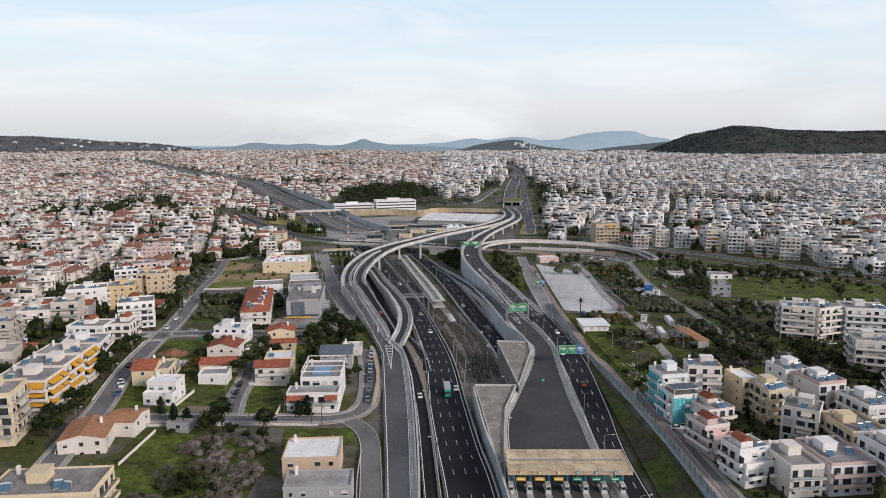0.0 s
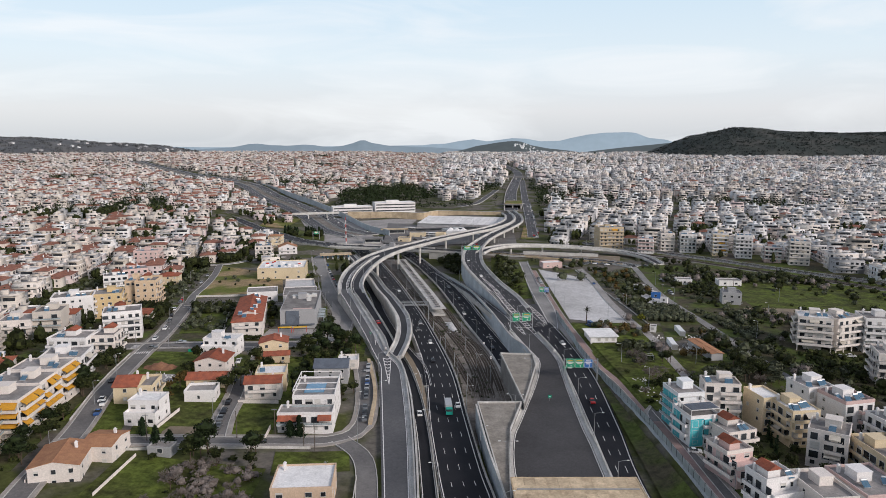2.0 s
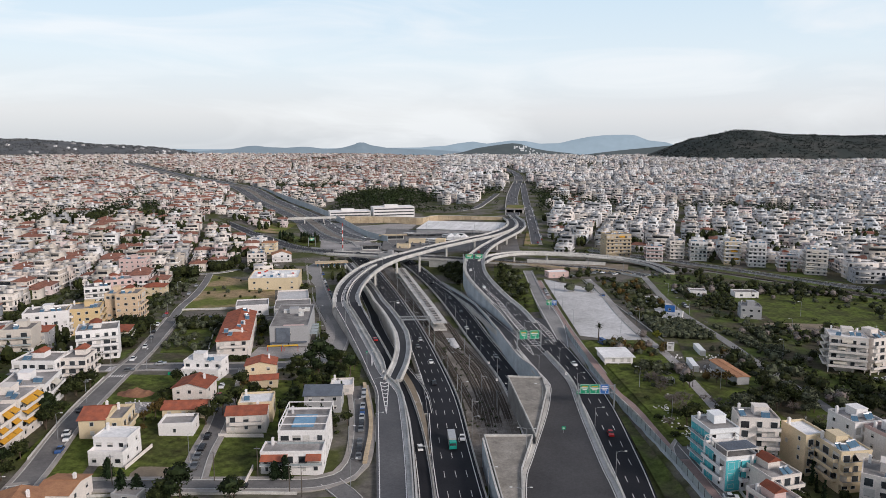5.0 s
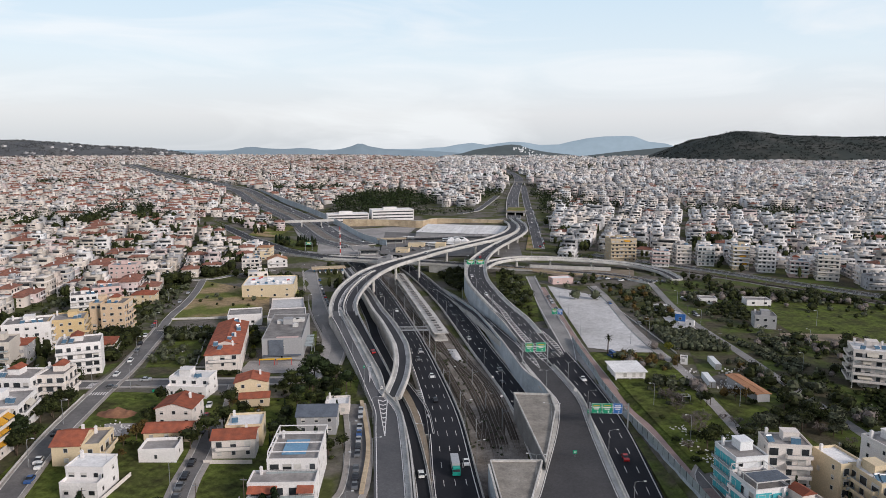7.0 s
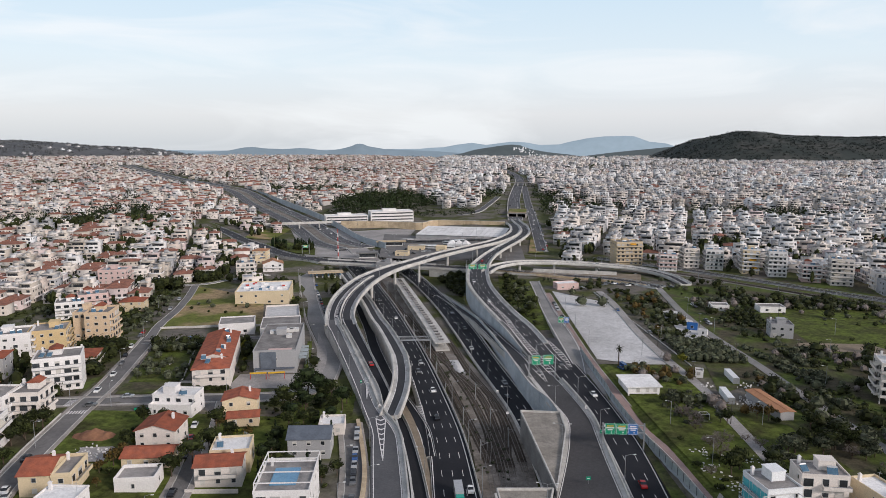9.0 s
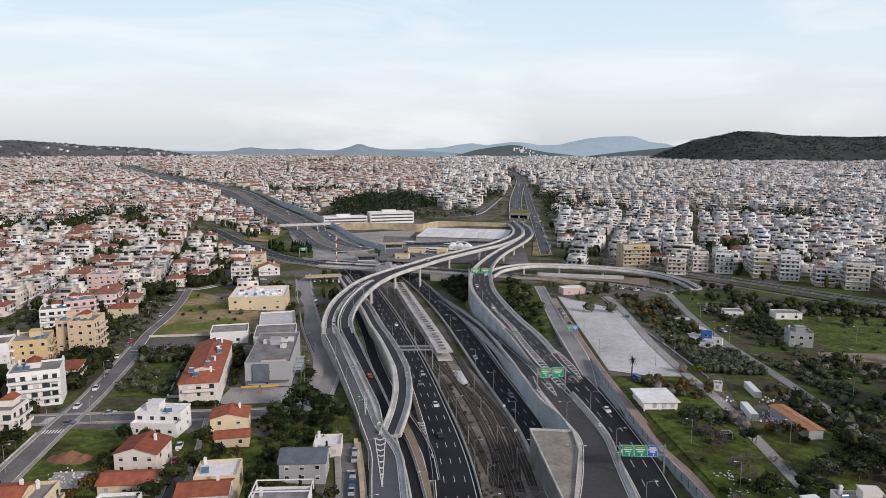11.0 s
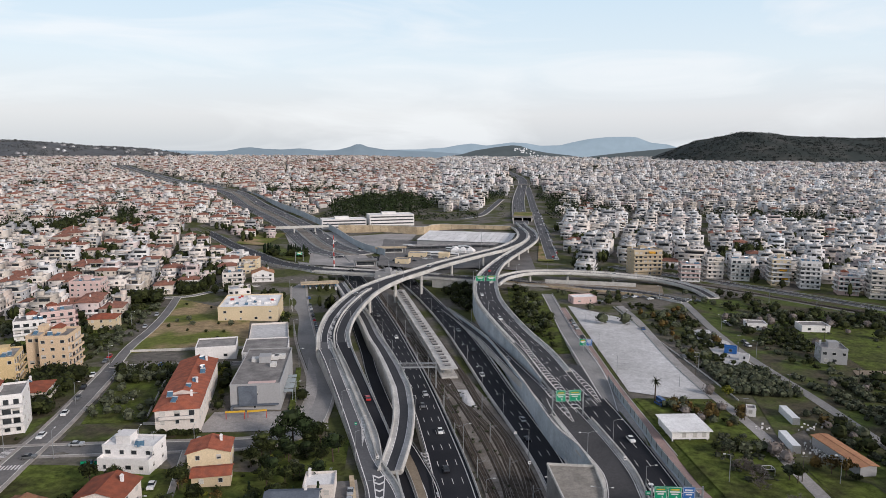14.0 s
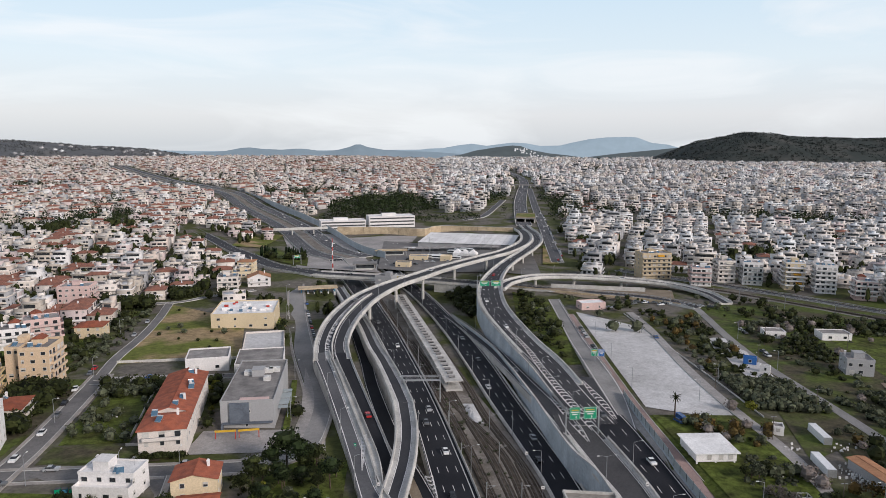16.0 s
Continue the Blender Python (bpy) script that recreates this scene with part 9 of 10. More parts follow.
lamps_along("underpass_road", -1, 34, 16, False, 9.0, 2.2, False, 170, 300)
lamps_along("slip_road", -1, 30, 16, True, 8.5, 2.0)
for pts, face in (([(-113.5, 200), (-121, 240), (-127.5, 270), (-138.5, 350), (-150.5, 400), (-172, 470), (-187, 540)], 0), ([(-121, 304.5), (-98, 309.5), (-83, 313.5), (-135, 304)], 90), ([(-32.5, 262), (-31.5, 240), (-77, 230), (-81, 270), (-28, 218)], 0),
                  ([(-62, 360), (-70, 405), (-84, 460), (-98, 515), (-110, 570)], 0), ([(68.5, 470), (66.8, 430), (66.6, 395), (95, 480), (103, 400)], 180), ([(141, 470), (137, 420), (151, 340), (107, 300), (88, 380), (200, 420), (175, 380)], 180), ([(75, 300), (78, 270), (79, 235), (78, 190)], 180)):
    for x, y in pts:
        lamp(x, y, ground_z(x, y), face, 8.5, 1.6)
lamps_along("crossing_road", 1, 30, 5, False, 8.5, 2.0, False, 400, 900)
lamps_along("road_bridge", 1, 28, 5, False, 8.5, 2.0, False, 400, 900)
lamps_along("loop_ramp", 1, 30, 5, False, 8.0, 1.8)
# power poles
for x, y in ((96, 300), (99, 345), (100, 395), (128, 372), (133, 430), (150, 460), (-92, 214), (-66, 219), (-44, 214), (-40.5, 213), (-55, 223), (160, 380), (185, 450)):
    ob = thing("utility_pole", stand(x, y), "grey wooden utility pole with a crossarm", "pole", "utility poles")
    s = Shape()
    s.tube((0, 0, -0.5), (0, 0, 9), 0.15, 0.1, 7)
    s.part("pole", "sleeper", ob)
    s = Shape()
    s.box(-0.9, 0.9, -0.06, 0.06, 8.3, 8.45)
    s.part("crossarm", "steel", ob)
# the striped mast near the bridge
ob = thing("striped_mast", pose(-96, 672, -6), "tall red and white striped mast", "mast")
for k in range(8):
    s = Shape()
    s.tube((0, 0, k * 3.4), (0, 0, k * 3.4 + 3.4), 0.55 - 0.03 * k, 0.52 - 0.03 * k, 8)
    s.part("section", "red" if k % 2 else "white", ob)
for x, y in ((-48, 700), (-20, 740), (14, 690), (30, 760)):
    lamp(x, y, ground_z(x, y), 0, 20, 1.6, True, "tall floodlight mast in the depot yard")

# ---- piers ----
def pier(x, y, z0, z1, rot=0, w=2.4):
    ob = thing("bridge_pier", pose(x, y, z0, 0, 0, rot), "round concrete bridge pier with a flared head", "pier", "bridge piers")
    s = Shape()
    s.tube((0, 0, -1), (0, 0, z1 - z0 - 1.2), 0.95, 0.95, 14)
    s.part("shaft", "concrete", ob)
    s = Shape()
    s.tube((0, 0, z1 - z0 - 1.25), (0, 0, z1 - z0 + 0.02), 0.95, w, 14)
    s.part("head", "concrete", ob)


pier(-38.5, 563, -9.2, 6.3), pier(-52, 530, -8.8, 5.9), pier(-22, 590, -9.2, 6.2), pier(0, 628, ground_z(0, 628), 6.1), pier(26, 666, ground_z(26, 666), 5.9), pier(46, 700, ground_z(46, 700), 5.7), pier(64, 744, ground_z(64, 744), 5.4), pier(73, 800, ground_z(73, 800), 4.2)
pier(33, 622, ground_z(33, 622), 4.2), pier(46, 661, ground_z(46, 661), 4.4), pier(58, 694, ground_z(58, 694), 4.6), pier(71, 734, ground_z(71, 734), 4.5), pier(81, 780, ground_z(81, 780), 3.9), pier(23, 580, ground_z(23, 580), 3.7)
pier(56, 602, ground_z(56, 602), 2.8, 0, 2), pier(84, 608, ground_z(84, 608), 1.8, 0, 2), pier(117, 606, ground_z(117, 606), 0.3, 0, 2)
for x, y in ((-90, 644), (-58, 636), (-44, 632)):
    pier(x, y, -9.4, -4.5, 0, 1.5)

# ---- bank beside the motorway far side: small toll station, offices, depot ----
ob = thing("toll_canopy", pose(-93, 588, -6.5, 0, 0, 14), "small concrete toll canopy beside the motorway", "toll canopy")
s = Shape()
s.box(-13, 13, -4.5, 4.5, 5.2, 6.0)
s.part("roof", "concrete_warm", ob)
for k in range(6):
    s = Shape()
    s.tube((-11 + k * 4.4, 0, 0), (-11 + k * 4.4, 0, 5.2), 0.35, 0.35, 8)
    s.part("column", "bluepost", ob)
    s = Shape()
    s.box(-11.6 + k * 4.4, -10.4 + k * 4.4, -2.5, 2.5, 0.2, 2.5)
    s.part("booth", "frame", ob)
road("toll_apron", [(-85, 520, -6.8, 10), (-88, 550, -6.7, 18), (-92, 580, -6.6, 24), (-97, 612, -6.6, 22)], "asphalt_mid", "grey toll apron below the street", edges=(None, None), drop=3)

m, w = fronted(-152, 942, -100, 956, 22)
of = apartment(m, w, 22, 3, "white", "long white office building with ribbon windows", balconies=(), heaters=0, name="office_building", fh=3.6, detail=0.0, roof="roof_white", side_win=False)
m2, w2 = fronted(-96, 957, -42, 972, 24)
of2 = apartment(m2, w2, 24, 3, "white", "long white office block with ribbon windows and roof huts", balconies=(), heaters=0, name="office_building", fh=4.0, detail=0.0, roof="roof_white", side_win=False)
for o, ww, fh, dd in ((of, w, 3.6, 22), (of2, w2, 4.0, 24)):
    for f in range(3):
        s = Shape()
        s.box(-ww / 2 + 1, ww / 2 - 1, -dd / 2 - 0.12, -dd / 2 + 0.1, f * fh + 1.3, f * fh + 2.9)
        s.part("window_band", "dark", o, "dark ribbon window")
    s = Shape()
    s.box(-ww * 0.2, ww * 0.12, -3, 4, 3 * fh + 0.3, 3 * fh + 3.4)
    s.part("roof_hut", "white", o)
retaining("depot_wall", [(-128, 912), (-70, 908), (-28, 896), (-10, 922), (72, 905)], ((800, 1.0), (1000, 2.0)), ((800, -8), (1000, -7)), "tall beige wall behind the depot", "concrete_warm", 0.4, 9.0)
# depot hall with a ribbed white roof
dp = thing("depot_hall", pose(19.4, 826.3, -6.2, 0, 0, -12.8), "long depot hall with a ribbed white roof", "hall")
s = Shape()
s.box(-47.5, 47.5, -27, 27, -1, 4.6)
s.part("wall", "grey", dp)
for k in range(18):
    x = -47.5 + k * 95 / 18
    s = Shape()
    s.poly([(x, -28, 4.8), (x + 5.1, -28, 4.8), (x + 5.1, 28, 7.6), (x, 28, 7.6)]), s.poly([(x, -28, 4.6), (x, 28, 7.4), (x + 5.1, 28, 7.4), (x + 5.1, -28, 4.6)])
    s.poly([(x, -28, 4.6), (x + 5.1, -28, 4.6), (x + 5.1, -28, 4.8), (x, -28, 4.8)]), s.box(x + 5.05, x + 5.27, -28, -27.6, 4.6, 5.1)
    s.part("roof_panel", "roof_white", dp)
    if k < 17:
        t = Shape()
        t.poly([(x + 5.1, -28, 4.95), (x + 5.27, -28, 4.95), (x + 5.27, 28, 7.75), (x + 5.1, 28, 7.75)])
        t.poly([(x + 5.1, -28, 4.6), (x + 5.27, -28, 4.6), (x + 5.27, -28, 4.95), (x + 5.1, -28, 4.95)])
        t.part("roof_rib", "roof", dp)
for k in range(12):
    x, y = -44 + 7.8 * k, 791 - 1.9 * k
    ob = thing("shelter_roof", pose(x, y, ground_z(x, y), 0, 0, -19), "grey roof bay of the depot shelter", "shelter", "depot shelters")
    s = Shape()
    s.box(-3.4, 3.4, -7, 7, 3.4, 3.6)
    s.part("roof", "roof", ob)
    for a in (-3, 3):
        s = Shape()
        s.box(a - 0.1, a + 0.1, -6, -5.8, -0.3, 3.4)
        s.part("post", "steel", ob)
for x, y, w, d, col, lb in ((-56, 762, 30, 9, "concrete_warm", "flat beige shelter roof over the bus bays"), (-72, 688, 20, 12, "concrete_dark", "grey roofed control booth beside the bridge")):
    ob = thing("shelter", pose(x, y, ground_z(x, y) + 0.6, 0, 0, 6), lb, "shelter")
    s = Shape()
    s.box(-w / 2, w / 2, -d / 2, d / 2, 4.6, 5.2)
    s.part("roof", col, ob)
    s = Shape()
    s.box(-w * 0.38, w * 0.38, -d * 0.25, d * 0.3, -0.5, 4.6)
    s.part("core", "frame", ob)
    s = Shape()
    s.box(-w * 0.36, w * 0.36, -d * 0.25 - 0.1, -d * 0.25, 1.0, 3.6)
    s.part("window_band", "glass", ob)
    for a in (-0.46, 0.46):
        for b in (-0.42, 0.42):
            s = Shape()
            s.tube((a * w, b * d, -0.5), (a * w, b * d, 4.6), 0.25, 0.25, 8)
            s.part("column", "steel", ob)
ob = thing("white_pavilion", pose(12, 742, ground_z(12, 742), 0, 0, -20), "white pavilion with pointed tent roofs in the yard", "pavilion")
for a, b in ((-7, 0), (0, 0), (7, 1)):
    s = Shape()
    c = [(a - 3.6, b - 4, 3), (a + 3.6, b - 4, 3), (a + 3.6, b + 4, 3), (a - 3.6, b + 4, 3)]
    for i in range(4):
        s.poly((c[i], c[(i + 1) % 4], (a, b, 6.5)))
        s.poly(((c[i][0], c[i][1], -0.5), (c[(i + 1) % 4][0], c[(i + 1) % 4][1], -0.5), c[(i + 1) % 4], c[i]))
    s.part("tent", "roof_white", ob)
for x, y, w, d, mt, lb in ((-30, 735, 16, 9, "roof", "low grey service building in the yard"), (-6, 722, 9, 7, "roof_white", "small white service hut in the yard"), (-42, 700, 12, 8, "roof", "low control building beside the motorway")):
    block(x - w / 2, y, x + w / 2, y - 2, d, 1, "cream", lb, balconies=(), heaters=0, name="service_building", fh=4.0, detail=0.5, roof=mt)
# station house under the flyover
block(-57, 616, -45, 612, 10, 2, "grey", "glazed station head house beside the bridge", balconies=(), heaters=0, name="station_building", fh=4.0, detail=0.6)
# portal with a planted roof at the far dual carriageway
ob = thing("tunnel_portal", pose(95, 985, ground_z(95, 985), 0, 0, -8), "dark road portal under a planted roof", "portal")
s = Shape()
s.box(-12.6, -11, -2, 60, -1, 5.2), s.box(11, 12.6, -2, 60, -1, 5.2), s.box(-0.6, 0.6, -2, 60, -1, 4.6)
s.part("side_wall", "concrete", ob)
s = Shape()
s.box(-13, 13, -2.5, 60, 4.6, 5.9)
s.part("deck", "concrete_dark", ob)
s = Shape()
s.box(-12, 12, 3, 56, 5.9, 6.2)
s.part("planted_roof", "dry", ob)
ob = thing("road_bridge", pose(152, 1500, ground_z(152, 1500), 0, 0, -8), "far road bridge over the dual carriageway", "bridge")
s = Shape()
s.box(-24, 24, -5, 5, 6, 8)
s.part("deck", "concrete_dark", ob)
for x in (-16, 0, 16):
    s = Shape()
    s.box(x - 1, x + 1, -4, 4, -2, 6)
    s.part("pier", "concrete", ob)
ob = thing("footbridge", pose(-178, 905, ground_z(-178, 905), 0, 0, 18), "concrete footbridge over the far motorway", "bridge")
s = Shape()
s.box(-40, 40, -2.5, 2.5, 6, 7.4), s.box(-40, 40, -2.5, -2.3, 7.4, 8.5), s.box(-40, 40, 2.3, 2.5, 7.4, 8.5)
s.part("deck", "concrete", ob)
for x in (-28, 0, 24):
    s = Shape()
    s.box(x - 0.7, x + 0.7, -1.5, 1.5, -2, 6)
    s.part("pier", "concrete", ob)


# ---- vehicles ----
def car_meshes(paint, van=False):
    key = ("car", paint, van)
    if key in PIECES:
        return PIECES[key]
    L, Wd, H = (4.9, 1.9, 2.0) if van else (4.2, 1.76, 1.46)
    b = Shape()
    hw, hl = Wd / 2, L / 2
    belt = 0.95 if not van else 1.15
    prof = [(-hl, 0.28), (-hl, 0.72), (-hl + 0.12, belt - 0.02), (-hl * 0.45 if not van else -hl * 0.62, belt), (hl * 0.72, belt), (hl - 0.05, belt - 0.1), (hl, 0.7), (hl, 0.28)]
    for sg in (-1, 1):
        b.poly([(sg * hw, y, z) for y, z in prof][::(1 if sg > 0 else -1)])
    for i in range(len(prof)):
        (y1, z1), (y2, z2) = prof[i], prof[(i + 1) % len(prof)]
        b.poly([(-hw, y1, z1), (hw, y1, z1), (hw, y2, z2), (-hw, y2, z2)][::-1])
    ya, yb, yc, yd = (-hl * 0.42, -hl * 0.08, hl * 0.5, hl * 0.82) if not van else (-hl * 0.6, -hl * 0.3, hl * 0.9, hl * 0.97)
    iw = hw - 0.16
    b.box(-iw, iw, yb, yc, H - 0.05, H)
    g = Shape()
    lo = [(-hw + 0.05, ya, belt), (hw - 0.05, ya, belt), (hw - 0.05, yd, belt), (-hw + 0.05, yd, belt)]
    hi = [(-iw, yb, H - 0.05), (iw, yb, H - 0.05), (iw, yc, H - 0.05), (-iw, yc, H - 0.05)]
    for i in range(4):
        j = (i + 1) % 4
        g.poly((lo[i], lo[j], hi[j], hi[i]))
    wh = Shape()
    wh.tube((-0.1, 0, 0), (0.1, 0, 0), 0.31, 0.31, 10), wh.tube((0.1, 0, 0), (0.11, 0, 0), 0.18, 0.16, 8, 1)
    lt, rt = Shape(), Shape()
    lt.box(-0.2, 0.2, -0.04, 0.02, -0.08, 0.08), rt.box(-0.18, 0.18, -0.02, 0.04, -0.1, 0.1)
    PIECES[key] = (b.mesh("body", [paint]), g.mesh("glazing", ["glass"]), wh.mesh("wheel", ["tyre", "steel"]), lt.mesh("headlight", ["lampglass"]), rt.mesh("tail_light", ["red"]), hw, hl)
    return PIECES[key]


CAR_PROTO = {}


def car(x, y, z, rot, paint="paint_white", van=False, group="parked cars"):
    far = y > 640
    key = (paint, van, far)
    m = pose(x, y, z, 0, 0, rot)
    if key in CAR_PROTO:
        ob = copy_thing(CAR_PROTO[key], m)
        ob["group"] = group
        return ob
    body, glass, wheel, head, tail, hw, hl = car_meshes(paint, van)
    if far:
        m = m @ pose(0, 0, -0.2)
    ob = thing("van" if van else "car", m, f"{paint[6:]} {'delivery van' if van else 'small family car'} with dark windows", "van" if van else "car", group)
    part("body", body, ob), part("glazing", glass, ob)
    for a in ((-1, 1) if not far else ()):
        for e in (-0.62, 0.62):
            part("wheel", wheel, ob, "", pose(a * (hw - 0.1), e * hl, 0.31, 0, 0, 0 if a > 0 else 180))
    CAR_PROTO[key] = ob
    return ob


crng = random.Random(21)
PAINTS = ["paint_white"] * 5 + ["paint_silver"] * 4 + ["paint_grey"] * 5 + ["paint_black"] * 4 + ["paint_red", "paint_blue"]


def car_on(name, y, share, rev=False, paint=None, van=False):
    line = ROADS[name]
    p, r = min(line, key=lambda q: abs(q[0][1] - y))
    s = share * p[3] / 2
    car(p[0] + r[0] * s, p[1] + r[1] * s, p[2] + 0.02, math.degrees(math.atan2(r[1], r[0])) + (180 if rev else 0), paint or crng.choice(PAINTS), van, "cars on the motorway")


for n, y, sh, rv, pt in (("main_carriageway", 262, 0.62, False, "paint_white"), ("main_carriageway", 316, -0.2, False, "paint_black"), ("main_carriageway", 345, 0.2, False, "paint_white"), ("main_carriageway", 372, -0.3, False, "paint_grey"), ("main_carriageway", 384, 0.2, False, "paint_silver"),
                         ("main_carriageway", 470, 0.2, False, "paint_white"), ("main_carriageway", 520, -0.3, False, "paint_grey"), ("underpass_road", 252, 0, False, "paint_white"), ("underpass_road", 362, 0, False, "paint_red"),
                         ("deep_carriageway", 362, 0.1, True, "paint_silver"), ("deep_carriageway", 345, -0.5, True, "paint_black"), ("deep_carriageway", 418, -0.5, True, "paint_white"), ("deep_carriageway", 455, 0.1, True, "paint_grey"), ("deep_carriageway", 490, 0.1, True, "paint_silver"), ("deep_carriageway", 540, -0.3, True, "paint_black"),
                         ("upper_carriageway", 470, 0.3, True, "paint_white"), ("upper_carriageway", 520, 0.4, True, "paint_white"), ("upper_carriageway", 600, 0.1, True, "paint_red"), ("upper_carriageway", 660, 0.2, True, "paint_grey"),
                         ("outer_carriageway", 330, -0.3, True, "paint_white"), ("outer_carriageway", 300, 0.5, True, "paint_white"), ("outer_carriageway", 262, 0.1, True, "paint_red"), ("outer_carriageway", 365, 0.1, True, "paint_grey"), ("flyover", 510, 0.4, False, "paint_grey"), ("flyover", 600, 0.2, False, "paint_silver"),
                         ("road_bridge", 640, -0.3, False, "paint_black"), ("road_bridge", 634, -0.3, False, "paint_black"), ("road_bridge", 630, 0.3, True, "paint_yellow"), ("loop_ramp", 606, 0.2, False, "paint_white"), ("slip_road", 420, 0, True, "paint_silver")):
    car_on(n, y, sh, rv, pt)
for k in range(46):
    n = crng.choice(("far_motorway", "far_road", "far_street"))
    line = ROADS[n]
    p, r = line[crng.randrange(len(line) // 2)]
    s = crng.choice((-0.6, -0.2, 0.2, 0.6)) * p[3] / 2
    car(p[0] + r[0] * s, p[1] + r[1] * s, p[2] + 0.02, math.degrees(math.atan2(r[1], r[0])), crng.choice(PAINTS), False, "cars on the far roads")


def parked(x, y, rot, paint=None, van=False):
    car(x, y, ground_z(x, y) + 0.24, rot, paint or crng.choice(PAINTS), van)


for k in range(12):
    if k not in (3, 9):
        parked(-29.6 - k * 0.42 + 1.6, 236 + k * 5.0, 5)
for x, y, a in ((-112.5, 172, 10), (-108, 160, 10), (-107.5, 152, 10), (-120, 243, 11), (-116, 232, 11), (-125.5, 262, 11), (-133.5, 320, 8), (-137, 340, 12), (-141, 356, 14), (-145, 368, 14), (-149.5, 384, 15), (-154, 404, 14), (-156, 412, 14), (-165, 470, 12), (-171, 500, 12),
                (-119, 313.5, 98), (-108, 314, 98), (-102, 315, 98), (-96, 309, 100), (-84, 321, 100), (-128, 304, 98), (-118, 240, 12), (-74, 226, 5), (-75.2, 232, 5), (-76, 238, 5), (-77, 246, 5), (-81.5, 268, 10), (-84.2, 280, 10), (-86.5, 290, 10), (-58, 216, 95), (-127, 399, 95), (-108, 400, 97), (-114, 393, 20)):
    parked(x, y, a)
for k in range(18):
    y = 392 + k * 9.5 + crng.uniform(-1, 1)
    t = (y - 385) / 193
    x = along(((345, -50.5), (385, -53.2), (450, -71), (530, -91), (585, -103)), y)
    if crng.random() < 0.8:
        parked(x + 2.3, y, 15)
for x, y, a in ((73.5, 359.5, 20), (64, 470, 5), (64.2, 478, 5), (63.6, 452, 6), (63, 440, 6), (63.4, 446, 6), (64.5, 486, 5), (99.5, 470, 175), (103.5, 420, 178), (149, 480, 5), (149.8, 486, 5), (142, 440, 10), (143, 446, 10), (92, 536, 90), (97, 540, 60), (110, 548, 110), (118, 552, 110), (126, 546, 110)):
    parked(x, y, a)
parked(75.8, 214, 80, "paint_white"), parked(170, 312, 70), parked(175, 310, 75), parked(180, 311, 80)
for k in range(10):
    parked(108 + k * 5.2, 556 - k * 1.6, 72)
for k in range(30):
    y = 735 + k * 11
    p = [q for q, r in ROADS["far_street"] if abs(q[1] - y) < 3]
    if p and crng.random() < 0.7:
        parked(p[0][0] + 6.2, y, -8)


# buses and cars in the depot yard
def bus(x, y, rot):
    ob = thing("bus", pose(x, y, ground_z(x, y) + 0.85, 0, 0, rot), "white city bus parked in the depot yard", "bus", "depot buses")
    s = Shape()
    s.box(-1.25, 1.25, -6, 6, 0.35, 3.0), s.box(-0.8, 0.8, -3, 3.5, 3.0, 3.25)
    s.part("body", "paint_white", ob)
    s = Shape()
    s.box(-1.28, 1.28, -5.6, 5.6, 1.35, 2.45), s.box(-1.1, 1.1, -6.03, 6.03, 1.2, 2.6)
    s.part("window_band", "glass", ob)
    wheel = car_meshes("paint_white")[2]
    for a in (-1.1, 1.1):
        for e in (-3.6, 3.2):
            part("wheel", wheel, ob, "", pose(a, e, 0.5, 0, 0, 0 if a > 0 else 180) @ Matrix.Diagonal((1.4, 1.6, 1.6, 1)))


for x, y, a in ((-22, 745, 80), (-12, 736, 80), (2, 756, 60), (8, 760, 60), (14, 763, 60), (-40, 790, 75), (30, 720, 75)):
    bus(x, y, a)
for k in range(14):
    x, y = -30 + crng.uniform(-22, 60), 715 + crng.uniform(-20, 60)
    car(x, y, ground_z(x, y) + 0.84, crng.choice((70, 75, 160, -20)), crng.choice(PAINTS), False)


# the green truck on the motorway
def truck(x, y, z, rot, cab, box, label):
    ob = thing("truck", pose(x, y, z, 0, 0, rot), label, "truck")
    s = Shape()
    s.box(-1.2, 1.2, -5.0, -3.1, 0.5, 2.2), s.box(-1.15, 1.15, -4.8, -3.15, 2.2, 2.9)
    s.part("cab", cab, ob)
    s = Shape()
    s.box(-1.1, 1.1, -5.03, -4.9, 1.7, 2.5)
    s.part("windscreen", "glass", ob)
    s = Shape()
    s.box(-1.25, 1.25, -2.9, 4.2, 1.0, 3.5)
    s.part("cargo_box", box, ob)
    s = Shape()
    s.box(-0.5, 0.5, -4.8, 4.0, 0.5, 1.0)
    s.part("chassis", "dark", ob)
    wheel = car_meshes("paint_white")[2]
    for a in (-1.05, 1.05):
        for e in (-4.0, 1.8, 3.2):
            part("wheel", wheel, ob, "", pose(a, e, 0.5, 0, 0, 0 if a > 0 else 180) @ Matrix.Diagonal((1.4, 1.6, 1.6, 1)))
    return ob


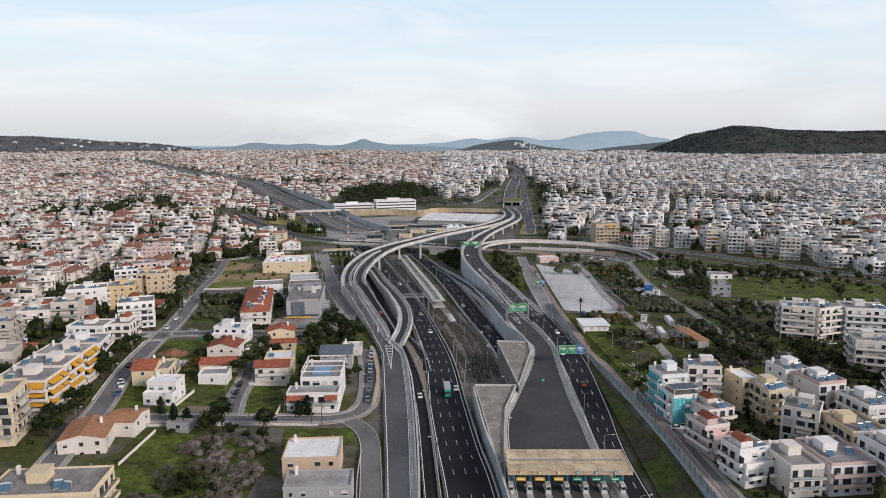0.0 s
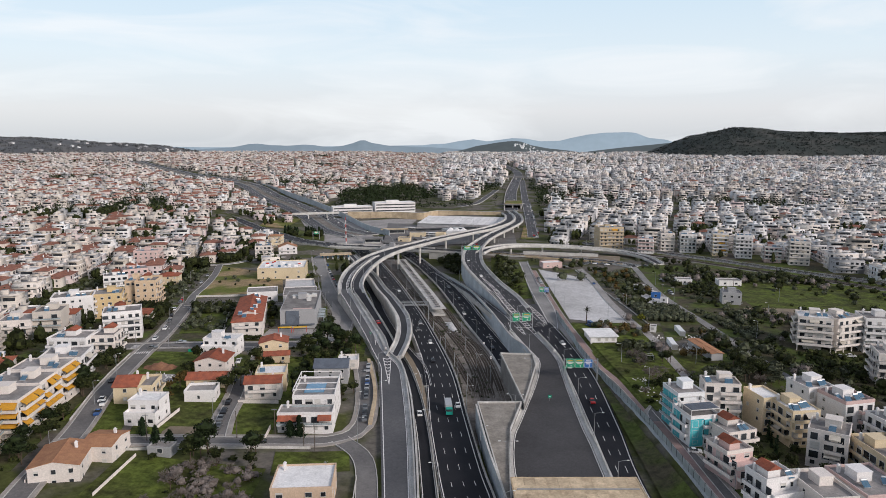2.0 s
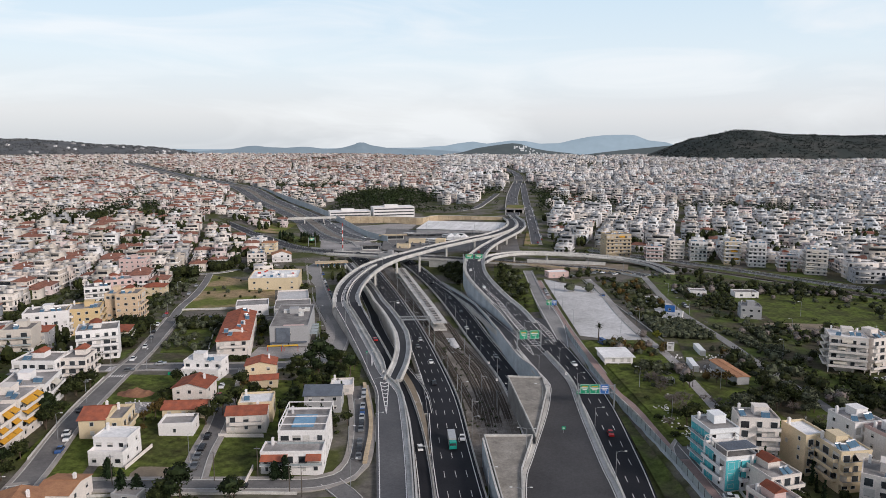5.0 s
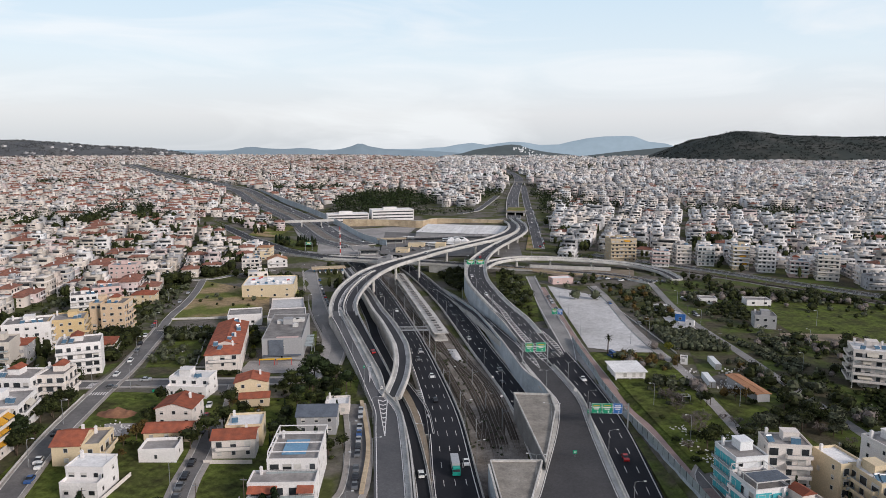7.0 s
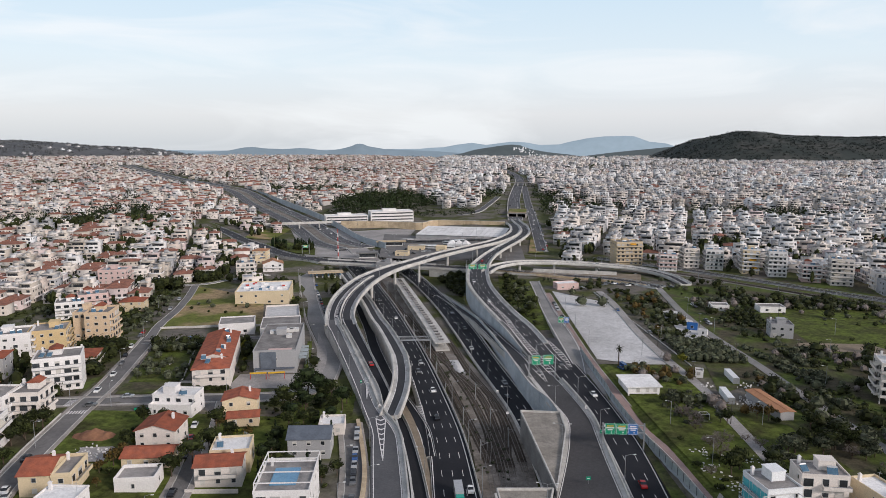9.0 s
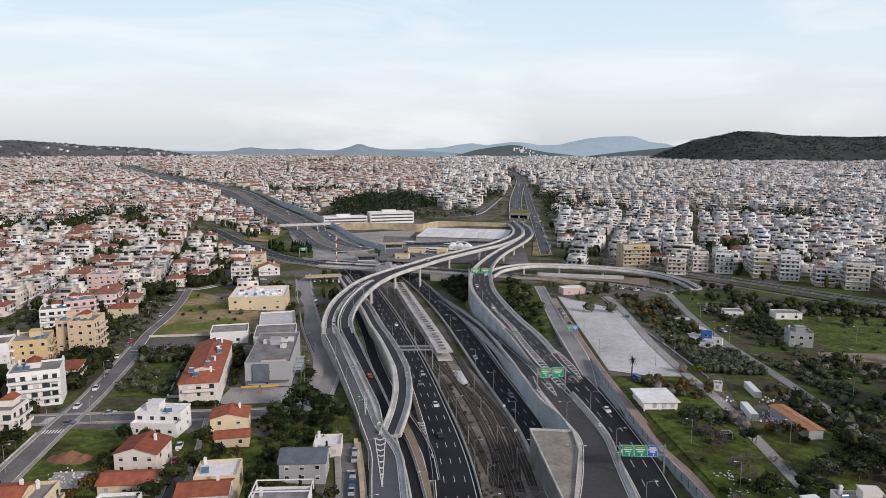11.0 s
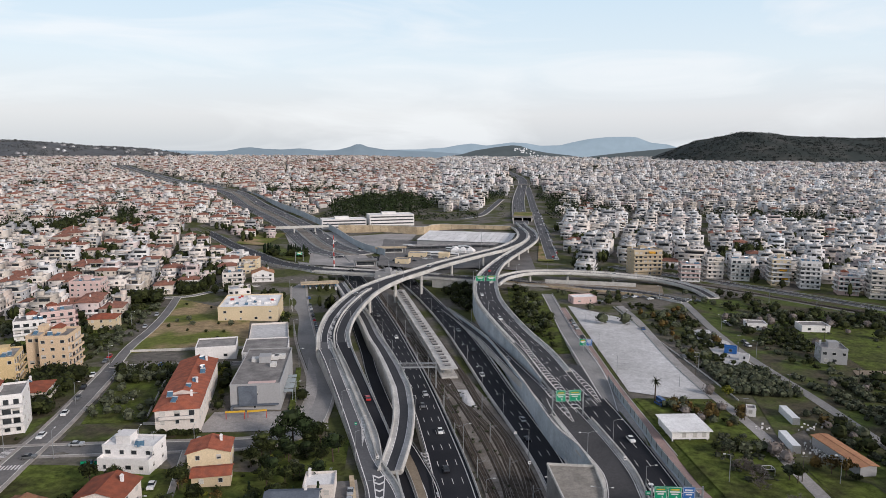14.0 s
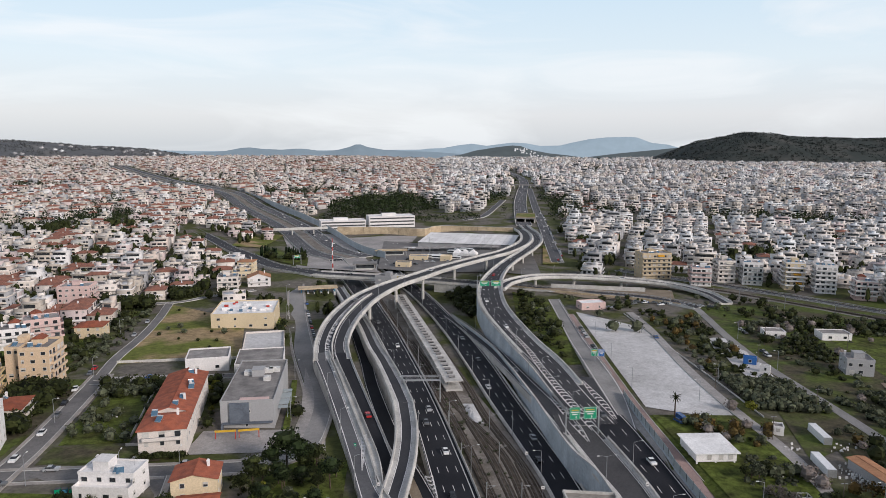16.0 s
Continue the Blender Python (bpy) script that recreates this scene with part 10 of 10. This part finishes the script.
truck(0.5, 258, -5.05, 4, "paint_teal", "paint_silver", "truck with a teal cab and a pale cargo box")
small_truck = truck(74.6, 361.0, ground_z(74.6, 361.0) + 0.3, 12, "paint_yellow", "paint_blue", "small blue and yellow truck parked beside the palm")
small_truck.matrix_basis = small_truck.matrix_basis @ Matrix.Scale(0.62, 4)
for x, y, a in ((2, 728, 70), (-12, 745, 80)):
    ob = thing("bus", pose(x, y, ground_z(x, y) + 0.2, 0, 0, a), "white city bus with dark windows", "bus", "buses")
    s = Shape()
    s.box(-1.25, 1.25, -6, 6, 0.35, 3.0)
    s.part("body", "paint_white", ob)
    s = Shape()
    s.box(-1.28, 1.28, -5.8, 5.8, 1.3, 2.3)
    s.part("windows", "glass", ob)
    for e in (-1.05, 1.05):
        for q in (-3.8, 3.6):
            part("wheel", car_meshes("paint_white")[2], ob, "", pose(e, q, 0.48, 0, 0, 0 if e > 0 else 180) @ Matrix.Diagonal((1.4, 1.5, 1.5, 1)))


# ---- garden walls, fences, bins, rubble ----
def garden_wall(pts, h=1.1, mat="warm_white", label="low plastered garden wall", thick=0.22):
    line = curve([(x, y, 0, 1) for x, y in pts], 4)
    s = Shape()
    s.sweep([((p[0], p[1], ground_z(p[0], p[1])), r) for p, r in line], [(-thick / 2, -0.8), (thick / 2, -0.8), (thick / 2, h), (-thick / 2, h)])
    tagged(s.part("garden_wall", mat), label, "wall", kind="structure")


garden_wall([(-116.5, 204), (-114, 190), (-112.5, 186)], 0.9), garden_wall([(-92, 181), (-91, 204)], 1.0), garden_wall([(-134, 296), (-129.5, 262), (-122, 226)], 0.9, "concrete")
garden_wall([(-92.6, 223), (-91.2, 238)], 1.2), garden_wall([(-74, 247), (-60, 248.5)], 1.3), garden_wall([(-99, 207), (-60, 212.5), (-42, 214)], 0.8, "concrete"), garden_wall([(-107, 332.5), (-92, 335.5)], 1.0)
garden_wall([(-25.6, 196), (-24.6, 178), (-22.6, 160)], 0.9, "concrete"), garden_wall([(-151, 421), (-110, 428), (-100, 434)], 1.2, "concrete"), garden_wall([(-108, 338), (-121, 392)], 1.2, "concrete"), garden_wall([(-57, 216), (-57.5, 227)], 1.5)
garden_wall([(97, 523), (99.6, 470), (104.2, 400), (105.6, 365)], 0.6, "concrete", "low kerb wall along the lot"), garden_wall([(79, 252), (80, 230), (79, 196)], 1.1, "concrete"), garden_wall([(-33.5, 300), (-27, 262), (-25.7, 232)], 1.0, "concrete_warm", "warm concrete wall along the parking lane", 1.3)
garden_wall([(-128, 184), (-122, 172)], 1.0, "concrete"), garden_wall([(-70, 404), (-66, 380), (-62, 352)], 0.5, "grass", "clipped green hedge beside the street", 2.2), garden_wall([(30, 604.5), (74, 578), (120, 558), (138, 545)], 1.8, "concrete_warm", "long wall with faded paint beside the crossing road", 0.4)
garden_wall([(66, 597), (95, 592), (128, 586)], 3.2, "concrete", "pale retaining wall below the loop ramp", 0.6)
for k, (x, y) in enumerate(((-110.5, 301), (-108.8, 301.3), (-107, 301.6), (-121, 391.6), (-119.2, 392), (-117.4, 392.4))):
    ob = thing("waste_container", stand(x, y, 8, 0.2), "green and blue wheeled waste container", "waste container", "waste containers")
    s = Shape()
    s.box(-0.65, 0.65, -0.5, 0.5, 0.15, 1.2)
    s.part("body", "bluepost" if k % 2 else "green", ob)
    s = Shape()
    s.box(-0.68, 0.68, -0.53, 0.53, 1.2, 1.32)
    s.part("lid", "dark", ob)
rr = random.Random(31)
s = Shape()
for (cx, cy, n, sp) in ((78, 277, 24, 4), (89.5, 273, 26, 4), (77, 267, 16, 4), (80, 257, 30, 6), (112, 320, 60, 6), (118, 340, 14, 4), (128, 445, 40, 8), (-122, 358, 6, 2), (-108.5, 267, 44, 6), (102, 340, 10, 3), (90, 318, 6, 3)):
    for k in range(n):
        x, y, a = cx + rr.gauss(0, sp * 0.5), cy + rr.gauss(0, sp * 0.5), rr.uniform(0.2, 0.8)
        z = ground_z(x, y)
        a *= 0.42
        s.box(x - a, x + a, y - a * rr.uniform(0.3, 1), y + a * 0.6, z - 0.2, z + rr.uniform(0.45, 0.75))
tagged(s.part("rubble", "roof_white"), "scattered pale rubble and boards on the plots", "rubble", kind="stuff")
# frame of pipes on the grass
ob = thing("pipe_frame", stand(88.5, 305), "open cube of white pipes on the grass", "frame")
s = Shape()
for a in (-1.5, 1.5):
    for b in (-1.2, 1.2):
        s.box(a - 0.07, a + 0.07, b - 0.07, b + 0.07, -0.2, 2.4)
    s.box(a - 0.07, a + 0.07, -1.2, 1.2, 2.3, 2.44), s.box(a - 0.07, a + 0.07, -1.2, 1.2, 0.0, 0.14)
for b in (-1.2, 1.2):
    s.box(-1.5, 1.5, b - 0.07, b + 0.07, 2.3, 2.44), s.box(-1.5, 1.5, b - 0.07, b + 0.07, 0.0, 0.14)
s.part("frame", "frame", ob)

# weeds and a pale gravel heap on the railway
wr = random.Random(71)
spots = []
for k in range(170):
    y = wr.uniform(262, 470)
    x = along(((250, 11), (330, 9), (400, -3), (470, -19)), y) + wr.uniform(-8, 8)
    if not (405 < y and abs(x - along(((400, -2), (470, -15)), y)) < 4.5):
        R = wr.uniform(0.3, 0.9)
        spots.append((x, y, -9.05, R, R * 1.2))
far_trees("weeds", spots, 61, ["olive"], 30, "weeds on the ballast between the tracks")
s = Shape()
for j in range(13):
    for i in range(9):
        u, v = -1 + i / 4, -1 + j / 6
        x, y = 2.6 + u * 2.4 - v * 1.6, 388 + v * 10
        h = max(0.0, 1 - u * u - v * v) * (0.9 + 0.5 * noise.noise(Vector((x * 0.8, y * 0.5, 3))))
        s.v.append((x, y, -8.97 + h))
for j in range(12):
    for i in range(8):
        k = j * 9 + i
        s.f.append((k, k + 1, k + 10, k + 9))
        s.m.append(0)
tagged(s.part("gravel_heap", "lot"), "pale gravel heap beside the platform end", "gravel", kind="stuff")
